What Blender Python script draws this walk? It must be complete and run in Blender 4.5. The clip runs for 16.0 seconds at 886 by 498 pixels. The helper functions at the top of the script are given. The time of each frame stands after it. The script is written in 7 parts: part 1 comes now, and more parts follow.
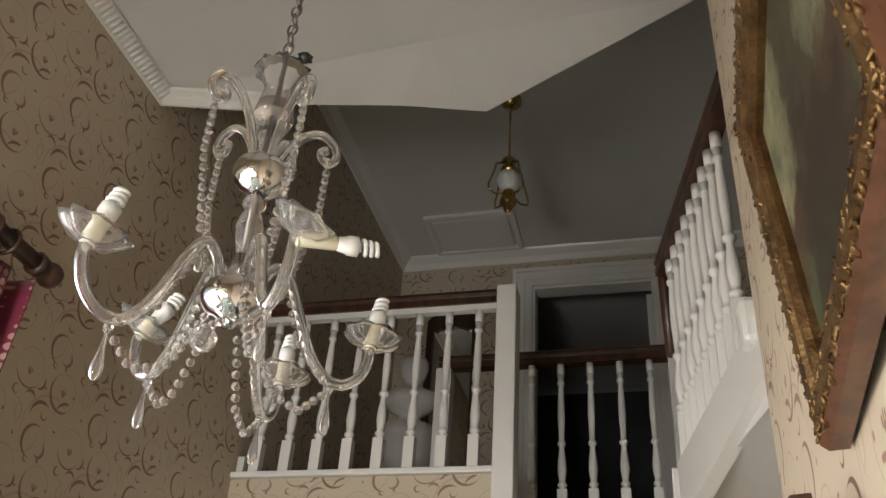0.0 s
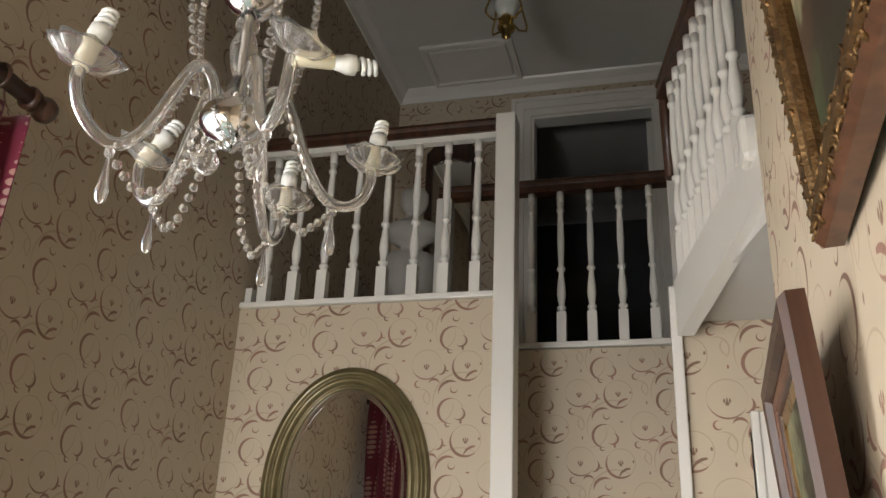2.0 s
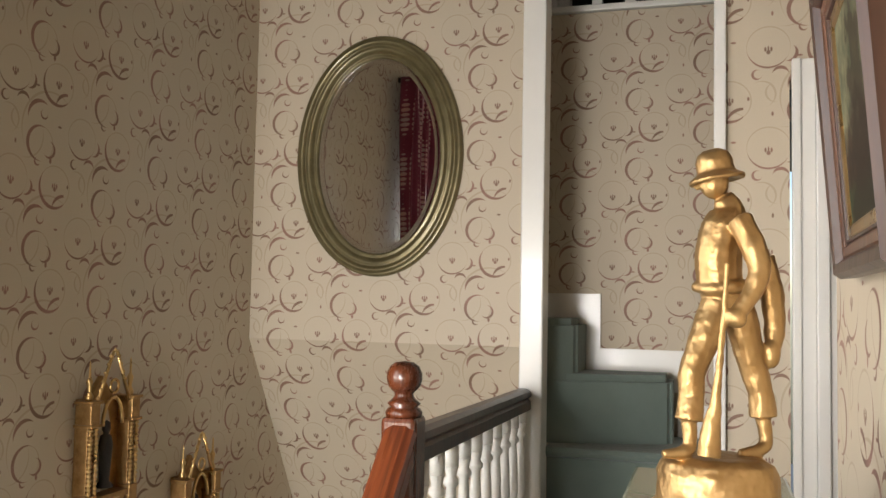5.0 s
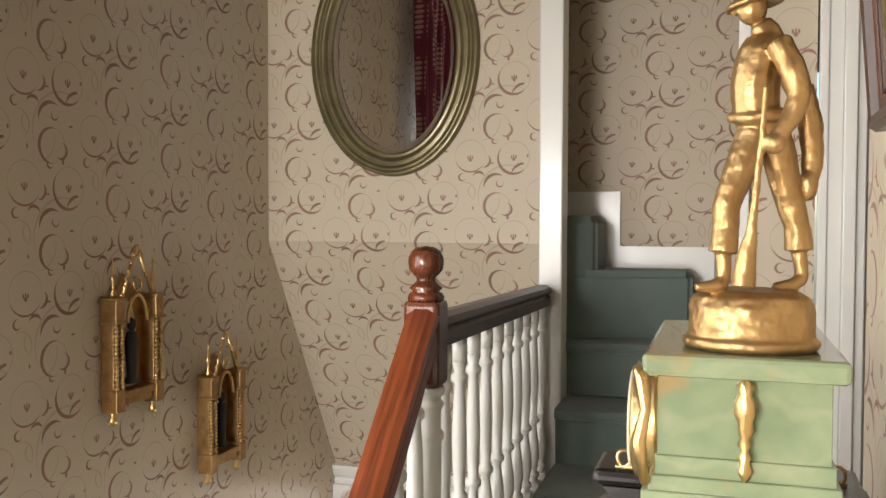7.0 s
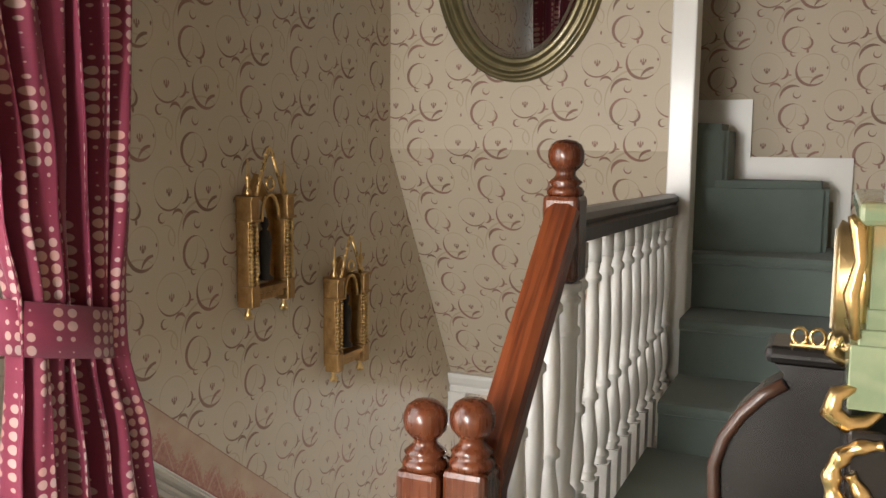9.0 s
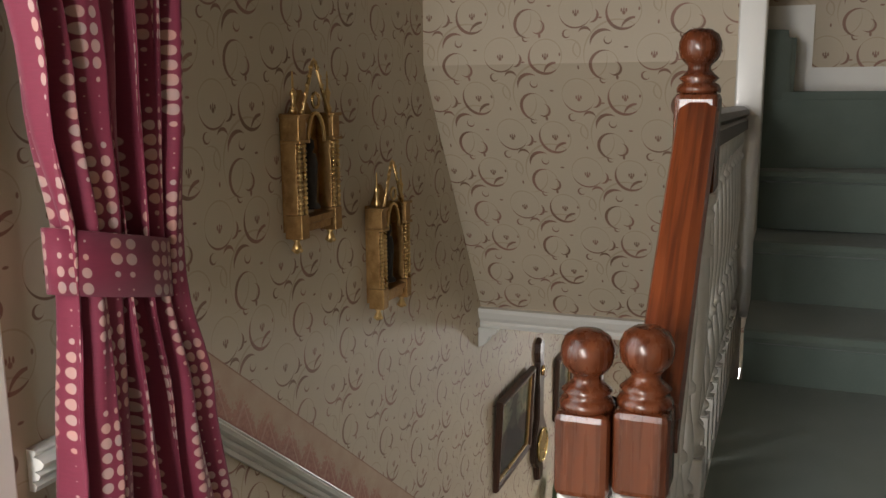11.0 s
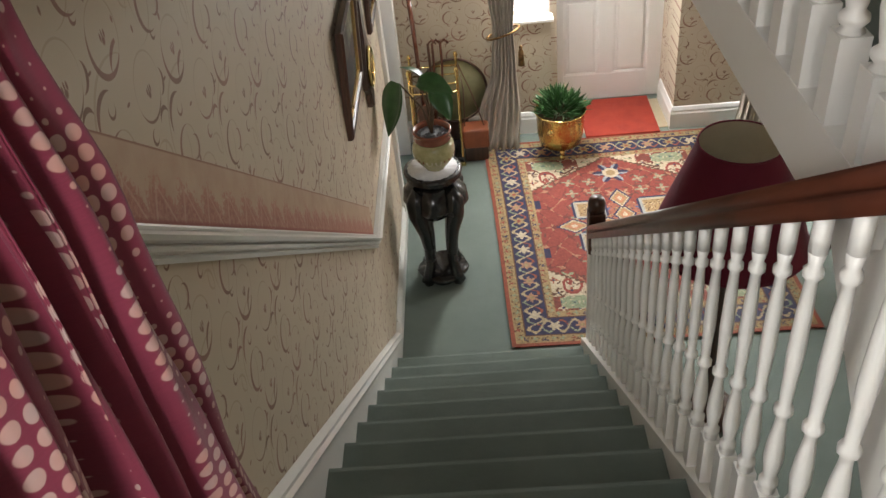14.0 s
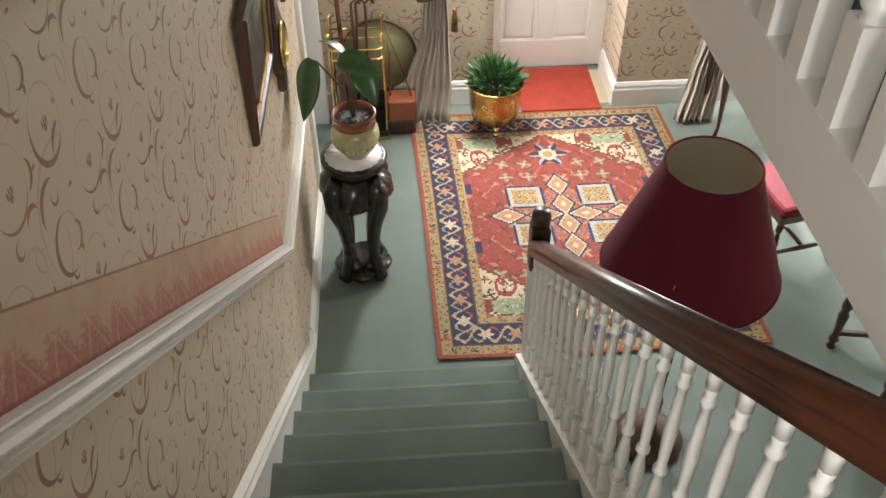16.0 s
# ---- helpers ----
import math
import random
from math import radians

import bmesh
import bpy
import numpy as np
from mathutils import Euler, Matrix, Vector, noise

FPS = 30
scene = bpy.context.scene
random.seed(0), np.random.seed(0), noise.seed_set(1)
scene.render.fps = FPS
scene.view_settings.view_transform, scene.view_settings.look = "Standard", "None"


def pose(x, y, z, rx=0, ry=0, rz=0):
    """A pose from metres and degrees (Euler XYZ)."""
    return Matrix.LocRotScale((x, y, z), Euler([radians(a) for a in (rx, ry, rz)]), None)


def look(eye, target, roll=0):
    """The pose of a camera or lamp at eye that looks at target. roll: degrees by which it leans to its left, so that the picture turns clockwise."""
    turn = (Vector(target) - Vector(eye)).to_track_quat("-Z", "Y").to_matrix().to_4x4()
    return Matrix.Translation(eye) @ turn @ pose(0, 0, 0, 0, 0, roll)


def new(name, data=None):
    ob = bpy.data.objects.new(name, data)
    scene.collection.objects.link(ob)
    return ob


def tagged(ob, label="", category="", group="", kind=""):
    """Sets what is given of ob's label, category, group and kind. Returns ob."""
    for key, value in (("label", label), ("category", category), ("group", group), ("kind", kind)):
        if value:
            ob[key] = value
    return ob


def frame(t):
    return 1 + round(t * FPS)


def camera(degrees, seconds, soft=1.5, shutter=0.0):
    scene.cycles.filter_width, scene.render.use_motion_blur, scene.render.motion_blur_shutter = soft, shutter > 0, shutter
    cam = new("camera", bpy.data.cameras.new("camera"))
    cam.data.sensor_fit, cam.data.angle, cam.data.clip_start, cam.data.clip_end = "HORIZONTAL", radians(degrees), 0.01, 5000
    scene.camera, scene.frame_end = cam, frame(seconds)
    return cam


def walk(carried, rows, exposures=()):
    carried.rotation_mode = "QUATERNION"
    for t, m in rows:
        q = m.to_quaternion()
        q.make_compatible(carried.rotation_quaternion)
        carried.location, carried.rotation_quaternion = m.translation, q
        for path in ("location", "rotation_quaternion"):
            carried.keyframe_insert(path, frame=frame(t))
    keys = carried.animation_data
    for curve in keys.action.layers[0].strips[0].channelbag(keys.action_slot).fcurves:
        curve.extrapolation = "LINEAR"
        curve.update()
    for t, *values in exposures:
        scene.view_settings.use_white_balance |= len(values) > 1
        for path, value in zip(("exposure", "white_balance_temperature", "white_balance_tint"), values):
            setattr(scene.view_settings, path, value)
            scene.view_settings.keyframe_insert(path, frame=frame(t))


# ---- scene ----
cam = camera(52.9, 16.0)
PATH = [
    (0, (-0.095, -0.018, 2.051), (-0.547, 1.591, 3.149), 4.1),
    (0.5, (-0.096, -0.015, 2.049), (-0.543, 1.615, 3.118), 3.9),
    (1, (-0.099, -0.021, 2.043), (-0.551, 1.643, 3.057), 3.6),
    (1.5, (-0.1, -0.016, 2.034), (-0.557, 1.7, 2.953), 3.3),
    (2, (-0.1, -0.008, 2.022), (-0.575, 1.773, 2.799), 2.4),
    (2.5, (-0.102, 0.005, 2.009), (-0.596, 1.836, 2.644), 1.6),
    (3, (-0.107, 0.024, 1.997), (-0.618, 1.889, 2.508), 1.3),
    (3.5, (-0.112, 0.035, 1.98), (-0.641, 1.923, 2.376), 1.2),
    (4, (-0.112, 0.054, 1.967), (-0.661, 1.956, 2.25), 1.0),
    (4.5, (-0.11, 0.062, 1.949), (-0.677, 1.971, 2.142), 1.0),
    (5, (-0.105, 0.062, 1.925), (-0.673, 1.976, 2.042), 1.1),
    (7.3, (-0.124, 0.084, 1.837), (-0.737, 1.986, 1.762), 0.2),
    (7.5, (-0.126, 0.086, 1.832), (-0.756, 1.983, 1.751), 0.4),
    (8, (-0.137, 0.069, 1.815), (-0.817, 1.946, 1.702), 0.5),
    (8.5, (-0.159, 0.056, 1.794), (-0.903, 1.904, 1.619), 0.7),
    (9, (-0.211, 0.059, 1.767), (-1.012, 1.877, 1.537), 0.6),
    (9.2, (-0.234, 0.058, 1.764), (-1.05, 1.867, 1.516), 0.5),
    (11.5, (-0.749, 0.26, 1.667), (-1.361, 2.11, 1.213), -1.3),
    (12, (-0.907, 0.352, 1.668), (-1.333, 2.206, 1.052), -2.8),
    (12.5, (-1.018, 0.461, 1.628), (-1.389, 2.23, 0.77), -4.4),
    (13, (-1.128, 0.68, 1.581), (-1.48, 2.314, 0.483), -6.4),
    (13.5, (-1.228, 0.789, 1.549), (-1.456, 2.341, 0.308), -5.9),
    (14, (-1.383, 0.95, 1.555), (-1.48, 2.531, 0.333), -6.3),
    (14.5, (-1.482, 1.099, 1.538), (-1.478, 2.673, 0.304), -5.2),
    (15, (-1.456, 1.3, 1.502), (-1.383, 2.834, 0.22), -1.4),
    (15.5, (-1.421, 1.477, 1.487), (-1.335, 2.968, 0.157), 0.4),
    (16, (-1.41, 1.65, 1.478), (-1.33, 3.125, 0.129), -0.6),
]
walk(cam, [(t, look(eye, target, roll)) for t, eye, target, roll in PATH],
     [(0.0, 0.36), (2.0, 0.3), (4.0, 0.2), (5.0, 0.38), (9.0, 0.1), (11.5, -0.7), (12.0, -0.25), (12.5, -0.7), (13.2, -0.7), (14.5, -0.25), (15.5, -0.15), (16.0, 0.0)])

# ---- light ----
world = bpy.data.worlds.new("world")
scene.world = world
world.use_nodes = True
wn = world.node_tree
sky = wn.nodes.new("ShaderNodeTexSky")
sky.sky_type = "NISHITA"
sky.sun_disc = False
sky.sun_elevation = radians(38)
sky.sun_rotation = radians(200)
wn.nodes["Background"].inputs["Strength"].default_value = 0.15
wn.links.new(sky.outputs[0], wn.nodes["Background"].inputs[0])
scene.view_settings.exposure = 0.0


def area_lamp(name, m, w, h, watts, colour):
    d = bpy.data.lights.new(name, "AREA")
    d.shape, d.size, d.size_y, d.energy, d.color = "RECTANGLE", w, h, watts, colour
    ob = new(name, d)
    ob.matrix_world = m
    return ob


area_lamp("landing_window_light", look((-2.13, 0.55, 1.75), (-1.0, 1.25, 1.35)), 1.35, 2.2, 33, (1.0, 0.98, 0.96))
# added fill from an invented opening at the back, to brighten the landing
area_lamp("added_landing_fill", look((-1.3, -1.60, 1.6), (-2.0, -0.7, 0.75)), 0.8, 1.8, 190, (1.0, 0.98, 0.96))
area_lamp("hall_window_light", look((-0.94, 7.42, -0.5), (-0.75, 6.6, -1.75)), 0.36, 1.4, 165, (1.0, 0.99, 0.98))
area_lamp("hall_wide_window_light", look((1.5, 7.30, -0.6), (1.75, 6.6, -2.0)), 1.1, 1.3, 260, (1.0, 0.99, 0.98))

# ---- mesh helpers ----


def box(bm, x0, x1, y0, y1, z0, z1, bevel=0.0):
    r = bmesh.ops.create_cube(bm, size=1.0)
    vs = r["verts"]
    for v in vs:
        v.co = Vector(((x0 + x1) / 2 + v.co.x * (x1 - x0), (y0 + y1) / 2 + v.co.y * (y1 - y0), (z0 + z1) / 2 + v.co.z * (z1 - z0)))
    if bevel:
        es = list({e for v in vs for e in v.link_edges})
        bmesh.ops.bevel(bm, geom=es, offset=bevel, segments=2, affect="EDGES", profile=0.5)
    return vs


def prism(bm, poly, axis, a, b):
    """A flat outline pushed along an axis: poly in the other two coordinates, in order."""
    def at(p, c):
        return {"x": (c, p[0], p[1]), "y": (p[0], c, p[1]), "z": (p[0], p[1], c)}[axis]
    lo = [bm.verts.new(at(p, a)) for p in poly]
    hi = [bm.verts.new(at(p, b)) for p in poly]
    n = len(poly)
    bm.faces.new(lo[::-1])
    bm.faces.new(hi)
    for k in range(n):
        bm.faces.new((lo[k], lo[(k + 1) % n], hi[(k + 1) % n], hi[k]))
    bmesh.ops.recalc_face_normals(bm, faces=bm.faces)


def lathe(bm, prof, seg=12, at=(0, 0, 0), m=None, wob=None):
    """Turns a profile of (radius, height) about z."""
    rings = []
    for k, (r, z) in enumerate(prof):
        ring = []
        for j in range(seg):
            a = 2 * math.pi * j / seg
            rr = r * (wob(a, k) if wob else 1)
            p = Vector((rr * math.cos(a), rr * math.sin(a), z))
            p = (m @ p) if m else p
            ring.append(bm.verts.new(p + Vector(at)))
        rings.append(ring)
    for u, v in zip(rings, rings[1:]):
        for j in range(seg):
            bm.faces.new((u[j], u[(j + 1) % seg], v[(j + 1) % seg], v[j])).smooth = True
    if prof[0][0] > 1e-5:
        bm.faces.new(rings[0][::-1])
    if prof[-1][0] > 1e-5:
        bm.faces.new(rings[-1])
    return rings


def tube(bm, pts, r, seg=8, closed=False, radii=None):
    pts = [Vector(p) for p in pts]
    n = len(pts)
    rings = []
    up = Vector((0.13, 0.21, 0.97))
    for k, p in enumerate(pts):
        a = pts[(k - 1) % n] if (closed or k) else p
        b = pts[(k + 1) % n] if (closed or k < n - 1) else p
        d = (b - a).normalized()
        s = d.cross(up)
        if s.length < 1e-3:
            s = d.cross(Vector((1, 0, 0)))
        s.normalize()
        up = s.cross(d).normalized()
        rr = radii[k] if radii else r
        rings.append([bm.verts.new(p + rr * (math.cos(2 * math.pi * j / seg) * s + math.sin(2 * math.pi * j / seg) * up)) for j in range(seg)])
    pairs = list(zip(rings, rings[1:])) + ([(rings[-1], rings[0])] if closed else [])
    for u, v in pairs:
        for j in range(seg):
            bm.faces.new((u[j], u[(j + 1) % seg], v[(j + 1) % seg], v[j])).smooth = True
    if not closed:
        bm.faces.new(rings[0][::-1])
        bm.faces.new(rings[-1])


def sweep(bm, path, prof, closed=False, up=(0, 0, 1)):
    """A moulding: prof of (out, up) carried along a path, with mitred corners; out is to the right of the way."""
    path = [Vector(p) for p in path]
    n = len(path)
    upv = Vector(up)
    rings = []
    for k, p in enumerate(path):
        d1 = (p - path[k - 1]).normalized() if (closed or k) else None
        d2 = (path[(k + 1) % n] - p).normalized() if (closed or k < n - 1) else None
        d1, d2 = d1 or d2, d2 or d1
        s1, s2 = d1.cross(upv).normalized(), d2.cross(upv).normalized()
        s = (s1 + s2).normalized()
        s /= max(0.3, s.dot(s1))
        rings.append([bm.verts.new(p + s * o + upv * h) for o, h in prof])
    m = len(prof)
    pairs = list(zip(rings, rings[1:])) + ([(rings[-1], rings[0])] if closed else [])
    for u, v in pairs:
        for j in range(m):
            bm.faces.new((u[j], u[(j + 1) % m], v[(j + 1) % m], v[j]))
    if not closed:
        bm.faces.new(rings[0][::-1])
        bm.faces.new(rings[-1])
    bmesh.ops.recalc_face_normals(bm, faces=bm.faces)


def mesh_of(name, bm, mat, smooth=False):
    me = bpy.data.meshes.new(name)
    bm.to_mesh(me)
    bm.free()
    if mat:
        me.materials.append(mat)
    if smooth:
        for p in me.polygons:
            p.use_smooth = True
    return me


def part(name, bm, mat, parent=None, label="", smooth=False):
    ob = new(name, mesh_of(name, bm, mat, smooth))
    if parent:
        ob.parent = parent
    if label:
        ob["label"] = label
    return ob


def thing(name, label, category, group="", at=(0, 0, 0), rz=0):
    ob = new(name)
    ob.matrix_basis = pose(*at, 0, 0, rz)
    return tagged(ob, label, category, group)


def struct(name, bm, mat, label=""):
    return tagged(part(name, bm, mat), label, kind="structure")


def B():
    return bmesh.new()


def boxes(*bs, bevel=0.0):
    bm = bmesh.new()
    for b in bs:
        box(bm, *b, bevel=bevel)
    return bm

# ---- materials ----


class Nodes:
    """A short wrapper for building a node tree."""

    def __init__(self, name):
        self.mat = bpy.data.materials.new(name)
        self.mat.use_nodes = True
        self.t = self.mat.node_tree
        self.bsdf = self.t.nodes["Principled BSDF"]

    def node(self, kind, **kw):
        n = self.t.nodes.new(kind)
        for k, v in kw.items():
            n.inputs[k].default_value = v
        return n

    def put(self, sock, v):
        if isinstance(v, bpy.types.NodeSocket):
            self.t.links.new(v, sock)
        else:
            sock.default_value = v

    def math(self, op, a, b=0.0, c=0.0, clamp=False):
        n = self.t.nodes.new("ShaderNodeMath")
        n.operation, n.use_clamp = op, clamp
        for s, v in zip(n.inputs, (a, b, c)):
            self.put(s, v)
        return n.outputs[0]

    def mix(self, f, a, b):
        n = self.t.nodes.new("ShaderNodeMix")
        n.data_type = "RGBA"
        self.put(n.inputs["Factor"], f)
        self.put(n.inputs["A"], a if isinstance(a, bpy.types.NodeSocket) else (*a, 1))
        self.put(n.inputs["B"], b if isinstance(b, bpy.types.NodeSocket) else (*b, 1))
        return n.outputs["Result"]

    def coords(self):
        g = self.t.nodes.new("ShaderNodeNewGeometry")
        return g.outputs["Position"]

    def noise(self, vec, scale, detail=3.0, rough=0.55, stretch=None):
        if stretch:
            m = self.t.nodes.new("ShaderNodeMapping")
            m.inputs["Scale"].default_value = stretch
            self.t.links.new(vec, m.inputs["Vector"])
            vec = m.outputs[0]
        n = self.node("ShaderNodeTexNoise", Scale=scale, Detail=detail, Roughness=rough)
        self.t.links.new(vec, n.inputs["Vector"])
        return n.outputs["Fac"]

    def ramp(self, f, lo, hi):
        n = self.t.nodes.new("ShaderNodeMapRange")
        n.inputs[1].default_value, n.inputs[2].default_value = lo, hi
        self.put(n.inputs[0], f)
        return n.outputs[0]

    def bump(self, h, strength=0.2, dist=0.005):
        n = self.t.nodes.new("ShaderNodeBump")
        n.inputs["Strength"].default_value, n.inputs["Distance"].default_value = strength, dist
        self.t.links.new(h, n.inputs["Height"])
        self.t.links.new(n.outputs[0], self.bsdf.inputs["Normal"])

    def done(self, colour, rough, metal=0.0):
        self.put(self.bsdf.inputs["Base Color"], colour if isinstance(colour, bpy.types.NodeSocket) else (*colour, 1))
        self.put(self.bsdf.inputs["Roughness"], rough)
        self.put(self.bsdf.inputs["Metallic"], metal)
        return self.mat


def plain(name, c1, c2, scale=6.0, rough=0.5, fine=80.0, bump=0.1, metal=0.0, spread=0.1, coat=0.0, dist=0.002, objspace=False):
    """Two tones mixed at a coarse and a fine scale, with a little relief and uneven gloss."""
    n = Nodes(name)
    p = n.coords()
    if objspace:
        p = n.t.nodes.new("ShaderNodeTexCoord").outputs["Object"]
    a, b = n.noise(p, scale), n.noise(p, fine, 2.0)
    f = n.math("ADD", n.math("MULTIPLY", n.ramp(a, 0.3, 0.7), 0.7), n.math("MULTIPLY", b, 0.3), clamp=True)
    n.bump(n.math("ADD", b, n.math("MULTIPLY", a, 0.5)), bump, dist)
    n.bsdf.inputs["Coat Weight"].default_value = coat
    n.bsdf.inputs["Coat Roughness"].default_value = 0.08
    return n.done(n.mix(f, c1, c2), n.math("ADD", rough - spread / 2, n.math("MULTIPLY", a, spread)), metal)


def wood(name, dark, light, along="z", rough=0.3, coat=0.4, scale=9.0):
    n = Nodes(name)
    st = {"x": (0.04, 1, 1), "y": (1, 0.04, 1), "z": (1, 1, 0.04), "yz": (2.6, 0.11, 0.11)}[along]
    p = n.t.nodes.new("ShaderNodeTexCoord").outputs["Object"]
    big = n.noise(p, scale, 4.0, 0.6, stretch=st)
    fine = n.noise(p, scale * 9, 3.0, 0.6, stretch=st)
    wave = n.math("SINE", n.math("MULTIPLY", big, 30.0))
    f = n.math("ADD", n.math("MULTIPLY", n.ramp(wave, -1, 1), 0.45), n.math("MULTIPLY", fine, 0.55), clamp=True)
    n.bump(fine, 0.012, 0.0004)
    n.bsdf.inputs["Coat Weight"].default_value = coat * 0.7
    n.bsdf.inputs["Coat Roughness"].default_value = 0.16
    return n.done(n.mix(f, dark, light), n.math("ADD", rough, n.math("MULTIPLY", fine, 0.15)))


def wallpaper(name, u_axis):
    """Beige embossed paper: ringed buds, curls and tapering leaf strokes in a half-drop repeat, 0.285 m wide and 0.305 m high."""
    n = Nodes(name)
    p = n.coords()
    sep = n.t.nodes.new("ShaderNodeSeparateXYZ")
    n.t.links.new(p, sep.inputs[0])
    W, H = 0.285, 0.305
    u = n.math("DIVIDE", sep.outputs[u_axis], W)
    fu = n.math("FRACT", u)
    v = n.math("ADD", n.math("DIVIDE", sep.outputs["Z"], H), n.math("MULTIPLY", n.math("FLOOR", u), 0.5))

    def local(cx, cy):
        """Metres from a point of the repeat, wrapped up and down."""
        dx = n.math("MULTIPLY", n.math("SUBTRACT", fu, cx), W)
        dy = n.math("MULTIPLY", n.math("SUBTRACT", n.math("FRACT", n.math("ADD", v, 0.5 - cy)), 0.5), H)
        return dx, dy

    def arc(cx, cy, r, mid, half, w):
        """A stroke on a circle of radius r: it swells in the middle of its sweep and tapers to points."""
        dx, dy = local(cx, cy)
        d = n.math("SQRT", n.math("ADD", n.math("MULTIPLY", dx, dx), n.math("MULTIPLY", dy, dy)))
        cm, sm, half, w = math.cos(radians(mid)), math.sin(radians(mid)), min(175, half * 1.3), w * 1.25
        dot = n.math("DIVIDE", n.math("ADD", n.math("MULTIPLY", dx, cm), n.math("MULTIPLY", dy, sm)), n.math("MAXIMUM", d, 0.0002))
        width = n.math("MULTIPLY", n.ramp(dot, math.cos(radians(half)), 1.0), w)
        off = n.math("ABSOLUTE", n.math("SUBTRACT", d, r))
        return n.math("MULTIPLY", n.math("SUBTRACT", width, off), 1 / 0.0016)

    def blob(cx, cy, rx, ry):
        dx, dy = local(cx, cy)
        dx, dy = n.math("DIVIDE", dx, rx), n.math("DIVIDE", dy, ry)
        return n.math("MULTIPLY", n.math("SUBTRACT", 1.0, n.math("ADD", n.math("MULTIPLY", dx, dx), n.math("MULTIPLY", dy, dy))), 1.5)

    def union(items):
        acc = items[0]
        for it in items[1:]:
            acc = n.math("MAXIMUM", acc, it)
        return n.math("MAXIMUM", n.math("MINIMUM", acc, 1.0), 0.0)

    def bud(cx, cy):
        return [blob(cx, cy, 0.0075, 0.0085), blob(cx - 0.030, cy + 0.028, 0.004, 0.0085), blob(cx + 0.030, cy + 0.028, 0.004, 0.0085), blob(cx, cy + 0.036, 0.003, 0.009)]

    dark = union(bud(0.25, 0.82) + bud(0.86, 0.82) + [
        arc(0.86, 0.84, 0.062, 232, 78, 0.0052), arc(1.0, 0.60, 0.050, 118, 40, 0.0048),
        arc(0.25, 0.87, 0.062, 262, 60, 0.0030), arc(0.44, 0.81, 0.026, 335, 62, 0.0046),
        arc(0.14, 0.60, 0.014, 200, 135, 0.0036), arc(0.37, 0.585, 0.024, 88, 62, 0.0046),
        arc(0.62, 0.47, 0.050, 122, 52, 0.0056), arc(0.67, 0.52, 0.014, 250, 120, 0.0030),
        arc(0.63, 0.23, 0.051, 172, 88, 0.0054), arc(0.75, 0.19, 0.024, 330, 95, 0.0044), arc(0.60, 0.06, 0.012, 220, 90, 0.0032),
        blob(0.78, 0.085, 0.006, 0.0105), blob(0.56, 0.775, 0.0095, 0.0036), blob(0.29, 0.205, 0.0042, 0.0085), blob(0.90, 0.43, 0.0095, 0.0042), blob(0.84, 0.63, 0.0075, 0.0034), blob(0.05, 0.36, 0.0045, 0.0075)])
    pale = union([arc(0.25, 0.87, 0.062, 95, 150, 0.0024), arc(0.86, 0.84, 0.062, 60, 120, 0.0024), arc(-0.14, 0.34, 0.062, 10, 90, 0.0024), arc(0.78, 0.36, 0.118, 128, 70, 0.0036),
                  arc(0.18, 0.40, 0.040, 30, 80, 0.0032), arc(0.33, 0.42, 0.030, 190, 70, 0.0032), arc(0.63, 0.23, 0.051, 10, 70, 0.0024), arc(0.42, 0.30, 0.070, 320, 55, 0.0026)])
    grain = n.noise(p, 260.0, 2.0)
    soft = n.noise(p, 1.6, 3.0)
    ink = n.noise(p, 9.0, 2.0)
    ground = n.mix(n.math("ADD", n.math("MULTIPLY", soft, 0.6), n.math("MULTIPLY", grain, 0.4)), (0.49, 0.415, 0.31), (0.565, 0.487, 0.37))
    c = n.mix(n.math("MULTIPLY", pale, 0.5), ground, (0.36, 0.27, 0.175))
    inkc = n.mix(n.ramp(ink, 0.35, 0.65), (0.235, 0.075, 0.058), (0.175, 0.095, 0.06))
    c = n.mix(n.math("MULTIPLY", dark, n.math("ADD", 0.6, n.math("MULTIPLY", ink, 0.5)), clamp=True), c, inkc)
    n.bump(n.math("ADD", n.math("MULTIPLY", grain, 0.4), n.math("ADD", dark, n.math("MULTIPLY", soft, 0.6))), 0.12, 0.0015)
    return n.done(c, n.math("ADD", 0.5, n.math("MULTIPLY", grain, 0.2)))


def carpet(name, c1, c2):
    n = Nodes(name)
    p = n.coords()
    big, mid, pile = n.noise(p, 2.2, 3.0), n.noise(p, 18.0, 3.0), n.noise(p, 420.0, 2.0)
    f = n.math("ADD", n.math("MULTIPLY", n.ramp(big, 0.3, 0.7), 0.4), n.math("ADD", n.math("MULTIPLY", mid, 0.25), n.math("MULTIPLY", pile, 0.45)), clamp=True)
    n.bump(n.math("ADD", pile, mid), 0.5, 0.004)
    n.bsdf.inputs["Sheen Weight"].default_value = 0.25
    return n.done(n.mix(f, c1, c2), 0.95)


def glass(name, tint=(1, 1, 1), rough=0.0, clear=1.0):
    n = Nodes(name)
    n.bsdf.inputs["Transmission Weight"].default_value = clear
    n.bsdf.inputs["IOR"].default_value = 1.33
    return n.done(tint, rough)


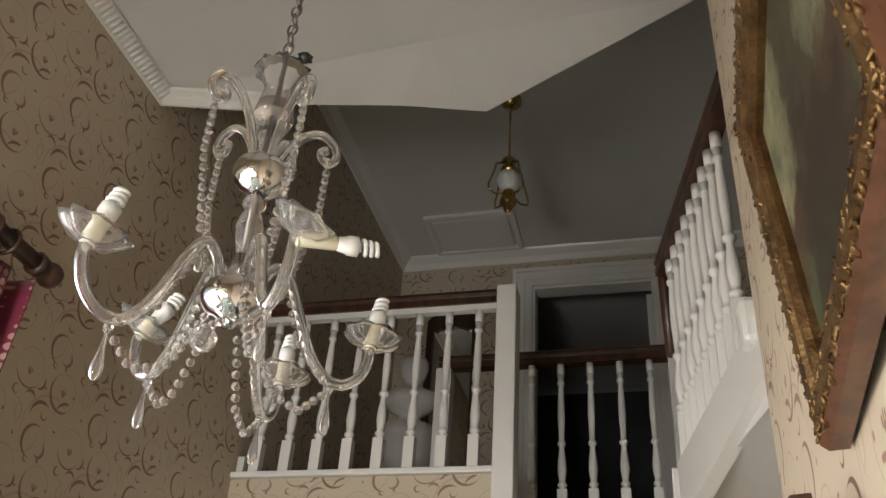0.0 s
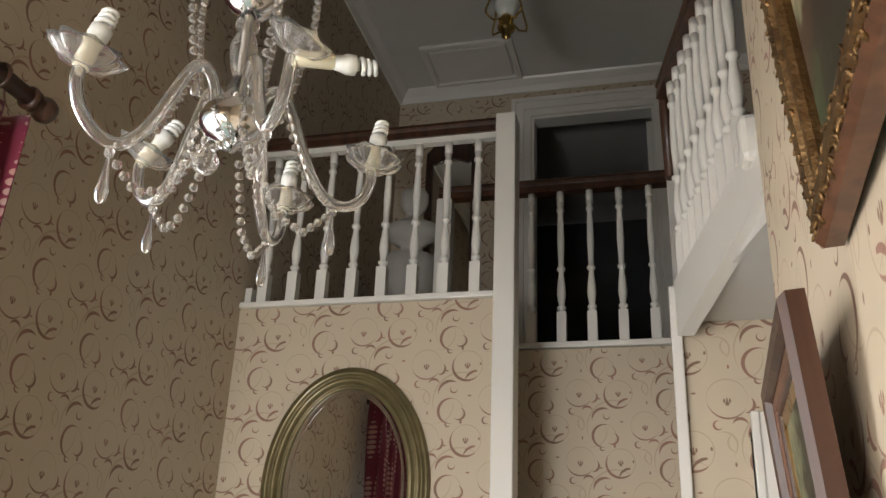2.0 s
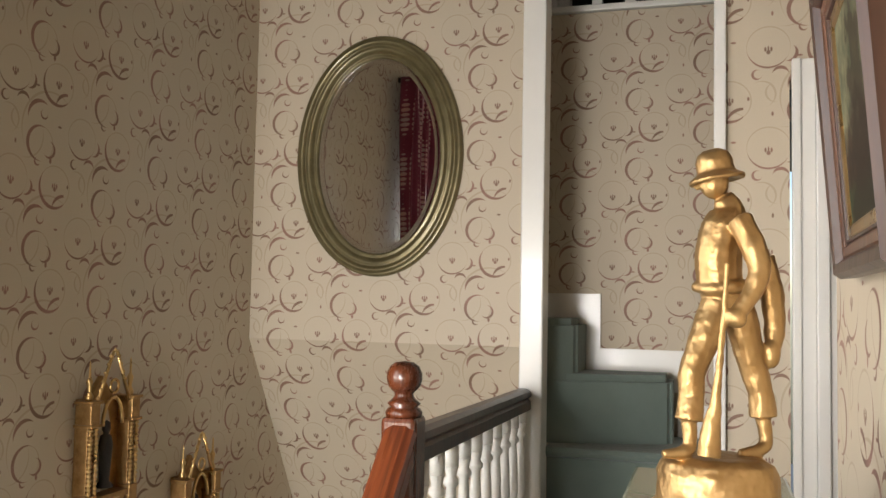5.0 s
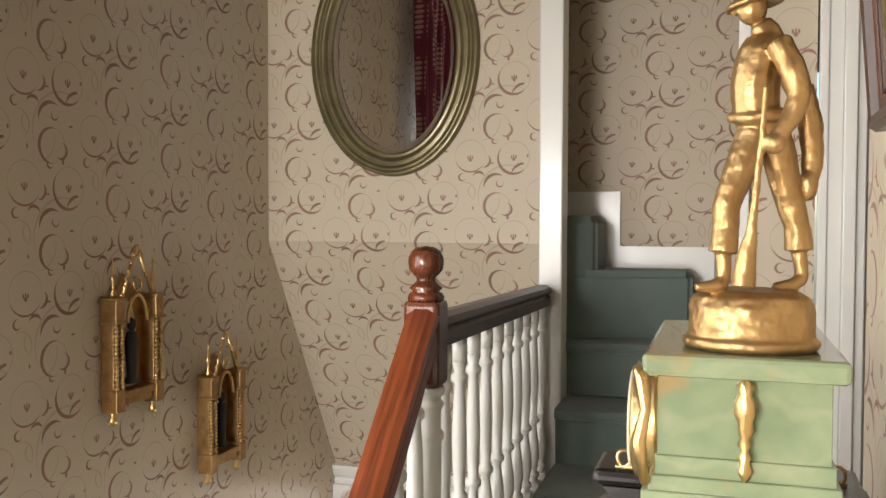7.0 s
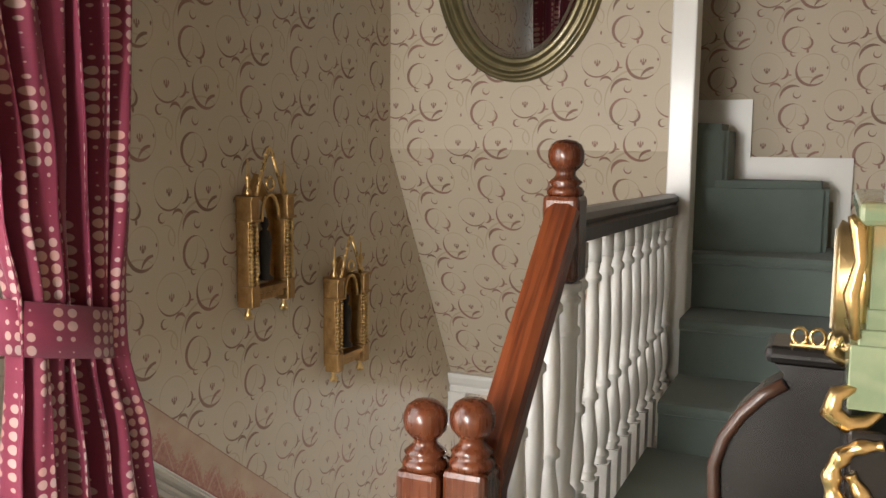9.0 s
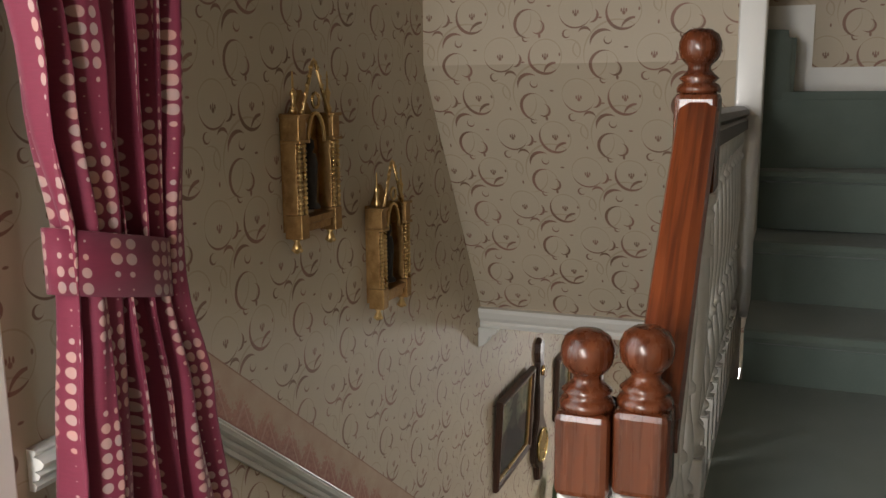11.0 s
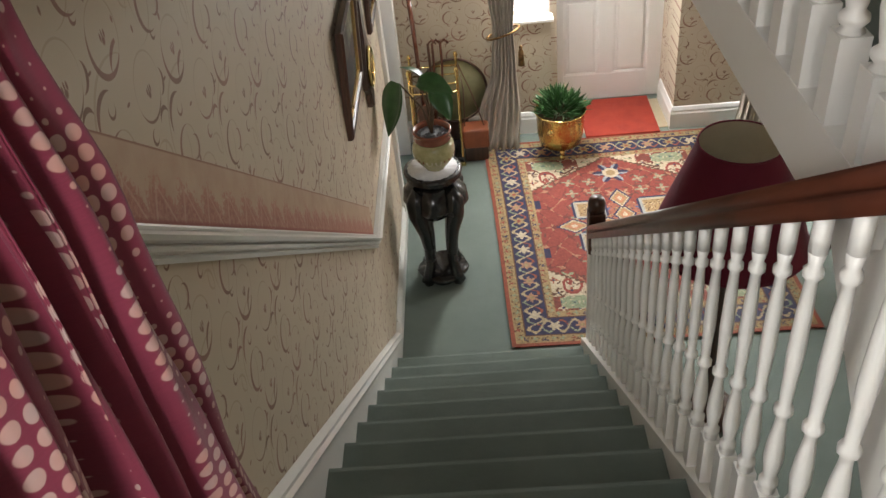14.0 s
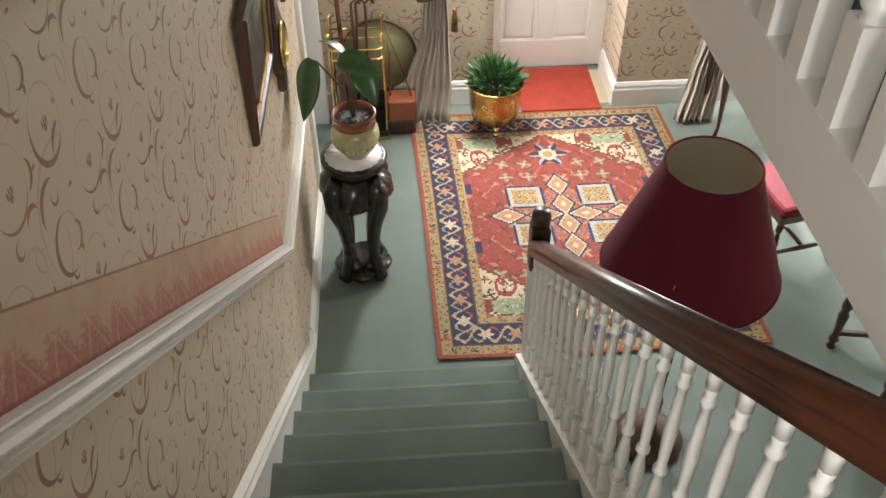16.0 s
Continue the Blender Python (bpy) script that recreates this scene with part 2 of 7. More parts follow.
def dotted_cloth(name):
    """Maroon woven cloth with blocks of pale printed dots, laid out on the cloth's own length and width."""
    n = Nodes(name)
    uv = n.t.nodes.new("ShaderNodeUVMap").outputs[0]
    sep = n.t.nodes.new("ShaderNodeSeparateXYZ")
    n.t.links.new(uv, sep.inputs[0])
    P = 0.030
    u, v = n.math("DIVIDE", sep.outputs[0], P), n.math("DIVIDE", sep.outputs[1], P)
    fu, fv = n.math("SUBTRACT", n.math("FRACT", u), 0.5), n.math("SUBTRACT", n.math("FRACT", v), 0.5)
    cu, cv = n.math("FLOOR", u), n.math("FLOOR", v)
    block = n.math("FLOOR", n.math("DIVIDE", cu, 4.0))
    row = n.math("FRACT", n.math("DIVIDE", n.math("ADD", n.math("ADD", cv, 0.5), n.math("MULTIPLY", block, 5.0)), 11.0))
    swell = n.math("ADD", n.math("MULTIPLY", n.math("COSINE", n.math("MULTIPLY", row, 2 * math.pi)), 0.5), 0.5)
    comb2 = n.t.nodes.new("ShaderNodeCombineXYZ")
    n.put(comb2.inputs[0], cv)
    n.put(comb2.inputs[1], block)
    wn2 = n.t.nodes.new("ShaderNodeTexWhiteNoise")
    n.t.links.new(comb2.outputs[0], wn2.inputs["Vector"])
    size = n.math("ADD", 0.06, n.math("ADD", n.math("MULTIPLY", n.ramp(swell, 0.12, 0.6), 0.31), n.math("MULTIPLY", wn2.outputs[0], 0.06)))
    gap = n.math("GREATER_THAN", n.math("FRACT", n.math("DIVIDE", n.math("ADD", cu, 0.5), 4.0)), 0.24)
    d = n.math("SQRT", n.math("ADD", n.math("MULTIPLY", fu, fu), n.math("MULTIPLY", fv, fv)))
    dot = n.math("MULTIPLY", n.math("MULTIPLY", n.math("SUBTRACT", size, d), 18.0, clamp=True), gap)
    thr = n.noise(uv, 900.0, 2.0)
    slub = n.noise(uv, 30.0, 3.0, stretch=(1, 12, 1))
    base = n.mix(n.math("ADD", n.math("MULTIPLY", slub, 0.6), n.math("MULTIPLY", thr, 0.4)), (0.115, 0.008, 0.026), (0.23, 0.018, 0.052))
    ink = n.mix(n.ramp(n.noise(uv, 14.0, 2.0), 0.35, 0.65), (0.62, 0.35, 0.28), (0.50, 0.40, 0.36))
    n.bump(n.math("ADD", thr, slub), 0.25, 0.001)
    n.bsdf.inputs["Sheen Weight"].default_value = 0.15
    return n.done(n.mix(n.math("MULTIPLY", dot, 0.68), base, ink), 0.75)


def coloured(name, rough=0.9, bump=0.3, fine=500.0):
    """Colours woven in piece by piece, kept with the mesh."""
    n = Nodes(name)
    at = n.t.nodes.new("ShaderNodeAttribute")
    at.attribute_name = "weave"
    p = n.coords()
    pile, wear = n.noise(p, fine, 2.0), n.noise(p, 5.0, 3.0)
    hsv = n.t.nodes.new("ShaderNodeHueSaturation")
    n.put(hsv.inputs["Color"], at.outputs["Color"])
    n.put(hsv.inputs["Value"], n.math("ADD", 0.52, n.math("ADD", n.math("MULTIPLY", pile, 0.35), n.math("MULTIPLY", wear, 0.22))))
    n.bump(pile, bump, 0.003)
    return n.done(hsv.outputs[0], rough)


def onyx(name):
    n = Nodes(name)
    p = n.t.nodes.new("ShaderNodeTexCoord").outputs["Object"]
    w = n.node("ShaderNodeTexWave", Scale=9.0, Distortion=11.0, Detail=3.0)
    w.bands_direction = "Z"
    n.t.links.new(p, w.inputs["Vector"])
    cl = n.ramp(n.noise(p, 14.0, 5.0), 0.2, 0.8)
    c = n.mix(cl, (0.135, 0.20, 0.115), (0.30, 0.35, 0.215))
    c = n.mix(n.math("MULTIPLY", n.ramp(w.outputs["Fac"], 0.75, 1.0), 0.10), c, (0.55, 0.52, 0.36))
    c = n.mix(n.math("MULTIPLY", n.ramp(n.noise(p, 10.0, 5.0), 0.58, 0.70), 0.7), c, (0.42, 0.24, 0.09))
    n.bsdf.inputs["Subsurface Weight"].default_value = 0.0
    n.bsdf.inputs["Coat Weight"].default_value = 0.5
    return n.done(c, 0.18)


def painting_cloth(name, seed, horizon, dark=1.0):
    """A varnished dim landscape in oils: pale sky, brown crag, green foreground."""
    n = Nodes(name)
    p = n.t.nodes.new("ShaderNodeTexCoord").outputs["Generated"]
    sep = n.t.nodes.new("ShaderNodeSeparateXYZ")
    n.t.links.new(p, sep.inputs[0])
    m = n.t.nodes.new("ShaderNodeMapping")
    m.inputs["Location"].default_value = (seed, seed * 0.7, 0)
    n.t.links.new(p, m.inputs["Vector"])
    a, b, f = n.noise(m.outputs[0], 2.5, 5.0), n.noise(m.outputs[0], 7.0, 6.0), n.noise(m.outputs[0], 60.0, 3.0, stretch=(1, 1, 0.3))
    h = n.math("ADD", sep.outputs["Z"], n.math("MULTIPLY", n.math("SUBTRACT", a, 0.5), 0.9))
    skyc = n.mix(n.ramp(b, 0.3, 0.7), (0.060 * dark, 0.072 * dark, 0.045 * dark), (0.26 * dark, 0.235 * dark, 0.135 * dark))
    rock = n.mix(b, (0.018, 0.012, 0.008), (0.095 * dark, 0.058 * dark, 0.034 * dark))
    grass = n.mix(b, (0.020, 0.030, 0.014), (0.085 * dark, 0.100 * dark, 0.050 * dark))
    c = n.mix(n.ramp(h, horizon - 0.03, horizon + 0.05), n.mix(n.ramp(h, horizon - 0.35, horizon - 0.2), grass, rock), skyc)
    away = n.math("ABSOLUTE", n.math("SUBTRACT", sep.outputs["X"], 0.48))
    mass = n.math("ADD", n.math("SUBTRACT", 0.30, away), n.math("ADD", n.math("MULTIPLY", n.math("SUBTRACT", b, 0.5), 0.9), n.math("MULTIPLY", n.math("SUBTRACT", 0.55, sep.outputs["Z"]), 0.35)))
    c = n.mix(n.math("MULTIPLY", n.ramp(mass, 0.0, 0.12), 0.85), c, (0.022, 0.016, 0.011))
    c = n.mix(n.math("MULTIPLY", f, 0.25), c, (0.07, 0.05, 0.03))
    n.bump(n.math("ADD", f, b), 0.25, 0.001)
    n.bsdf.inputs["Specular IOR Level"].default_value = 0.2
    return n.done(c, 0.75)


paper_x = wallpaper("wallpaper_on_side_walls", "Y")
paper_y = wallpaper("wallpaper_on_cross_walls", "X")
white_paint = plain("white_gloss_paint", (0.74, 0.725, 0.68), (0.79, 0.775, 0.735), 3.0, 0.30, 60.0, 0.04, coat=0.15)
ceiling_paint = plain("ceiling_emulsion", (0.62, 0.60, 0.575), (0.68, 0.665, 0.635), 2.0, 0.75, 120.0, 0.15)
green_carpet = carpet("green_carpet", (0.088, 0.120, 0.100), (0.185, 0.225, 0.198))
mahogany = wood("red_mahogany", (0.022, 0.0055, 0.0025), (0.165, 0.043, 0.014), "z", 0.2, 0.5)
mahogany_y = wood("red_mahogany_rail", (0.020, 0.006, 0.0035), (0.082, 0.022, 0.010), "yz", 0.28, 0.3)
bright_rail = wood("bright_mahogany_rail", (0.055, 0.011, 0.004), (0.23, 0.056, 0.016), "yz", 0.24, 0.3)
dark_wood = wood("dark_walnut", (0.022, 0.011, 0.007), (0.085, 0.036, 0.020), "z", 0.30, 0.22)
mid_wood = wood("brown_oak", (0.06, 0.024, 0.012), (0.17, 0.075, 0.04), "z", 0.3, 0.3)
ebony = plain("black_lacquer", (0.008, 0.007, 0.007), (0.018, 0.015, 0.013), 8.0, 0.26, 70.0, 0.06, coat=0.15)
gilt = plain("bright_gilding", (0.52, 0.34, 0.13), (0.70, 0.50, 0.24), 14.0, 0.3, 120.0, 0.25, metal=1.0, spread=0.25)
old_gilt = plain("aged_gilding", (0.085, 0.045, 0.018), (0.30, 0.18, 0.075), 30.0, 0.42, 140.0, 0.5, metal=0.85, spread=0.3, dist=0.004)
niche_gilt = plain("worn_gold_paint", (0.20, 0.105, 0.035), (0.46, 0.28, 0.11), 26.0, 0.4, 120.0, 0.4, metal=0.8, spread=0.3, dist=0.004)
gold_figure = plain("gold_painted_metal", (0.33, 0.20, 0.08), (0.52, 0.345, 0.155), 20.0, 0.42, 60.0, 0.25, metal=0.9, spread=0.2, dist=0.006)
brass = plain("polished_brass", (0.60, 0.42, 0.14), (0.74, 0.56, 0.24), 8.0, 0.2, 90.0, 0.08, metal=1.0)
hammered = plain("hammered_brass", (0.52, 0.34, 0.11), (0.72, 0.50, 0.19), 10.0, 0.22, 34.0, 0.6, metal=1.0, dist=0.006)
dull_bronze = plain("dull_bronze_paint", (0.105, 0.085, 0.038), (0.20, 0.165, 0.080), 10.0, 0.34, 90.0, 0.15, metal=0.5, coat=0.2)
silvered = plain("silvered_glass", (0.62, 0.62, 0.63), (0.74, 0.74, 0.75), 14.0, 0.12, 60.0, 0.15, metal=1.0)
steel = plain("steel_chain", (0.30, 0.29, 0.27), (0.42, 0.40, 0.37), 20.0, 0.3, 90.0, 0.1, metal=1.0)
crystal = glass("clear_crystal", (0.99, 0.98, 0.97), 0.02, 0.95)
pane_glass = glass("window_glass", (0.97, 0.98, 0.98))
cfl_white = plain("white_lamp_tube", (0.72, 0.74, 0.72), (0.80, 0.82, 0.80), 20.0, 0.3, 90.0, 0.05)
candle = plain("old_ivory_candle", (0.66, 0.62, 0.46), (0.78, 0.75, 0.60), 16.0, 0.5, 90.0, 0.2)
black_plastic = plain("black_plastic", (0.015, 0.015, 0.015), (0.03, 0.03, 0.03), 20.0, 0.4, 90.0, 0.1)
dotted = dotted_cloth("maroon_dotted_cloth")
cream_cloth = plain("cream_brocade", (0.42, 0.37, 0.30), (0.60, 0.55, 0.47), 5.0, 0.75, 160.0, 0.3)
red_shade = plain("maroon_lampshade_cloth", (0.105, 0.004, 0.018), (0.16, 0.009, 0.030), 6.0, 0.9, 300.0, 0.3)
shade_lining = plain("cream_shade_lining", (0.50, 0.43, 0.31), (0.60, 0.53, 0.40), 6.0, 0.8, 200.0, 0.1)
red_mat = plain("red_coir_mat", (0.26, 0.028, 0.016), (0.38, 0.048, 0.026), 9.0, 0.95, 350.0, 0.6, dist=0.004)
red_velvet = plain("crimson_velvet", (0.15, 0.004, 0.016), (0.26, 0.012, 0.03), 8.0, 0.8, 250.0, 0.3)
leaf_green = plain("glossy_leaf", (0.018, 0.062, 0.016), (0.05, 0.125, 0.035), 25.0, 0.35, 120.0, 0.2)
soil = plain("grey_pebbles", (0.05, 0.05, 0.05), (0.22, 0.22, 0.23), 60.0, 0.6, 160.0, 0.6)
stem_brown = plain("brown_stem", (0.05, 0.03, 0.015), (0.11, 0.065, 0.03), 20.0, 0.7)
majolica = plain("green_majolica", (0.26, 0.24, 0.10), (0.46, 0.42, 0.22), 24.0, 0.25, 80.0, 0.2, coat=0.4)
majolica_rim = plain("brown_majolica", (0.13, 0.035, 0.018), (0.20, 0.06, 0.03), 20.0, 0.22, 80.0, 0.1, coat=0.4)
doily = plain("white_doily", (0.72, 0.70, 0.70), (0.80, 0.79, 0.79), 60.0, 0.85, 200.0, 0.5)
plaster = plain("white_plaster_cast", (0.46, 0.44, 0.40), (0.58, 0.56, 0.52), 6.0, 0.7, 90.0, 0.2)
tile_cream = plain("cream_floor_tile", (0.42, 0.35, 0.22), (0.52, 0.45, 0.31), 9.0, 0.4, 90.0, 0.1)
# near-black grey-blue that carries the shade of the unlit upper room
shaded_room = plain("room_shade_in_colour", (0.05, 0.055, 0.06), (0.085, 0.09, 0.095), 3.0, 0.7)
green_glass_cloth = plain("olive_canvas", (0.16, 0.15, 0.07), (0.25, 0.23, 0.12), 12.0, 0.6, 200.0, 0.3)
tan_leather = plain("tan_leather", (0.17, 0.045, 0.018), (0.28, 0.085, 0.035), 9.0, 0.4, 120.0, 0.2)
onyx_green = onyx("green_onyx")
velvet_dark = plain("dark_niche", (0.012, 0.010, 0.009), (0.03, 0.022, 0.018), 20.0, 0.6)
rug_weave = coloured("woven_rug")
mirror_glass = Nodes("mirror_glass").done((0.86, 0.87, 0.86), 0.012, 1.0)


# ---- levels and lines of the plan ----
XL, XR = -1.95, 0.10           # side walls of the landing
Y_MIR, Y_FAR = 3.44, 3.975     # wall with the oval mirror; wall behind the winding steps
HALL, LAND, UPPER = -2.18, 0.08, 3.22
RISE, GOING, Y_STEP = 0.1884, 0.2594, 4.56
Y_HALL = 7.25

# ---- setting: walls ----
WY0, WY1, WZ0, WZ1 = -0.15, 1.25, 0.55, 3.15      # landing window opening
struct("wall_left", boxes((XL - 0.2, XL, -1.6, WY0, HALL, 5.8), (XL - 0.2, XL, WY1, 6.15, HALL, 5.8), (XL - 0.2, XL, WY0, WY1, HALL, WZ0),
                          (XL - 0.2, XL, WY0, WY1, WZ1, 5.8), (XL - 0.2, XL, 6.15, 7.05, -0.1, 1.0), (XL - 0.2, XL, 7.05, 7.6, HALL, 1.0)), paper_x, "beige scrolled wallpaper on the long stair wall")
BX0, BX1, BZ0, BZ1 = -1.85, -0.75, 0.70, 2.7     # unseen opening made up for the fill lamp, behind the start of the walk
struct("wall_back", boxes((XL - 0.2, BX0, -1.75, -1.6, LAND - 0.2, 4.7), (BX1, 0.3, -1.75, -1.6, LAND - 0.2, 4.7), (BX0, BX1, -1.75, -1.6, LAND - 0.2, BZ0), (BX0, BX1, -1.75, -1.6, BZ1, 4.7)), paper_y)
struct("wall_right", boxes((XR, XR + 0.12, -1.6, 1.65, LAND - 0.2, 4.6)), paper_x, "beige scrolled wallpaper beside the landing")
bm = B()
prism(bm, [(Y_MIR, 3.29), (Y_MIR, 1.755), (4.14, 0.600), (4.14, 0.555), (4.24, 0.555), (4.24, 0.64), (3.56, 1.76), (3.56, 3.29)], "x", XL, -0.79)
struct("wall_mirror", bm, paper_y, "wallpapered wall over the stair with a sloping foot")
struct("wall_winder", boxes((-0.79, 0.10, Y_FAR, Y_FAR + 0.12, 0.5, 3.218), (XL, -0.79, Y_FAR, Y_FAR + 0.12, 1.5, 3.218)), paper_y)
struct("wall_passage", boxes((-0.06, 0.13, 2.86, 2.98, 0.6, 2.98), (0.87, 1.6, 2.86, 2.98, 0.0, 2.98), (0.13, 0.87, 2.86, 2.98, 2.60, 2.98)), paper_y)
struct("wall_passage_side", boxes((1.5, 1.62, 1.65, 5.5, 0.0, 5.8), (0.22, 1.6, 1.53, 1.65, 0.0, 4.6)), paper_x)
struct("wall_winder_side", boxes((0.02, 0.14, 2.98, Y_FAR, 0.6, 3.0)), paper_x)
DX0, DX1, DZ = -0.95, -0.09, 5.42
struct("wall_upper", boxes((XL - 0.2, DX0, 5.5, 5.62, UPPER - 0.2, 5.8), (DX1, 1.6, 5.5, 5.62, UPPER - 0.2, 5.8), (DX0, DX1, 5.5, 5.62, DZ, 5.8)), paper_y)
struct("wall_under_landing", boxes((XL - 0.1, 3.0, 1.45, 1.57, HALL, -0.12)), paper_y)
struct("wall_hall_right", boxes((3.0, 3.12, 1.5, 7.5, HALL, 0.6)), paper_x)
# far wall of the hall, with its window, the door recess and a second window
struct("wall_hall", boxes((XL - 0.2, -1.12, Y_HALL, Y_HALL + 0.15, HALL, 0.6), (-1.12, -0.78, Y_HALL, Y_HALL + 0.15, HALL, -1.21), (-1.12, -0.78, Y_HALL, Y_HALL + 0.15, 0.25, 0.6),
                          (0.16, 0.95, Y_HALL - 0.1, Y_HALL + 0.15, HALL, 0.6), (0.95, 2.1, Y_HALL - 0.1, Y_HALL + 0.15, HALL, -1.4), (0.95, 2.1, Y_HALL - 0.1, Y_HALL + 0.15, 0.2, 0.6),
                          (2.1, 3.1, Y_HALL - 0.1, Y_HALL + 0.15, HALL, 0.6), (-0.78, 0.16, Y_HALL, Y_HALL + 0.15, -0.02, 0.6)), paper_y)
struct("wall_recess", boxes((-0.78, -0.72, Y_HALL + 0.15, 7.75, HALL, 0.1), (0.16, 0.24, Y_HALL + 0.15, 7.75, HALL, 0.1)), paper_x)
# dim room past the upper door; its dimness is put into the wall colour
struct("wall_dim_room", boxes((-1.9, -1.8, 5.62, 8.0, UPPER, 5.7), (1.2, 1.3, 5.62, 8.0, UPPER, 5.7), (-1.9, 1.3, 8.0, 8.1, UPPER, 5.7)), shaded_room)

# ---- setting: floors and ceilings ----
struct("floor_hall", boxes((XL - 0.2, 3.1, 1.45, 7.8, HALL - 0.1, HALL)), green_carpet, "grey-green fitted carpet in the hall")
struct("floor_landing", boxes((XL - 0.2, 0.3, -1.75, 1.70, LAND - 0.2, LAND), (0.22, 1.6, 1.65, 2.98, -0.1, 0.08)), green_carpet, "grey-green fitted carpet on the landing")
struct("floor_upper", boxes((XL, 1.6, Y_FAR + 0.124, 8.1, UPPER - 0.14, UPPER), (0.285, 1.6, 1.70, Y_FAR, UPPER - 0.14, UPPER - 0.06), (XL, -1.25, 3.56, Y_FAR, UPPER - 0.14, UPPER - 0.01)), green_carpet)
bm = B()
prism(bm, [(-0.05, 2.86), (1.6, 2.86), (1.6, 1.652), (0.275, 1.652)], "z", 2.96, 3.0)
struct("ceiling_under_gallery", bm, ceiling_paint)
bm = B()
near = [(XL - 0.2, -1.7, 4.47), (XL - 0.2, 2.28, 4.47), (-1.0, 2.46, 4.44), (-0.68, 2.56, 4.45), (-0.86, 2.2, 4.50), (0.16, 2.14, 4.48), (0.16, -1.7, 4.47)]
vs = [bm.verts.new(p) for p in near]
for q in ((0, 1, 4), (1, 2, 4), (2, 3, 4), (3, 5, 4), (4, 5, 6), (0, 4, 6)):
    bm.faces.new([vs[k] for k in q])
r = bmesh.ops.extrude_face_region(bm, geom=list(bm.faces))
for g in r["geom"]:
    if isinstance(g, bmesh.types.BMVert):
        g.co.z += 0.12
bmesh.ops.recalc_face_normals(bm, faces=bm.faces)
struct("ceiling_landing", bm, ceiling_paint, "white painted ceiling with folded planes")
struct("ceiling_upper", boxes((XL - 0.2, 1.6, 1.9, 8.1, 5.72, 5.84)), ceiling_paint)
struct("wall_over_landing", boxes((XL - 0.2, 1.6, 1.78, 1.9, 4.62, 5.84)), ceiling_paint)
struct("ceiling_hall", boxes((XL - 0.2, 3.1, 4.26, 7.9, 0.56, 0.66), (-0.70, 3.1, 1.5, 4.26, 0.56, 0.62)), ceiling_paint)

# ---- stairs down ----
for k in range(1, 12):
    bm = B()
    z, y = HALL + RISE * k, Y_STEP - GOING * (k - 1)
    prism(bm, [(y - GOING - 0.03, HALL if k < 3 else z - 0.45), (y - 0.02, HALL if k < 3 else z - 0.30), (y - 0.02, z - 0.045), (y + 0.004, z - 0.035), (y + 0.012, z - 0.018), (y + 0.004, z - 0.003), (y - 0.012, z), (y - GOING - 0.03, z)],
          "x", XL + 0.022, -0.885)
    tagged(part("step", bm, green_carpet), "carpeted stair step in grey-green wool pile", "step", "steps down to the hall", "structure")
bm = B()
prism(bm, [(1.45, LAND), (1.70, LAND), (1.712, LAND - 0.018), (1.70, LAND - 0.04), (1.68, LAND - 0.045), (1.68, LAND - 0.4), (1.45, LAND - 0.4)], "x", XL + 0.022, -0.885)
struct("landing_nosing", bm, green_carpet)
# wall string with a moulded top, and the outer string
def pitch(y, lift):
    return HALL + RISE + (Y_STEP - y) * RISE / GOING + lift


bm = B()
prism(bm, [(1.50, pitch(1.70, 0.16)), (1.70, pitch(1.70, 0.13)), (4.80, pitch(4.80, 0.13)), (4.88, HALL + 0.16), (4.88, HALL), (4.50, HALL), (1.50, pitch(1.7, -0.4))], "x", XL, XL + 0.022)
struct("stair_string_wall", bm, white_paint)
bm = B()
sweep(bm, [(XL + 0.004, 1.70, pitch(1.70, 0.125)), (XL + 0.004, 4.79, pitch(4.79, 0.125)), (XL + 0.004, 4.86, HALL + 0.165)], [(0, -0.03), (0.03, -0.03), (0.036, -0.012), (0.026, 0.004), (0.026, 0.018), (0, 0.03)], up=(0, 0, 1))
struct("string_moulding", bm, white_paint)
bm = B()
prism(bm, [(1.66, pitch(1.70, 0.05)), (4.62, pitch(4.62, 0.05)), (4.66, HALL), (4.42, HALL), (1.66, pitch(1.7, -0.33))], "x", -0.885, -0.845)
struct("stair_string_outer", bm, white_paint)

# ---- stairs up: four steps, a quarter landing, three steps, then winders behind the mirror wall ----
Q = 0.79
for k in range(1, 5):
    z, y = LAND + (Q - LAND) / 4 * k, 1.42 + 0.19 * (k - 1)
    end = y + 0.22 if k < 4 else 2.93
    bm = B()
    prism(bm, [(y + 0.012, z), (y - 0.004, z - 0.004), (y - 0.012, z - 0.02), (y - 0.004, z - 0.036), (y + 0.016, z - 0.045), (y + 0.016, z - 0.19), (end, z - 0.19), (end, z)], "x", -0.735, XR + 0.04 if k > 1 else XR)
    tagged(part("step", bm, green_carpet), "carpeted stair step in grey-green wool pile", "step", "steps up from the landing", "structure")
for z, y, end in ((0.955, 2.90, 3.33), (1.16, 3.28, 3.70), (1.375, 3.52, Y_FAR)):
    bm = B()
    prism(bm, [(y + 0.012, z), (y - 0.004, z - 0.004), (y - 0.012, z - 0.02), (y - 0.004, z - 0.036), (y + 0.016, z - 0.045), (y + 0.016, z - 0.21), (end, z - 0.21), (end, z)], "x", -0.70, 0.02)
    tagged(part("step", bm, green_carpet), "carpeted stair step in grey-green wool pile", "step", "steps up from the landing", "structure")
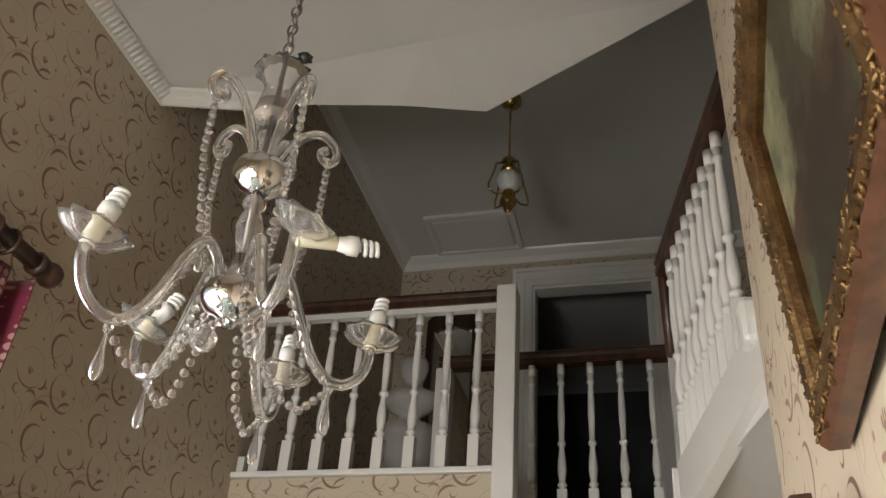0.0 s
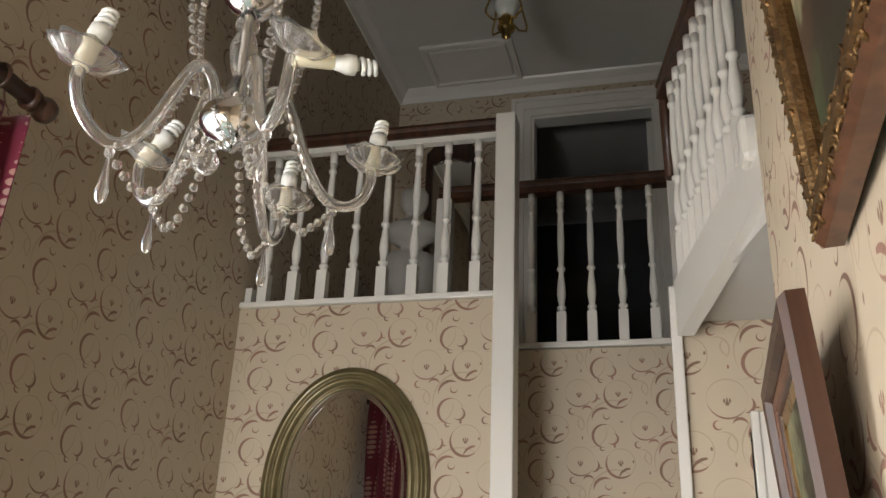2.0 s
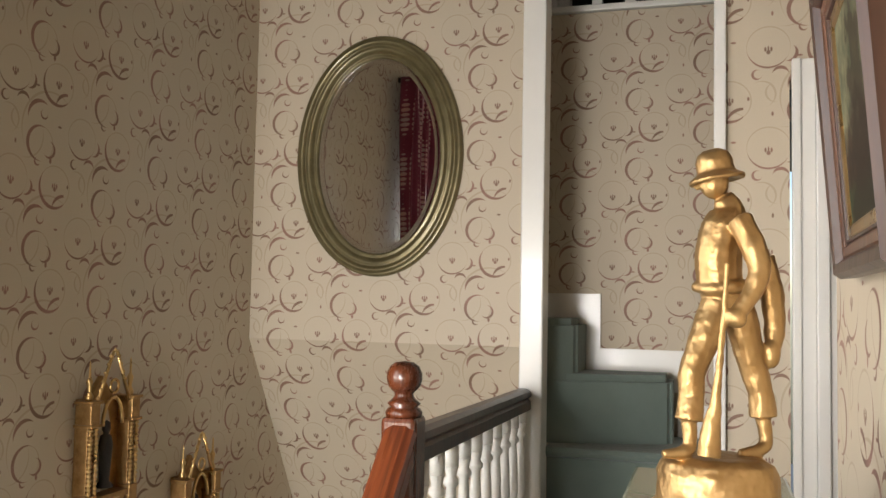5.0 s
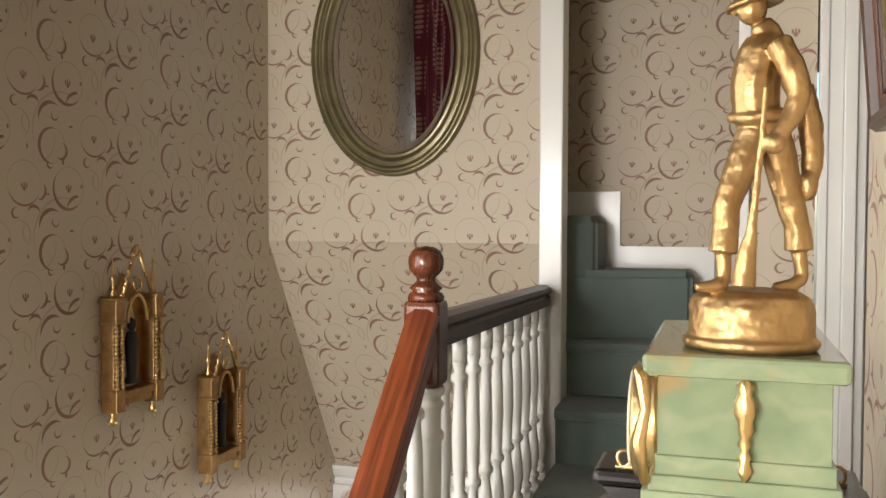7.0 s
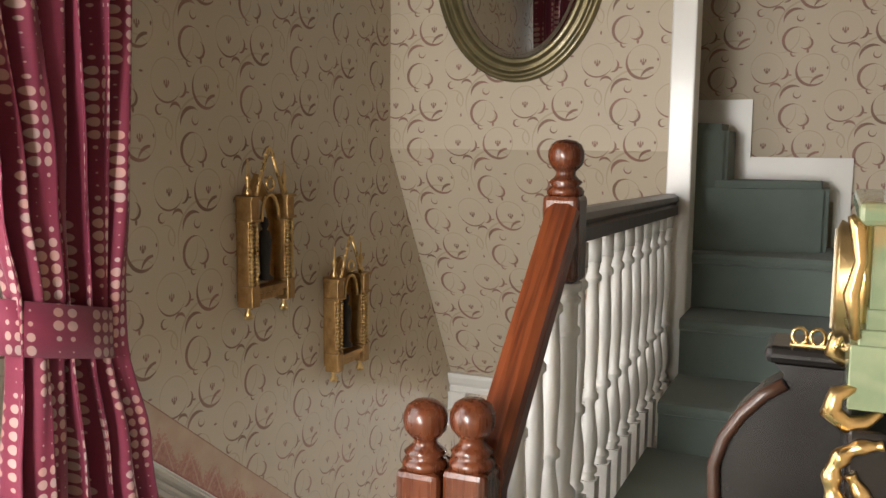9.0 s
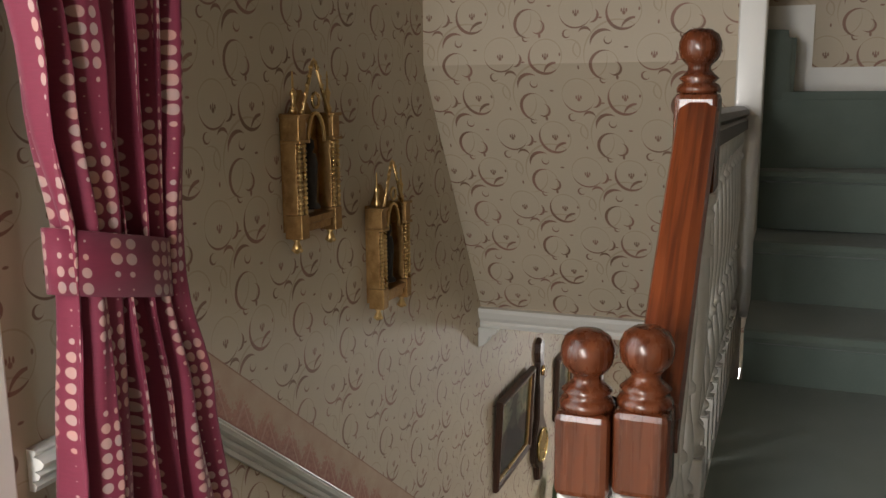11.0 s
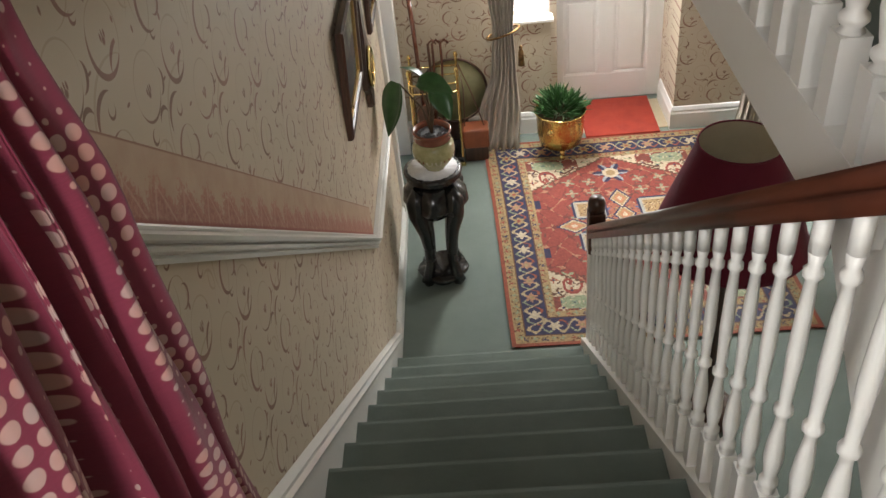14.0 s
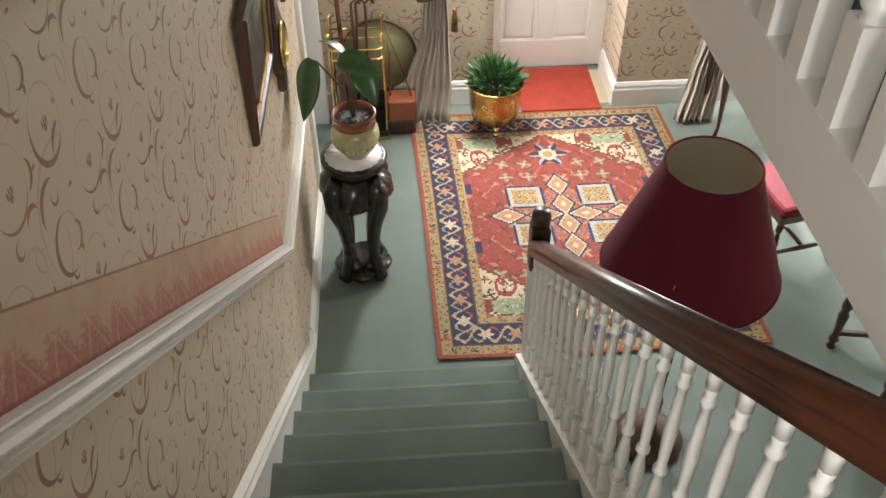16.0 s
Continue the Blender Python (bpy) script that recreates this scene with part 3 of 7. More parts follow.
for z, xr, yr in ((1.645, -0.235, 3.74), (1.865, -0.605, 3.68)):
    bm = B()
    prism(bm, [(-0.80, 3.57), (-0.69, 3.60), (xr, yr), (xr, Y_FAR - 0.02), (-0.80, Y_FAR - 0.02)], "z", z - 0.27, z)
    bmesh.ops.bevel(bm, geom=[e for e in bm.edges if all(abs(v.co.z - z) < 1e-4 for v in e.verts)], offset=0.028, segments=4, affect="EDGES")
    bmesh.ops.bevel(bm, geom=[e for e in bm.edges if all(abs(v.co.x - xr) < 1e-4 and abs(v.co.y - yr) < 1e-4 for v in e.verts)], offset=0.02, segments=3, affect="EDGES")
    tagged(part("step", bm, green_carpet), "carpeted winding stair step in grey-green pile", "step", "steps up from the landing", "structure")
for k in range(6):
    bm = boxes((-0.80 - 0.085 * (k + 1), -0.795 - 0.085 * k, 3.57, Y_FAR, 1.78 + 0.2 * k, 1.98 + 0.2 * k))
    tagged(part("step", bm, green_carpet), "carpeted stair step in grey-green wool pile", "step", "steps up from the landing", "structure")
# stepped skirting on the far wall and beside the flight
bm = B()
yf = Y_FAR - 0.018
prism(bm, [(-0.80, 1.97), (-0.545, 1.97), (-0.545, 1.735), (-0.155, 1.735), (-0.155, 1.51), (0.02, 1.51), (0.02, 1.30), (-0.22, 1.30), (-0.22, 1.56), (-0.61, 1.56), (-0.61, 1.76), (-0.80, 1.76)], "y", yf, Y_FAR - 0.002)
struct("stepped_skirting", bm, white_paint)
bm = B()
prism(bm, [(2.90, Q), (2.90, Q + 0.16), (2.86, Q + 0.30), (3.30, 1.36), (3.55, 1.55), (Y_FAR - 0.02, 1.55), (Y_FAR - 0.02, 1.30), (3.3, 0.9)], "x", 0.004, 0.018)
struct("side_skirting", bm, white_paint)
# outer string and soffit of the quarter landing
bm = B()
prism(bm, [(1.36, LAND - 0.02), (1.36, LAND + 0.14), (2.02, Q - 0.05), (3.44, Q - 0.05), (3.44, Q + 0.10), (3.52, Q + 0.10), (3.52, 0.585), (2.15, 0.585), (1.62, LAND - 0.02)], "x", -0.80, -0.735)
struct("stair_string_up", bm, white_paint)
struct("soffit_up", boxes((-0.735, XR, 2.0, 3.96, 0.565, 0.585)), ceiling_paint)
# white corner post and the trim at the passage
struct("corner_post", boxes((-0.79, -0.70, Y_MIR - 0.03, Y_MIR + 0.09, 0.86, 4.17), bevel=0.006), white_paint)
struct("corner_trim", boxes((-0.085, -0.05, 2.835, 2.90, 0.7, 3.08), bevel=0.005), white_paint)

# ---- balustrades ----


def baluster_mesh(h, w=0.040):
    """A square foot, a turned vase and ringed shaft, a square head."""
    bm = B()
    s = w / 2
    foot, head = min(0.17, 0.2 * h), 0.06
    box(bm, -s, s, -s, s, 0, foot)
    a, b = foot, h - head
    L = b - a
    prof = [(0.9, 0.0), (0.62, 0.015), (0.98, 0.035), (0.98, 0.05), (0.6, 0.065), (0.72, 0.09), (0.98, 0.16), (0.86, 0.24), (0.56, 0.33), (0.54, 0.36), (0.92, 0.375), (0.92, 0.395), (0.58, 0.41),
            (0.66, 0.5), (0.80, 0.62), (0.70, 0.78), (0.52, 0.90), (0.86, 0.915), (0.86, 0.935), (0.55, 0.95), (0.8, 1.0)]
    lathe(bm, [(s * r, a + L * t) for r, t in prof], 10)
    lathe(bm, [(s * 0.8, b - 0.001), (s * 0.8, h)], 10)
    return mesh_of("baluster", bm, white_paint)


def baluster_row(parent, me, places):
    for p in places:
        ob = new("baluster", me)
        ob.parent = parent
        ob.location = p


RAIL = [(-0.031, -0.052), (-0.030, -0.02), (-0.022, -0.012), (-0.034, 0.0), (-0.030, 0.016), (-0.014, 0.026), (0.014, 0.026), (0.030, 0.016), (0.034, 0.0), (0.022, -0.012), (0.030, -0.02), (0.031, -0.052)]


def newel(name, at, top, block, low, label, dark=mahogany, w=0.086):
    """A newel post: white turned shaft, red wooden block and a ball on top."""
    ob = thing(name, label, "newel post", "newel posts")
    x, y = at
    s = w / 2
    bm = B()
    box(bm, x - s, x + s, y - s, y + s, low, low + 0.22, bevel=0.004)
    L = block - 0.0 - (low + 0.22)
    pr = [(1.0, 0), (0.72, 0.03), (0.98, 0.06), (0.98, 0.09), (0.66, 0.12), (0.70, 0.2), (0.86, 0.40), (0.87, 0.60), (0.86, 0.765), (0.97, 0.775), (1.0, 0.79), (0.97, 0.805), (0.84, 0.815), (0.84, 0.90), (0.97, 0.915), (0.99, 0.93), (0.82, 0.945), (0.84, 0.955), (1.0, 0.965), (1.03, 0.985), (1.0, 1.0)]
    lathe(bm, [(s * r, low + 0.22 + L * t) for r, t in pr], 20, (x, y, 0))
    part("shaft", bm, white_paint, ob, "white gloss turned shaft")
    bt = top - 0.125
    bm = B()
    box(bm, x - s, x + s, y - s, y + s, block + 0.002, bt, bevel=0.012)
    part("block", bm, dark, ob, "polished mahogany block")
    bm = B()
    pr = [(0.98, 0.0), (1.0, 0.008), (0.9, 0.016), (0.72, 0.02), (0.92, 0.028), (0.70, 0.036), (0.52, 0.044), (0.52, 0.052), (0.72, 0.06), (0.90, 0.07), (0.97, 0.085), (0.955, 0.098), (0.80, 0.113), (0.5, 0.122), (0.0, 0.125)]
    lathe(bm, [(s * r, bt + z) for r, z in pr], 24, (x, y, 0))
    part("finial", bm, dark, ob, "polished mahogany ball finial")
    return ob


XD, XU = -0.868, -0.772
newel("newel_post", (XD - 0.004, 1.49), 1.31, 1.045, LAND, "white turned newel post with mahogany block and ball")
newel("newel_post", (XU - 0.012, 1.50), 1.32, 1.055, LAND, "white turned newel post with mahogany block and ball")
newel("newel_post", (XU - 0.004, 2.03), 1.785, 1.46, Q - 0.1, "white turned newel post with dark mahogany ball")
ROUND = [(-0.036, -0.055), (-0.035, -0.022), (-0.027, -0.013), (-0.040, -0.002), (-0.040, 0.010), (-0.034, 0.021), (-0.023, 0.030), (-0.008, 0.034)]
ROUND += [(-o, h) for o, h in ROUND[::-1]]
# balustrade of the flight down
down = thing("balustrade", "white turned balusters under a sloping mahogany handrail", "balustrade")


def rail_z(y):
    return 0.70 - 0.775 * (y - 2.13)


bm = B()
sweep(bm, [(XD + 0.008, 1.54, rail_z(1.54)), (XD + 0.030, 4.53, rail_z(4.53))], ROUND)
part("handrail", bm, mahogany_y, down, "glossy dark mahogany handrail", smooth=True)
n = 24
for k in range(n):
    y = 1.70 + (4.48 - 1.70) * k / (n - 1)
    base = pitch(y, 0.05)
    if k == 0:
        me_d = baluster_mesh(0.735)
    ob = new("baluster", me_d)
    ob.parent = down
    ob.location = (XD + 0.006 + 0.02 * (y - 1.54) / 3.0, y, base - 0.01)
    ob.scale = (1, 1, (rail_z(y) - 0.045 - base + 0.01) / 0.735)
ob = thing("newel_post", "short dark mahogany newel post at the foot of the stair", "newel post", "newel posts")
bm = B()
box(bm, -0.86, -0.785, 4.53, 4.605, HALL, -1.32, bevel=0.004)
part("shaft", bm, white_paint, ob, "white painted square shaft")
bm = B()
box(bm, -0.865, -0.78, 4.525, 4.61, -1.318, -1.07, bevel=0.008)
lathe(bm, [(0.03, -1.07), (0.042, -1.06), (0.044, -1.02), (0.036, -0.995), (0.0, -0.99)], 14, (-0.822, 4.567, 0))
part("block", bm, dark_wood, ob, "dark polished wooden head")
# balustrade of the flight up: a steep rail, then a level one
up = thing("balustrade", "white turned balusters under a red mahogany rail that turns level", "balustrade")
bm = B()
sweep(bm, [(XU, 1.53, 1.17), (XU, 2.0, 1.625)], [(o * 1.15, h * 1.15) for o, h in RAIL])
part("handrail", bm, bright_rail, up, "bright red-brown mahogany handrail")
bm = B()
sweep(bm, [(XU, 2.06, 1.60), (XU, 3.415, 1.575)], RAIL)
part("handrail", bm, dark_wood, up, "dark glossy level handrail")
me_u = baluster_mesh(0.80, 0.052)
baluster_row(up, me_u, [(XU, 2.16 + 0.135 * k, Q - 0.052) for k in range(10)])
for k in range(4):
    y = 1.60 + 0.115 * k
    ob = new("baluster", me_u)
    ob.parent = up
    z0 = LAND + 0.14 + (Q - 0.05 - LAND - 0.14) * (y - 1.36) / 0.66
    ob.location = (XU, y, z0 - 0.01)
    ob.scale = (1, 1, (1.17 + 0.968 * (y - 1.53) - 0.05 - z0 + 0.01) / 0.80)
# gallery over the mirror wall
gal = thing("balustrade", "white gallery balustrade with dark red handrail over the mirror wall", "balustrade", "gallery balustrades")
bm = boxes((XL + 0.002, -0.79, Y_MIR - 0.022, Y_MIR + 0.13, 3.292, 3.318), bevel=0.005)
part("base_rail", bm, white_paint, gal)
bm = B()
sweep(bm, [(XL + 0.002, Y_MIR + 0.04, 4.155), (-0.80, Y_MIR + 0.04, 4.155)], RAIL)
part("handrail", bm, dark_wood, gal, "dark red-brown handrail")
part("top_rail", boxes((XL + 0.002, -0.79, Y_MIR + 0.02, Y_MIR + 0.06, 4.075, 4.103)), white_paint, gal)
me_a = baluster_mesh(0.758, 0.046)
baluster_row(gal, me_a, [(-1.865 + 0.1405 * k, Y_MIR + 0.04, 3.318) for k in range(8)])
part("half_baluster", boxes((XL + 0.004, XL + 0.035, Y_MIR + 0.02, Y_MIR + 0.06, 3.318, 3.40)), white_paint, gal)
# gallery on the far side
far = thing("balustrade", "white gallery balustrade with dark handrail beyond the stairwell", "balustrade", "gallery balustrades")
part("base_rail", boxes((-1.2, 0.0, Y_FAR - 0.02, Y_FAR + 0.11, 3.222, 3.25), bevel=0.005), white_paint, far)
bm = B()
sweep(bm, [(-1.2, Y_FAR + 0.045, 4.10), (0.0, Y_FAR + 0.045, 4.10)], RAIL)
part("handrail", bm, dark_wood, far, "dark red-brown handrail")
part("newel", boxes((-1.21, -1.13, Y_FAR + 0.01, Y_FAR + 0.09, 3.25, 4.05), bevel=0.004), white_paint, far)
part("newel", boxes((-0.055, 0.02, Y_FAR + 0.01, Y_FAR + 0.09, 3.25, 4.08), bevel=0.004), white_paint, far)
me_b = baluster_mesh(0.80, 0.044)
baluster_row(far, me_b, [(-1.01 + 0.1445 * k, Y_FAR + 0.045, 3.25) for k in range(7)])
# gallery that comes back over the passage
side = thing("balustrade", "white gallery balustrade with dark handrail above the passage", "balustrade", "gallery balustrades")
bm = B()
near = [bm.verts.new((x, 1.66, z)) for x, z in ((0.239, 3.062), (0.289, 3.062), (0.289, 3.217), (0.239, 3.217))]
end = [bm.verts.new((x, 2.80, z)) for x, z in ((-0.065, 2.895), (-0.015, 2.895), (-0.015, 3.08), (-0.065, 3.08))]
bm.faces.new(near)
bm.faces.new(end[::-1])
for k in range(4):
    bm.faces.new((near[k], end[k], end[(k + 1) % 4], near[(k + 1) % 4]))
bmesh.ops.recalc_face_normals(bm, faces=bm.faces)
part("fascia", bm, white_paint, side, "white painted deep fascia board")
bm = B()
sweep(bm, [(-0.055, 2.84, 3.85), (0.165, 2.02, 3.975), (0.225, 1.80, 4.01)], RAIL)
part("handrail", bm, dark_wood, side, "dark red-brown handrail")
bm = B()
tube(bm, [(-0.055, 2.86, 3.85), (-0.056, 2.875, 3.80), (-0.050, 2.88, 3.50)], 0.022, 8)
part("rail_drop", bm, dark_wood, side, "dark handrail that drops to the lower rail")
me_c = baluster_mesh(0.75, 0.044)
for k in range(9):
    f = k / 8
    ob = new("baluster", me_c)
    ob.parent = side
    ob.location = (-0.031 + 0.155 * f, 2.76 - 0.58 * f, 3.082 + 0.072 * f)
    ob.scale = (1, 1, 0.74 / 0.75)
part("newel_foot", boxes((0.105, 0.172, 2.03, 2.11, 3.105, 3.235), bevel=0.018), white_paint, side, "white boxed newel foot with a round cap hole")

# ================= landing =================


def grid_sheet(name, fn, nu, nv, mat, parent=None, label="", uv=None, thick=0.004, smooth=True):
    """A sheet of cloth over two parameters in 0..1, with its own cloth lengths as UV."""
    verts = [fn(i / nu, j / nv) for j in range(nv + 1) for i in range(nu + 1)]
    faces = [(j * (nu + 1) + i, j * (nu + 1) + i + 1, (j + 1) * (nu + 1) + i + 1, (j + 1) * (nu + 1) + i) for j in range(nv) for i in range(nu)]
    me = bpy.data.meshes.new(name)
    me.from_pydata(verts, [], faces)
    if uv:
        lay = me.uv_layers.new(name="UVMap")
        for p in me.polygons:
            for li in p.loop_indices:
                v = me.loops[li].vertex_index
                lay.data[li].uv = uv((v % (nu + 1)) / nu, (v // (nu + 1)) / nv)
    me.materials.append(mat)
    for p in me.polygons:
        p.use_smooth = smooth
    ob = new(name, me)
    if parent:
        ob.parent = parent
    if label:
        ob["label"] = label
    if thick:
        md = ob.modifiers.new("thickness", "SOLIDIFY")
        md.thickness = thick
    return ob


def lerp_table(tab, z):
    for (z0, *a), (z1, *b) in zip(tab, tab[1:]):
        if z0 <= z <= z1:
            f = (z - z0) / (z1 - z0)
            f = f * f * (3 - 2 * f)
            return [p + (q - p) * f for p, q in zip(a, b)]
    return list(tab[-1][1:] if z > tab[-1][0] else tab[0][1:])


# window of the landing: sash frame, panes, reveal and sill
win = tagged(new("window_1"), "tall white painted sash window with clear panes", kind="structure")
for nm, b in (("window_frame", (XL - 0.17, XL - 0.11, WY0, WY0 + 0.07, WZ0, WZ1)), ("window_frame", (XL - 0.17, XL - 0.11, WY1 - 0.07, WY1, WZ0, WZ1)), ("window_frame", (XL - 0.17, XL - 0.11, WY0 + 0.07, WY1 - 0.07, WZ0, WZ0 + 0.08)),
              ("window_frame", (XL - 0.17, XL - 0.11, WY0 + 0.07, WY1 - 0.07, WZ1 - 0.07, WZ1)), ("meeting_rail", (XL - 0.175, XL - 0.105, WY0 + 0.07, WY1 - 0.07, 1.83, 1.89)), ("glazing_bar", (XL - 0.155, XL - 0.125, 0.535, 0.565, WZ0 + 0.08, 1.83)),
              ("glazing_bar", (XL - 0.155, XL - 0.125, 0.535, 0.565, 1.89, WZ1 - 0.07)), ("window_sill", (XL - 0.10, XL + 0.05, WY0 - 0.04, WY1 + 0.04, WZ0 - 0.04, WZ0 - 0.002))):
    part(nm, boxes(b, bevel=0.004), white_paint, win)
for z0, z1 in ((WZ0 + 0.08, 1.83), (1.89, WZ1 - 0.07)):
    for y0, y1 in ((WY0 + 0.07, 0.535), (0.565, WY1 - 0.07)):
        ob = part("pane", boxes((XL - 0.143, XL - 0.139, y0, y1, z0, z1)), pane_glass, win)
        ob.visible_shadow = False
for nm, b in (("architrave", (XL + 0.002, XL + 0.03, WY0 - 0.10, WY0, WZ0 - 0.04, WZ1 + 0.10)), ("architrave", (XL + 0.002, XL + 0.03, WY1, WY1 + 0.10, WZ0 - 0.04, WZ1 + 0.10)), ("architrave", (XL + 0.002, XL + 0.03, WY0, WY1, WZ1, WZ1 + 0.10))):
    part(nm, boxes(b, bevel=0.006), white_paint, win)

# curtains: maroon, dotted, tied back
EDGE = [(0.12, 1.25, 1.95), (0.6, 1.32, 1.865), (1.0, 1.38, 1.79), (1.28, 1.41, 1.72), (1.40, 1.41, 1.72), (1.65, 1.36, 1.74), (2.2, 1.28, 1.77), (3.30, 1.20, 1.79)]


def curtain_fn(mirror):
    def fn(s, t):
        z = 0.12 + t * 3.16
        a, b = lerp_table(EDGE, z)
        tight = 1 - min(1, abs(z - 1.34) / 0.45) * 0.55
        y = a + (b - a) * s + 0.012 * math.sin(s * 31 + z * 1.3)
        ph = s * math.pi * 6.5 + 0.35 * math.sin(z * 1.7) + 0.5
        x = -1.836 + (0.055 - 0.022 * tight) * (1 - 2 * abs(math.cos(ph)) ** 5) + 0.010 * math.sin(s * 23 + z * 3.1) + 0.005 * math.sin(s * 57 - z * 5)
        if mirror:
            y = 1.08 - y
        return (x, y, z)
    return fn


for mirror in (False, True):
    cur = thing("curtain", "floor-length maroon curtain printed with pale dots, tied back at the window", "curtain", "landing curtains")
    grid_sheet("cloth", curtain_fn(mirror), 150, 60, dotted, cur, uv=lambda u, v: (u * 0.98, v * 3.16))
    bm = B()
    pr = []
    for k in range(28):
        a = 2 * math.pi * k / 28
        pr.append((-1.842 + 0.068 * math.cos(a), 1.556 + 0.160 * math.sin(a), 1.335 - 0.035 * math.sin(a)))
    ring = [Vector((p[0], (1.08 - p[1]) if mirror else p[1], p[2])) for p in pr]
    lo, hi = [bm.verts.new(p + Vector((0, 0, -0.062))) for p in ring], [bm.verts.new(p + Vector((0, 0, 0.062))) for p in ring]
    uvl = bm.loops.layers.uv.new("UVMap")
    for k in range(28):
        f = bm.faces.new((lo[k], lo[(k + 1) % 28], hi[(k + 1) % 28], hi[k]))
        f.smooth = True
        for lp, (uu, vv) in zip(f.loops, ((k, 0), (k + 1, 0), (k + 1, 1), (k, 1))):
            lp[uvl].uv = (uu * 0.029, vv * 0.124 + 0.6)
    tie = part("tieback", bm, dotted, cur, "curved maroon dotted tieback band")
    tie.modifiers.new("thickness", "SOLIDIFY").thickness = 0.006
pole = thing("curtain_pole", "dark brown wooden curtain pole with ringed ball finials", "curtain pole")
bm = B()
tube(bm, [(-1.79, -0.62, 3.335), (-1.79, 1.76, 3.335)], 0.026, 14)
part("pole", bm, dark_wood, pole)
for y, sgn in ((1.76, 1), (-0.62, -1)):
    bm = B()
    lathe(bm, [(0.026, 0), (0.036, 0.004), (0.036, 0.014), (0.022, 0.02), (0.034, 0.028), (0.022, 0.038), (0.034, 0.052), (0.040, 0.072), (0.036, 0.092), (0.02, 0.106), (0.0, 0.110)], 18, (-1.79, y, 3.335), Matrix.Rotation(radians(-90 * sgn), 4, "X"))
    part("finial", bm, dark_wood, pole, "dark brown ball finial")
for y in (1.62, -0.5):
    part("bracket", boxes((XL, -1.79, y - 0.012, y + 0.012, 3.28, 3.31)), dark_wood, pole)
for k in range(6):
    for y in (1.27 + 0.075 * k, -0.50 + 0.065 * k):
        bm = B()
        tube(bm, [(-1.79 + 0.038 * math.cos(a), y, 3.327 + 0.038 * math.sin(a)) for a in (2 * math.pi * j / 16 for j in range(16))], 0.006, 6, closed=True)
        part("curtain_ring", bm, dark_wood, pole)

# oval mirror
om = thing("oval_mirror", "large oval mirror in a ridged dull bronze frame", "mirror")
CX, CZ = -1.385, 2.51


def oval(bm, prof, n=96):
    rings = []
    for k in range(n):
        a = 2 * math.pi * k / n
        ring = []
        for o, d in prof:
            ring.append(bm.verts.new((CX + (0.262 + o) * math.cos(a), Y_MIR - d, CZ + (0.398 + o) * math.sin(a))))
        rings.append(ring)
    m = len(prof)
    for k in range(n):
        u, v = rings[k], rings[(k + 1) % n]
        for j in range(m - 1):
            bm.faces.new((u[j], u[j + 1], v[j + 1], v[j])).smooth = True
    bmesh.ops.recalc_face_normals(bm, faces=bm.faces)


bm = B()
oval(bm, [(0.0, 0.008), (0.002, 0.020), (0.012, 0.024), (0.018, 0.018), (0.022, 0.022), (0.032, 0.036), (0.044, 0.038), (0.052, 0.030), (0.055, 0.034), (0.064, 0.044), (0.074, 0.042), (0.080, 0.030), (0.084, 0.032), (0.091, 0.028), (0.094, 0.002)])
part("frame", bm, dull_bronze, om, "ridged dull bronze oval frame")
bm = B()
bm.faces.new([bm.verts.new((CX + 0.264 * math.cos(-2 * math.pi * k / 96), Y_MIR - 0.010, CZ + 0.400 * math.sin(-2 * math.pi * k / 96))) for k in range(96)][::-1])
part("mirror_plate", bm, mirror_glass, om, "plain mirror plate")
bm = B()
oval(bm, [(-0.022, 0.0102), (-0.020, 0.0106), (-0.001, 0.0110)])
part("bevel", bm, mirror_glass, om)

# gilt gothic wall niches


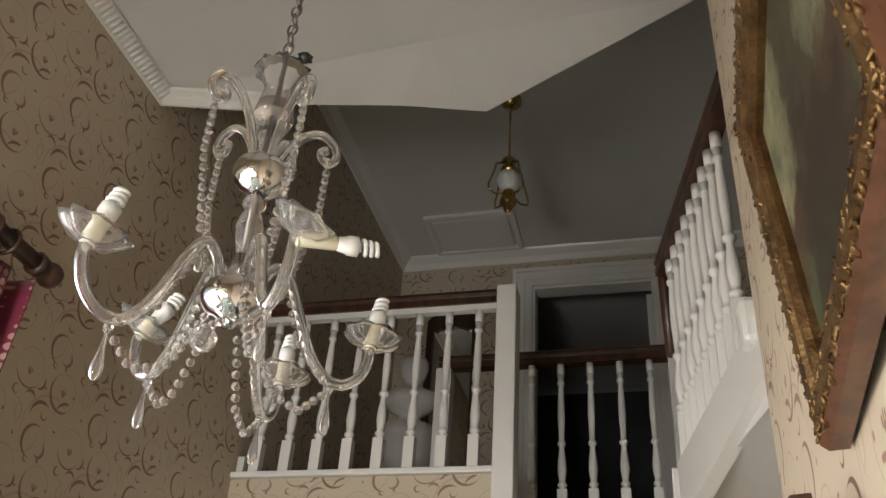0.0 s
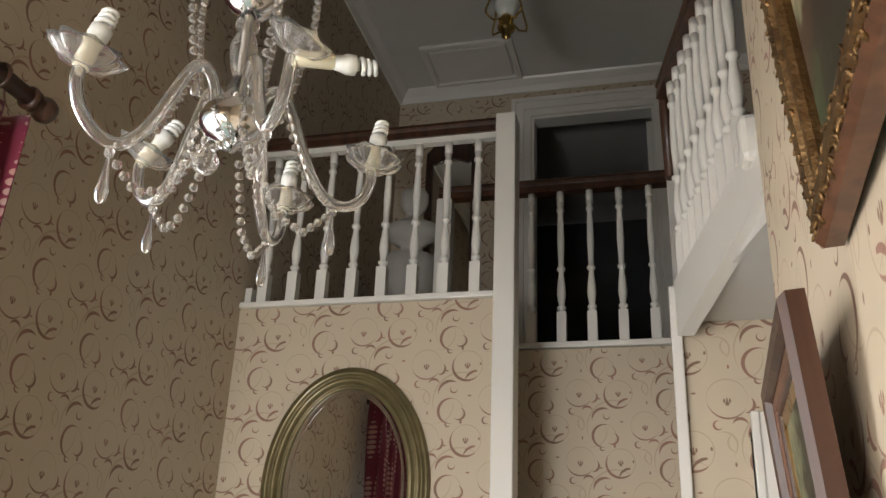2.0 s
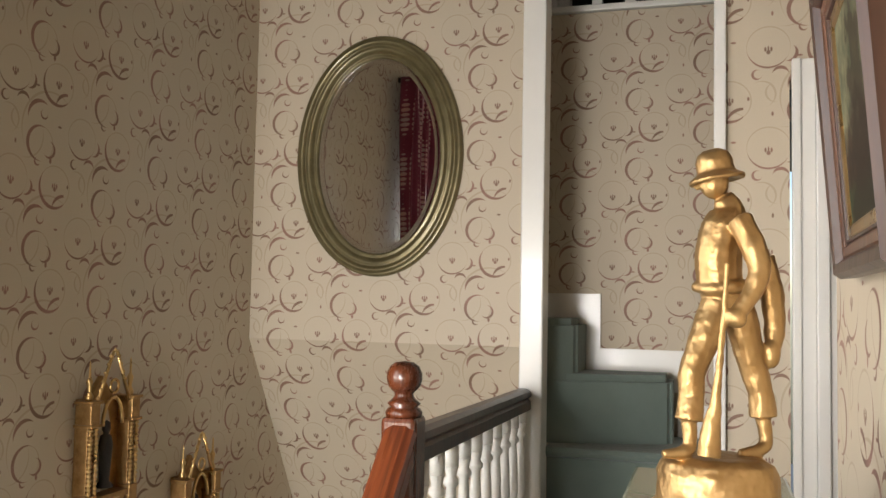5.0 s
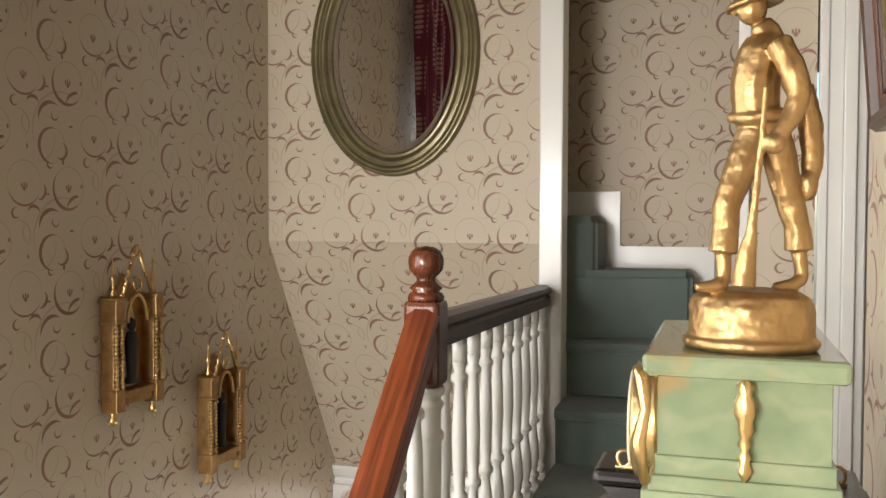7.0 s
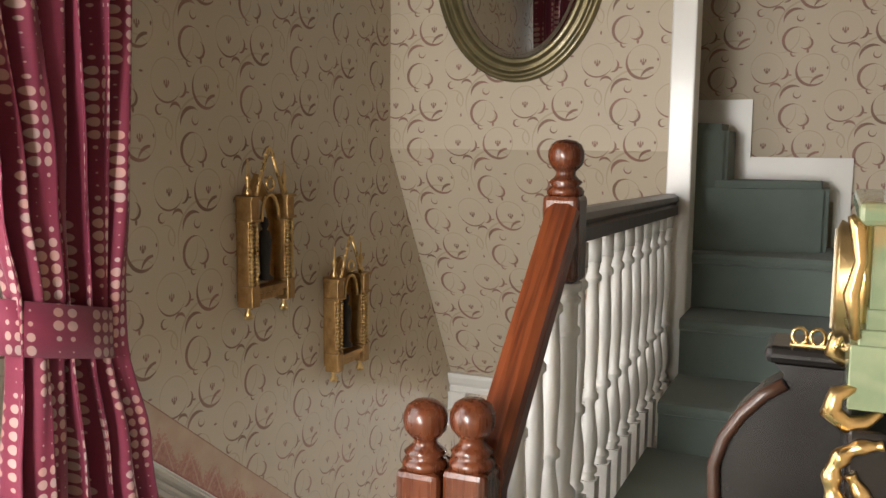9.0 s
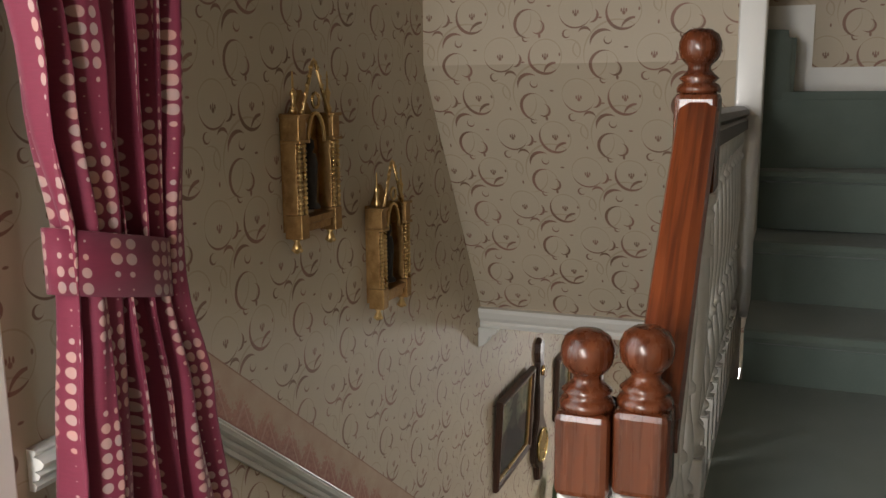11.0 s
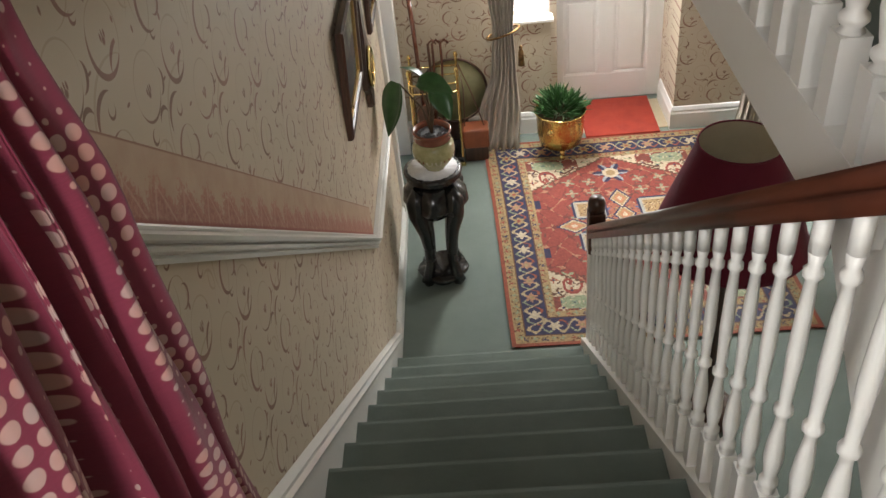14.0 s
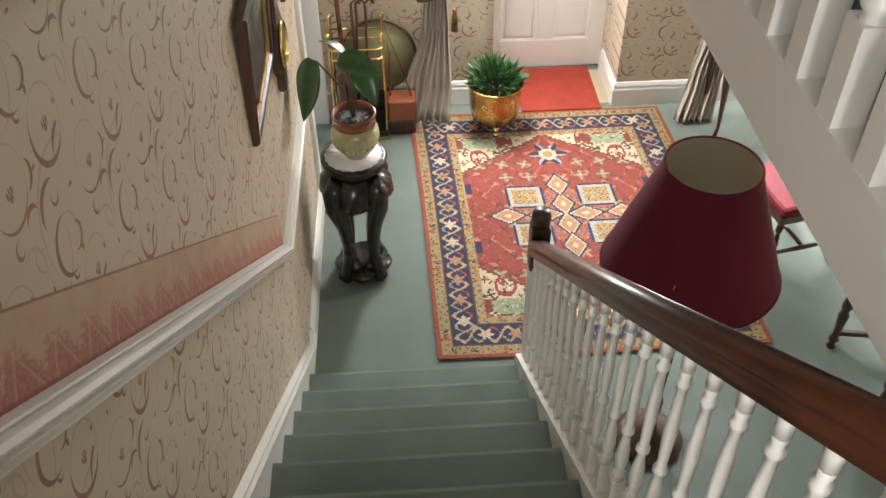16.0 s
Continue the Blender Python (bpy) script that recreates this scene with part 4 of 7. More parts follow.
def gothic_niche(y, z, figure):
    ob = thing("wall_niche", "gilded gothic wall niche with pointed gable and beaded columns", "wall niche", "gilded wall niches", at=(XL, y, z))
    ob.scale = (0.9, 0.95, 1.0)
    # local: x out of the wall, y along it, z up; 0.24 wide, 0.54 high
    bm = B()
    prism(bm, [(-0.105, 0.06), (0.105, 0.06), (0.105, 0.40), (0.055, 0.40), (0.0, 0.465), (-0.055, 0.40), (-0.105, 0.40)], "x", 0.002, 0.022)
    part("back_plate", bm, niche_gilt, ob)
    bm = B()
    prism(bm, [(-0.045, 0.10), (0.045, 0.10), (0.045, 0.31), (0.03, 0.355), (0.0, 0.385), (-0.03, 0.355), (-0.045, 0.31)], "x", 0.022, 0.026)
    part("niche_back", bm, shade_lining, ob, "faded cream niche lining")
    bm = B()
    lathe(bm, [(0.028, 0.12), (0.030, 0.126), (0.016, 0.14), (0.020, 0.20), (0.024, 0.25), (0.018, 0.28), (0.008, 0.285), (0.015, 0.30), (0.013, 0.32), (0.0, 0.328)], 10, (0.045, 0.0, 0))
    part("figurine", bm, figure, ob, "small dark draped figurine")
    for s in (-1, 1):
        bm = B()
        box(bm, 0.022, 0.085, s * 0.105 - 0.022, s * 0.105 + 0.022, 0.045, 0.115, bevel=0.003)
        box(bm, 0.022, 0.070, s * 0.105 - 0.018, s * 0.105 + 0.018, 0.115, 0.325, bevel=0.002)
        box(bm, 0.022, 0.085, s * 0.105 - 0.022, s * 0.105 + 0.022, 0.325, 0.39, bevel=0.003)
        box(bm, 0.018, 0.092, s * 0.105 - 0.028, s * 0.105 + 0.028, 0.388, 0.398, bevel=0.002)
        box(bm, 0.018, 0.092, s * 0.105 - 0.028, s * 0.105 + 0.028, 0.318, 0.327, bevel=0.002)
        part("pilaster", bm, niche_gilt, ob)
        for oy in (-0.014, 0.014):
            bm = B()
            lathe(bm, [q for k in range(15) for q in ((0.004, 0.1145 + 0.0135 * k), (0.0085, 0.1185 + 0.0135 * k), (0.0085, 0.1235 + 0.0135 * k), (0.004, 0.1275 + 0.0135 * k))], 7, (0.078, s * 0.105 + oy, 0))
            part("beaded_column", bm, gilt, ob, "bright gilt beaded column")
        bm = B()
        lathe(bm, [(0.012, 0.398), (0.014, 0.41), (0.006, 0.425), (0.010, 0.45), (0.012, 0.455), (0.004, 0.47), (0.003, 0.51), (0.0, 0.52)], 8, (0.055, s * 0.105, 0))
        part("pinnacle", bm, gilt, ob)
        bm = B()
        lathe(bm, [(0.0, 0.0), (0.012, 0.006), (0.016, 0.02), (0.008, 0.035), (0.018, 0.046)], 8, (0.05, s * 0.105, 0))
        for k in range(4):
            a = k * math.pi / 2
            lathe(bm, [(0.0, -0.008), (0.008, 0.0), (0.0, 0.008)], 6, (0.05 + 0.014 * math.cos(a), s * 0.105 + 0.014 * math.sin(a), 0.012))
        part("foot", bm, gilt, ob)
        bm = B()
        tube(bm, [(0.07, s * 0.085, 0.385), (0.07, s * 0.008, 0.545)], 0.006, 6)
        for k in range(6):
            f = (k + 0.6) / 6.4
            lathe(bm, [(0.0, -0.009), (0.009, 0.0), (0.0, 0.009)], 6, (0.07, s * (0.088 - 0.078 * f), 0.388 + 0.160 * f))
        part("gable_rib", bm, gilt, ob)
    bm = B()
    tube(bm, [(0.072, 0.021 * math.cos(a), 0.435 + 0.021 * math.sin(a)) for a in (2 * math.pi * k / 14 for k in range(14))], 0.005, 6, closed=True)
    part("roundel", bm, gilt, ob)
    bm = B()
    lathe(bm, [(0.0, 0.538), (0.009, 0.545), (0.0, 0.556)], 8, (0.07, 0, 0))
    part("finial", bm, gilt, ob)
    bm = B()
    tube(bm, [(0.07, 0.05 * math.cos(a), 0.315 + 0.085 * math.sin(a)) for a in (math.pi * k / 12 for k in range(13))], 0.006, 6)
    part("arch", bm, gilt, ob)
    part("shelf", boxes((0.022, 0.082, -0.084, 0.084, 0.085, 0.105), (0.022, 0.075, -0.07, 0.07, 0.062, 0.085), bevel=0.003), niche_gilt, ob)
    return ob


gothic_niche(2.47, 1.205, velvet_dark)
gothic_niche(2.995, 0.875, velvet_dark)

# dado rail, border paper on the stair wall
DZ0, DSL = 0.743, 0.762


def dado(y):
    return DZ0 - DSL * (y - 2.07)


PROF = [(0.0, -0.055), (0.014, -0.055), (0.020, -0.040), (0.008, -0.030), (0.026, -0.022), (0.032, -0.010), (0.016, -0.002), (0.036, 0.008), (0.044, 0.022), (0.034, 0.032), (0.018, 0.036), (0.024, 0.046), (0.022, 0.052), (0.0, 0.055)]
bm = B()
sweep(bm, [(XL + 0.002, 1.40, dado(1.80)), (XL + 0.002, 1.80, dado(1.80)), (XL + 0.002, 4.56, dado(4.56)), (XL + 0.002, 6.05, dado(4.56))], [(o, h * 0.8) for o, h in PROF])
struct("dado_rail", bm, white_paint)


def border_material():
    n = Nodes("rose_border_paper")
    p = n.coords()
    sep = n.t.nodes.new("ShaderNodeSeparateXYZ")
    n.t.links.new(p, sep.inputs[0])
    u = n.math("DIVIDE", sep.outputs["Y"], 0.115)
    v = n.math("DIVIDE", n.math("SUBTRACT", n.math("ADD", sep.outputs["Z"], n.math("MULTIPLY", n.math("SUBTRACT", sep.outputs["Y"], 2.07), DSL)), DZ0 + 0.043), 0.17)
    fu = n.math("ABSOLUTE", n.math("SUBTRACT", n.math("FRACT", u), 0.5))
    lace = n.noise(p, 75.0, 4.0, 0.7)
    top = n.math("ADD", 0.28, n.math("ADD", n.math("MULTIPLY", n.math("SINE", n.math("MULTIPLY", n.math("SUBTRACT", 0.5, fu), 3.14159)), 0.30), n.math("MULTIPLY", n.math("SUBTRACT", lace, 0.5), 1.3)))
    inside = n.math("MULTIPLY", n.math("SUBTRACT", top, v), 14.0, clamp=True)
    ring = n.math("MULTIPLY", n.math("SUBTRACT", 0.05, n.math("ABSOLUTE", n.math("SUBTRACT", n.math("ADD", n.math("MULTIPLY", fu, 1.1), n.math("MULTIPLY", v, 0.8)), 0.42))), 30.0, clamp=True)
    ground = n.mix(n.ramp(n.noise(p, 12.0, 3.0), 0.3, 0.7), (0.43, 0.285, 0.19), (0.50, 0.36, 0.25))
    rose = n.mix(n.ramp(lace, 0.38, 0.62), (0.29, 0.085, 0.062), (0.44, 0.20, 0.145))
    c = n.mix(n.math("MULTIPLY", inside, 0.85), ground, rose)
    c = n.mix(n.math("MULTIPLY", ring, 0.5), c, (0.54, 0.37, 0.27))
    base = n.math("MULTIPLY", n.math("SUBTRACT", 0.09, v), 20.0, clamp=True)
    c = n.mix(n.math("MULTIPLY", base, 0.8), c, (0.24, 0.045, 0.04))
    line = n.math("MULTIPLY", n.math("SUBTRACT", v, 0.965), 60.0, clamp=True)
    c = n.mix(n.math("MULTIPLY", line, 0.7), c, (0.20, 0.075, 0.045))
    n.bump(lace, 0.1, 0.001)
    return n.done(c, 0.6)


bm = B()
prism(bm, [(1.70, dado(1.70) + 0.042), (4.56, dado(4.56) + 0.042), (4.56, dado(4.56) + 0.213), (1.70, dado(1.70) + 0.213)], "x", XL + 0.001, XL + 0.0035)
struct("border_paper", bm, border_material(), "rose-pink damask paper border above the dado")
# white moulding under the sloping wall, with a small curved bracket
bm = B()
sweep(bm, [(XL + 0.002, 4.135, 0.585), (-0.80, 4.135, 0.585)], [(0.0, -0.05), (0.030, -0.05), (0.036, -0.03), (0.028, -0.02), (0.046, 0.0), (0.058, 0.03), (0.060, 0.05), (0.0, 0.05)])
prism(bm, [(-1.948, 0.537), (-1.85, 0.537), (-1.865, 0.512), (-1.89, 0.502), (-1.905, 0.472), (-1.925, 0.452), (-1.948, 0.442)], "y", 4.08, 4.13)
struct("soffit_moulding", bm, white_paint)

# passage door beyond the right-hand wall
pd = tagged(new("door_1"), "white panelled door in a deep moulded white frame", kind="structure")
bm = B()
for x0, x1, d in ((0.135, 0.16, 0.030), (0.16, 0.20, 0.022), (0.20, 0.235, 0.036), (0.235, 0.262, 0.020)):
    box(bm, x0, x1, 2.86 - d, 2.86, 0.08, 2.66, bevel=0.004)
part("architrave", bm, white_paint, pd)
part("door_leaf", boxes((0.265, 0.87, 2.87, 2.91, 0.08, 2.58)), white_paint, pd)
part("architrave", boxes((0.84, 0.96, 2.83, 2.86, 0.08, 2.66), (0.262, 0.84, 2.83, 2.86, 2.56, 2.66), bevel=0.004), white_paint, pd)
bm = B()
lathe(bm, [(0.0, 0.0), (0.022, 0.008), (0.026, 0.022), (0.012, 0.034), (0.012, 0.06), (0.02, 0.064)], 14, (0.33, 2.80, 1.20), Matrix.Rotation(radians(-90), 4, "X"))
part("door_knob", bm, brass, pd, "polished brass knob")

# ---- pictures on the right-hand wall, leaning out at the top ----


def framed(name, label, w, h, m, bands, canvas, group="", ornament=None, depth=0.05):
    """A frame of mitred mouldings round a canvas. Local: x across, z up, y into the wall. bands: (inner offset, outer offset, back, front, material)."""
    ob = thing(name, label, "picture", group)
    ob.matrix_basis = m
    for a, b, y0, y1, mat, nm in bands:
        bm = B()
        W0, H0, W1, H1 = w / 2 - b, h / 2 - b, w / 2 - a, h / 2 - a
        prof = [(0.0, 0.0), (0.0, 0.7), (0.25, 1.0), (0.75, 0.92), (1.0, 0.6), (1.0, 0.0)]
        rings = []
        for sx, sz in ((-1, -1), (1, -1), (1, 1), (-1, 1)):
            rings.append([bm.verts.new((sx * (W1 + (W0 - W1) * f), y0 + (y1 - y0) * g, sz * (H1 + (H0 - H1) * f))) for f, g in prof])
        for k in range(4):
            u, v = rings[k], rings[(k + 1) % 4]
            for j in range(len(prof) - 1):
                bm.faces.new((u[j], u[j + 1], v[j + 1], v[j]))
        bmesh.ops.recalc_face_normals(bm, faces=bm.faces)
        part(nm, bm, mat, ob)
    b = max(q[1] for q in bands)
    part("canvas", boxes((-w / 2 + b - 0.004, w / 2 - b + 0.004, -0.007, -0.0035, -h / 2 + b - 0.004, h / 2 - b + 0.004)), canvas, ob)
    part("backing", boxes((-w / 2 + 0.006, w / 2 - 0.006, -0.003, 0.0, -h / 2 + 0.006, h / 2 - 0.006)), mid_wood, ob)
    if ornament:
        bm = B()
        rr = random.Random(5)
        per = []
        st = 0.017
        for k in range(int(w / st) + 1):
            per += [(-w / 2 + k * st, -h / 2), (-w / 2 + k * st, h / 2)]
        for k in range(int(h / st) + 1):
            per += [(-w / 2, -h / 2 + k * st), (w / 2, -h / 2 + k * st)]
        for x, z in per:
            for q in range(2):
                inx, inz = (-1 if x > 0 else 1) * (abs(abs(x) - w / 2) < 1e-6), (-1 if z > 0 else 1) * (abs(abs(z) - h / 2) < 1e-6)
                o = 0.014 + 0.020 * q + rr.uniform(-0.004, 0.004)
                px, pz = x + inx * o, z + inz * o
                r = rr.uniform(0.004, 0.008)
                a = rr.uniform(0, 6.3)
                tube(bm, [(px + r * 1.1 * math.cos(a + t), -depth + 0.003 + 0.003 * math.sin(t), pz + r * math.sin(a + t)) for t in (0, 1.1, 2.2, 3.3, 4.2)], 0.003, 5, radii=[0.0014, 0.003, 0.0036, 0.003, 0.0014])
        part("leaf_ornament", bm, old_gilt, ob, "carved gilt leaf scrolls")
    return ob


# face towards the landing: local -y points to world -x
def on_right(x, y, z, lean, turn):
    return Matrix.Translation((x, y, z)) @ Matrix.Rotation(radians(-90 + turn), 4, "Z") @ Matrix.Rotation(radians(lean), 4, "X")


def on_left(y, z, lean):
    return Matrix.Translation((XL + 0.006, y, z)) @ Matrix.Rotation(radians(90), 4, "Z") @ Matrix.Rotation(radians(lean), 4, "X")


framed("framed_painting", "dim oil landscape in a carved gilt frame with brown sides", 0.577, 0.464, on_right(0.068, 0.681, 2.654, 4.3, -2.1),
       [(0.0, 0.022, 0.0, -0.030, mid_wood, "outer_moulding"), (0.012, 0.052, -0.002, -0.033, old_gilt, "gilt_moulding"), (0.050, 0.062, -0.002, -0.026, old_gilt, "gilt_slip")], painting_cloth("oil_landscape", 3.1, 0.52), ornament=True, depth=0.033)
framed("framed_painting", "small oil landscape in a red-brown wooden frame with gilt slip", 0.455, 0.407, on_right(0.072, 1.19, 2.171, 4.4, -2.0),
       [(0.0, 0.026, 0.0, -0.030, dark_wood, "outer_moulding"), (0.024, 0.046, -0.002, -0.018, mid_wood, "wooden_moulding"), (0.044, 0.052, -0.002, -0.015, dark_wood, "dark_bead"), (0.050, 0.070, -0.002, -0.011, gilt, "gilt_slip")], painting_cloth("small_landscape", 8.4, 0.45, 1.1))
hook = thing("wall_hook", "small star-shaped steel picture hook on the wallpaper", "wall hook")
bm = B()
for k in range(5):
    a = 2 * math.pi * k / 5
    tube(bm, [(XR - 0.004, 0.70, 2.28), (XR - 0.006, 0.70 + 0.012 * math.cos(a), 2.28 + 0.012 * math.sin(a))], 0.003, 5)
part("star", bm, steel, hook)

# ---- cabinet, clock and figure by the right-hand wall ----
cab = thing("cabinet", "black lacquered cabinet with serpentine sides and gilt mounts", "cabinet")
bm = B()
prism(bm, [(-0.30, 0.10), (-0.33, 0.7), (-0.325, 0.95), (-0.29, 1.068), (0.092, 1.068), (0.092, 0.10)], "y", 0.90, 1.34)
part("body", bm, ebony, cab)
part("top", boxes((-0.35, 0.094, 0.875, 1.36, 1.070, 1.100), bevel=0.008), ebony, cab)
part("plinth", boxes((-0.32, 0.092, 0.885, 1.35, LAND, 0.10), bevel=0.006), ebony, cab)
part("door_panel", boxes((-0.345, -0.328, 0.95, 1.29, 0.25, 0.92), bevel=0.006), ebony, cab, "black panel with gilt edge")
for y0 in (0.905, 1.325):
    bm = B()
    tube(bm, [(-0.335 - 0.008 * math.sin(k * 0.5), y0, 1.04 - 0.02 * k) for k in range(14)], 0.012, 8, radii=[0.006 + 0.008 * abs(math.sin(k * 0.45)) for k in range(14)])
    part("gilt_mount", bm, gilt, cab, "gilt bronze corner mount")


def gallery(name, path, z, parent):
    bm = B()
    for (x0, y0), (x1, y1) in zip(path, path[1:]):
        n = max(2, int(math.hypot(x1 - x0, y1 - y0) / 0.021))
        for k in range(n):
            f = (k + 0.5) / n
            cx, cy = x0 + (x1 - x0) * f, y0 + (y1 - y0) * f
            d = Vector((x1 - x0, y1 - y0, 0)).normalized()
            tube(bm, [Vector((cx, cy, z + 0.014)) + d * 0.009 * math.cos(a) + Vector((0, 0, 0.011 * math.sin(a))) for a in (2 * math.pi * j / 10 for j in range(10))], 0.0028, 5, closed=True)
        tube(bm, [(x0, y0, z + 0.002), (x1, y1, z + 0.002)], 0.004, 6)
    part(name, bm, gilt, parent, "pierced gilt gallery rail")


# tall ebonised stand with swelling sides that carries the clock, narrower at its front
stn = thing("clock_stand", "ebonised stand with swelling sides, gilt scrolls and pierced gallery", "stand")
BOMBE = [(-0.190, 1.490), (-0.178, 1.478), (-0.180, 1.466), (-0.205, 1.448), (-0.232, 1.418), (-0.252, 1.385), (-0.264, 1.345), (-0.262, 1.300), (-0.248, 1.250), (-0.232, 1.200), (-0.222, 1.150), (-0.226, 1.120), (-0.240, 1.101)]
bm = B()
prism(bm, [(x - 0.082, z) for x, z in BOMBE] + [(0.055, 1.101), (0.055, 1.490)], "y", 1.27, 1.355)
part("body", bm, ebony, stn)
part("clock_base", boxes((-0.19, 0.05, 0.915, 1.262, 1.101, 1.518), bevel=0.004), ebony, stn, "black block under the clock")
bm = B()
tube(bm, [(x - 0.078, 1.266, z) for x, z in BOMBE[2:]], 0.009, 8)
part("edge_band", bm, dark_wood, stn, "brown wooden edge band")
part("top", boxes((-0.285, 0.052, 1.263, 1.37, 1.491, 1.514), bevel=0.009), ebony, stn, "black top with rounded edge")
gallery("gallery", [(-0.255, 1.278), (0.03, 1.278)], 1.514, stn)
for pts, radii in (([(-0.160, 1.508), (-0.186, 1.503), (-0.201, 1.484), (-0.200, 1.458), (-0.188, 1.434), (-0.178, 1.408), (-0.184, 1.380), (-0.202, 1.355), (-0.220, 1.345)], [0.004, 0.007, 0.008, 0.008, 0.010, 0.012, 0.011, 0.008, 0.004]),
                   ([(-0.186, 1.478), (-0.172, 1.455), (-0.150, 1.440), (-0.128, 1.440), (-0.112, 1.452), (-0.118, 1.463)], [0.005, 0.007, 0.008, 0.008, 0.007, 0.004]),
                   ([(-0.176, 1.420), (-0.158, 1.410), (-0.140, 1.392), (-0.122, 1.388), (-0.112, 1.398)], [0.008, 0.010, 0.009, 0.007, 0.003]),
                   ([(-0.180, 1.385), (-0.165, 1.362), (-0.150, 1.335), (-0.155, 1.300), (-0.170, 1.270)], [0.009, 0.012, 0.012, 0.008, 0.003])):
    bm = B()
    flow = [Vector((x, 0.912, z, r)) for (x, z), r in zip(pts, radii)]
    for _ in range(3):
        flow = [flow[0]] + [q for a, b in zip(flow, flow[1:]) for q in (a * 0.75 + b * 0.25, a * 0.25 + b * 0.75)] + [flow[-1]]
    tube(bm, [q.to_3d() for q in flow], 0.008, 10, radii=[q.w * (1 + 0.18 * math.sin(k * 0.9)) for k, q in enumerate(flow)])
    part("gilt_mount", bm, gilt, stn, "gilt scroll mount")

ck = thing("mantel_clock", "green onyx mantel clock with gilt mounts and side dial", "clock")
CY0, CY1 = 0.925, 1.22
part("plinth", boxes((-0.192, -0.012, CY0 - 0.004, CY1, 1.535, 1.594), bevel=0.0015), onyx_green, ck)
part("step", boxes((-0.186, -0.018, CY0 - 0.001, CY1 - 0.004, 1.590, 1.608), (-0.180, -0.022, CY0 + 0.004, CY1 - 0.008, 1.600, 1.626), bevel=0.0015), onyx_green, ck)
part("body", boxes((-0.178, -0.026, CY0 + 0.008, CY1 - 0.012, 1.620, 1.703), bevel=0.001), onyx_green, ck)
part("cornice", boxes((-0.192, -0.012, CY0 - 0.006, CY1 + 0.002, 1.701, 1.722), bevel=0.005), onyx_green, ck)
bm = B()
lathe(bm, [(0.0, 1.606), (0.004, 1.611), (0.007, 1.618), (0.004, 1.625), (0.006, 1.631), (0.003, 1.636), (0.006, 1.642), (0.004, 1.648), (0.007, 1.654), (0.006, 1.662), (0.009, 1.670), (0.0095, 1.680), (0.006, 1.688), (0.008, 1.695), (0.003, 1.702), (0.0, 1.708)], 9, (-0.100, CY0 + 0.002, 0), wob=lambda a, k: 1 + 0.2 * math.sin(3 * a + k))
part("gilt_mount", bm, gilt, ck, "gilt bronze trophy drop")
bm = B()
lathe(bm, [(0.066, 0.0), (0.068, 0.006), (0.060, 0.010), (0.064, 0.016), (0.056, 0.020), (0.059, 0.026), (0.050, 0.030)], 32, (-0.178, 1.02, 1.640), Matrix.Rotation(radians(-90), 4, "Y"))
part("bezel", bm, gilt, ck, "ridged gilt bezel")
bm = B()
lathe(bm, [(0.05, 0.0), (0.05, 0.004)], 32, (-0.206, 1.02, 1.640), Matrix.Rotation(radians(-90), 4, "Y"))
part("dial", bm, shade_lining, ck, "cream enamel dial")
for y in (CY0, CY1 - 0.03):
    for x in (-0.185, -0.02):
        bm = B()
        tube(bm, [(x, y, 1.555), (x - 0.016, y - 0.004, 1.548), (x - 0.02, y - 0.004, 1.532), (x - 0.006, y, 1.520), (x + 0.010, y, 1.524), (x + 0.022, y, 1.534)], 0.008, 8, radii=[0.004, 0.008, 0.010, 0.009, 0.007, 0.003])
        part("foot", bm, gilt, ck, "gilt scrolled foot")
for x in (-0.188,):
    bm = B()
    tube(bm, [(x, CY0 - 0.004, 1.60), (x - 0.006, CY0 - 0.006, 1.64), (x, CY0 - 0.004, 1.67), (x - 0.004, CY0 - 0.004, 1.70), (x - 0.010, CY0 - 0.004, 1.71)], 0.007, 8, radii=[0.004, 0.007, 0.005, 0.007, 0.003])
    part("gilt_mount", bm, gilt, ck, "gilt bronze corner mount")

# gold figure on the clock: one plain mesh


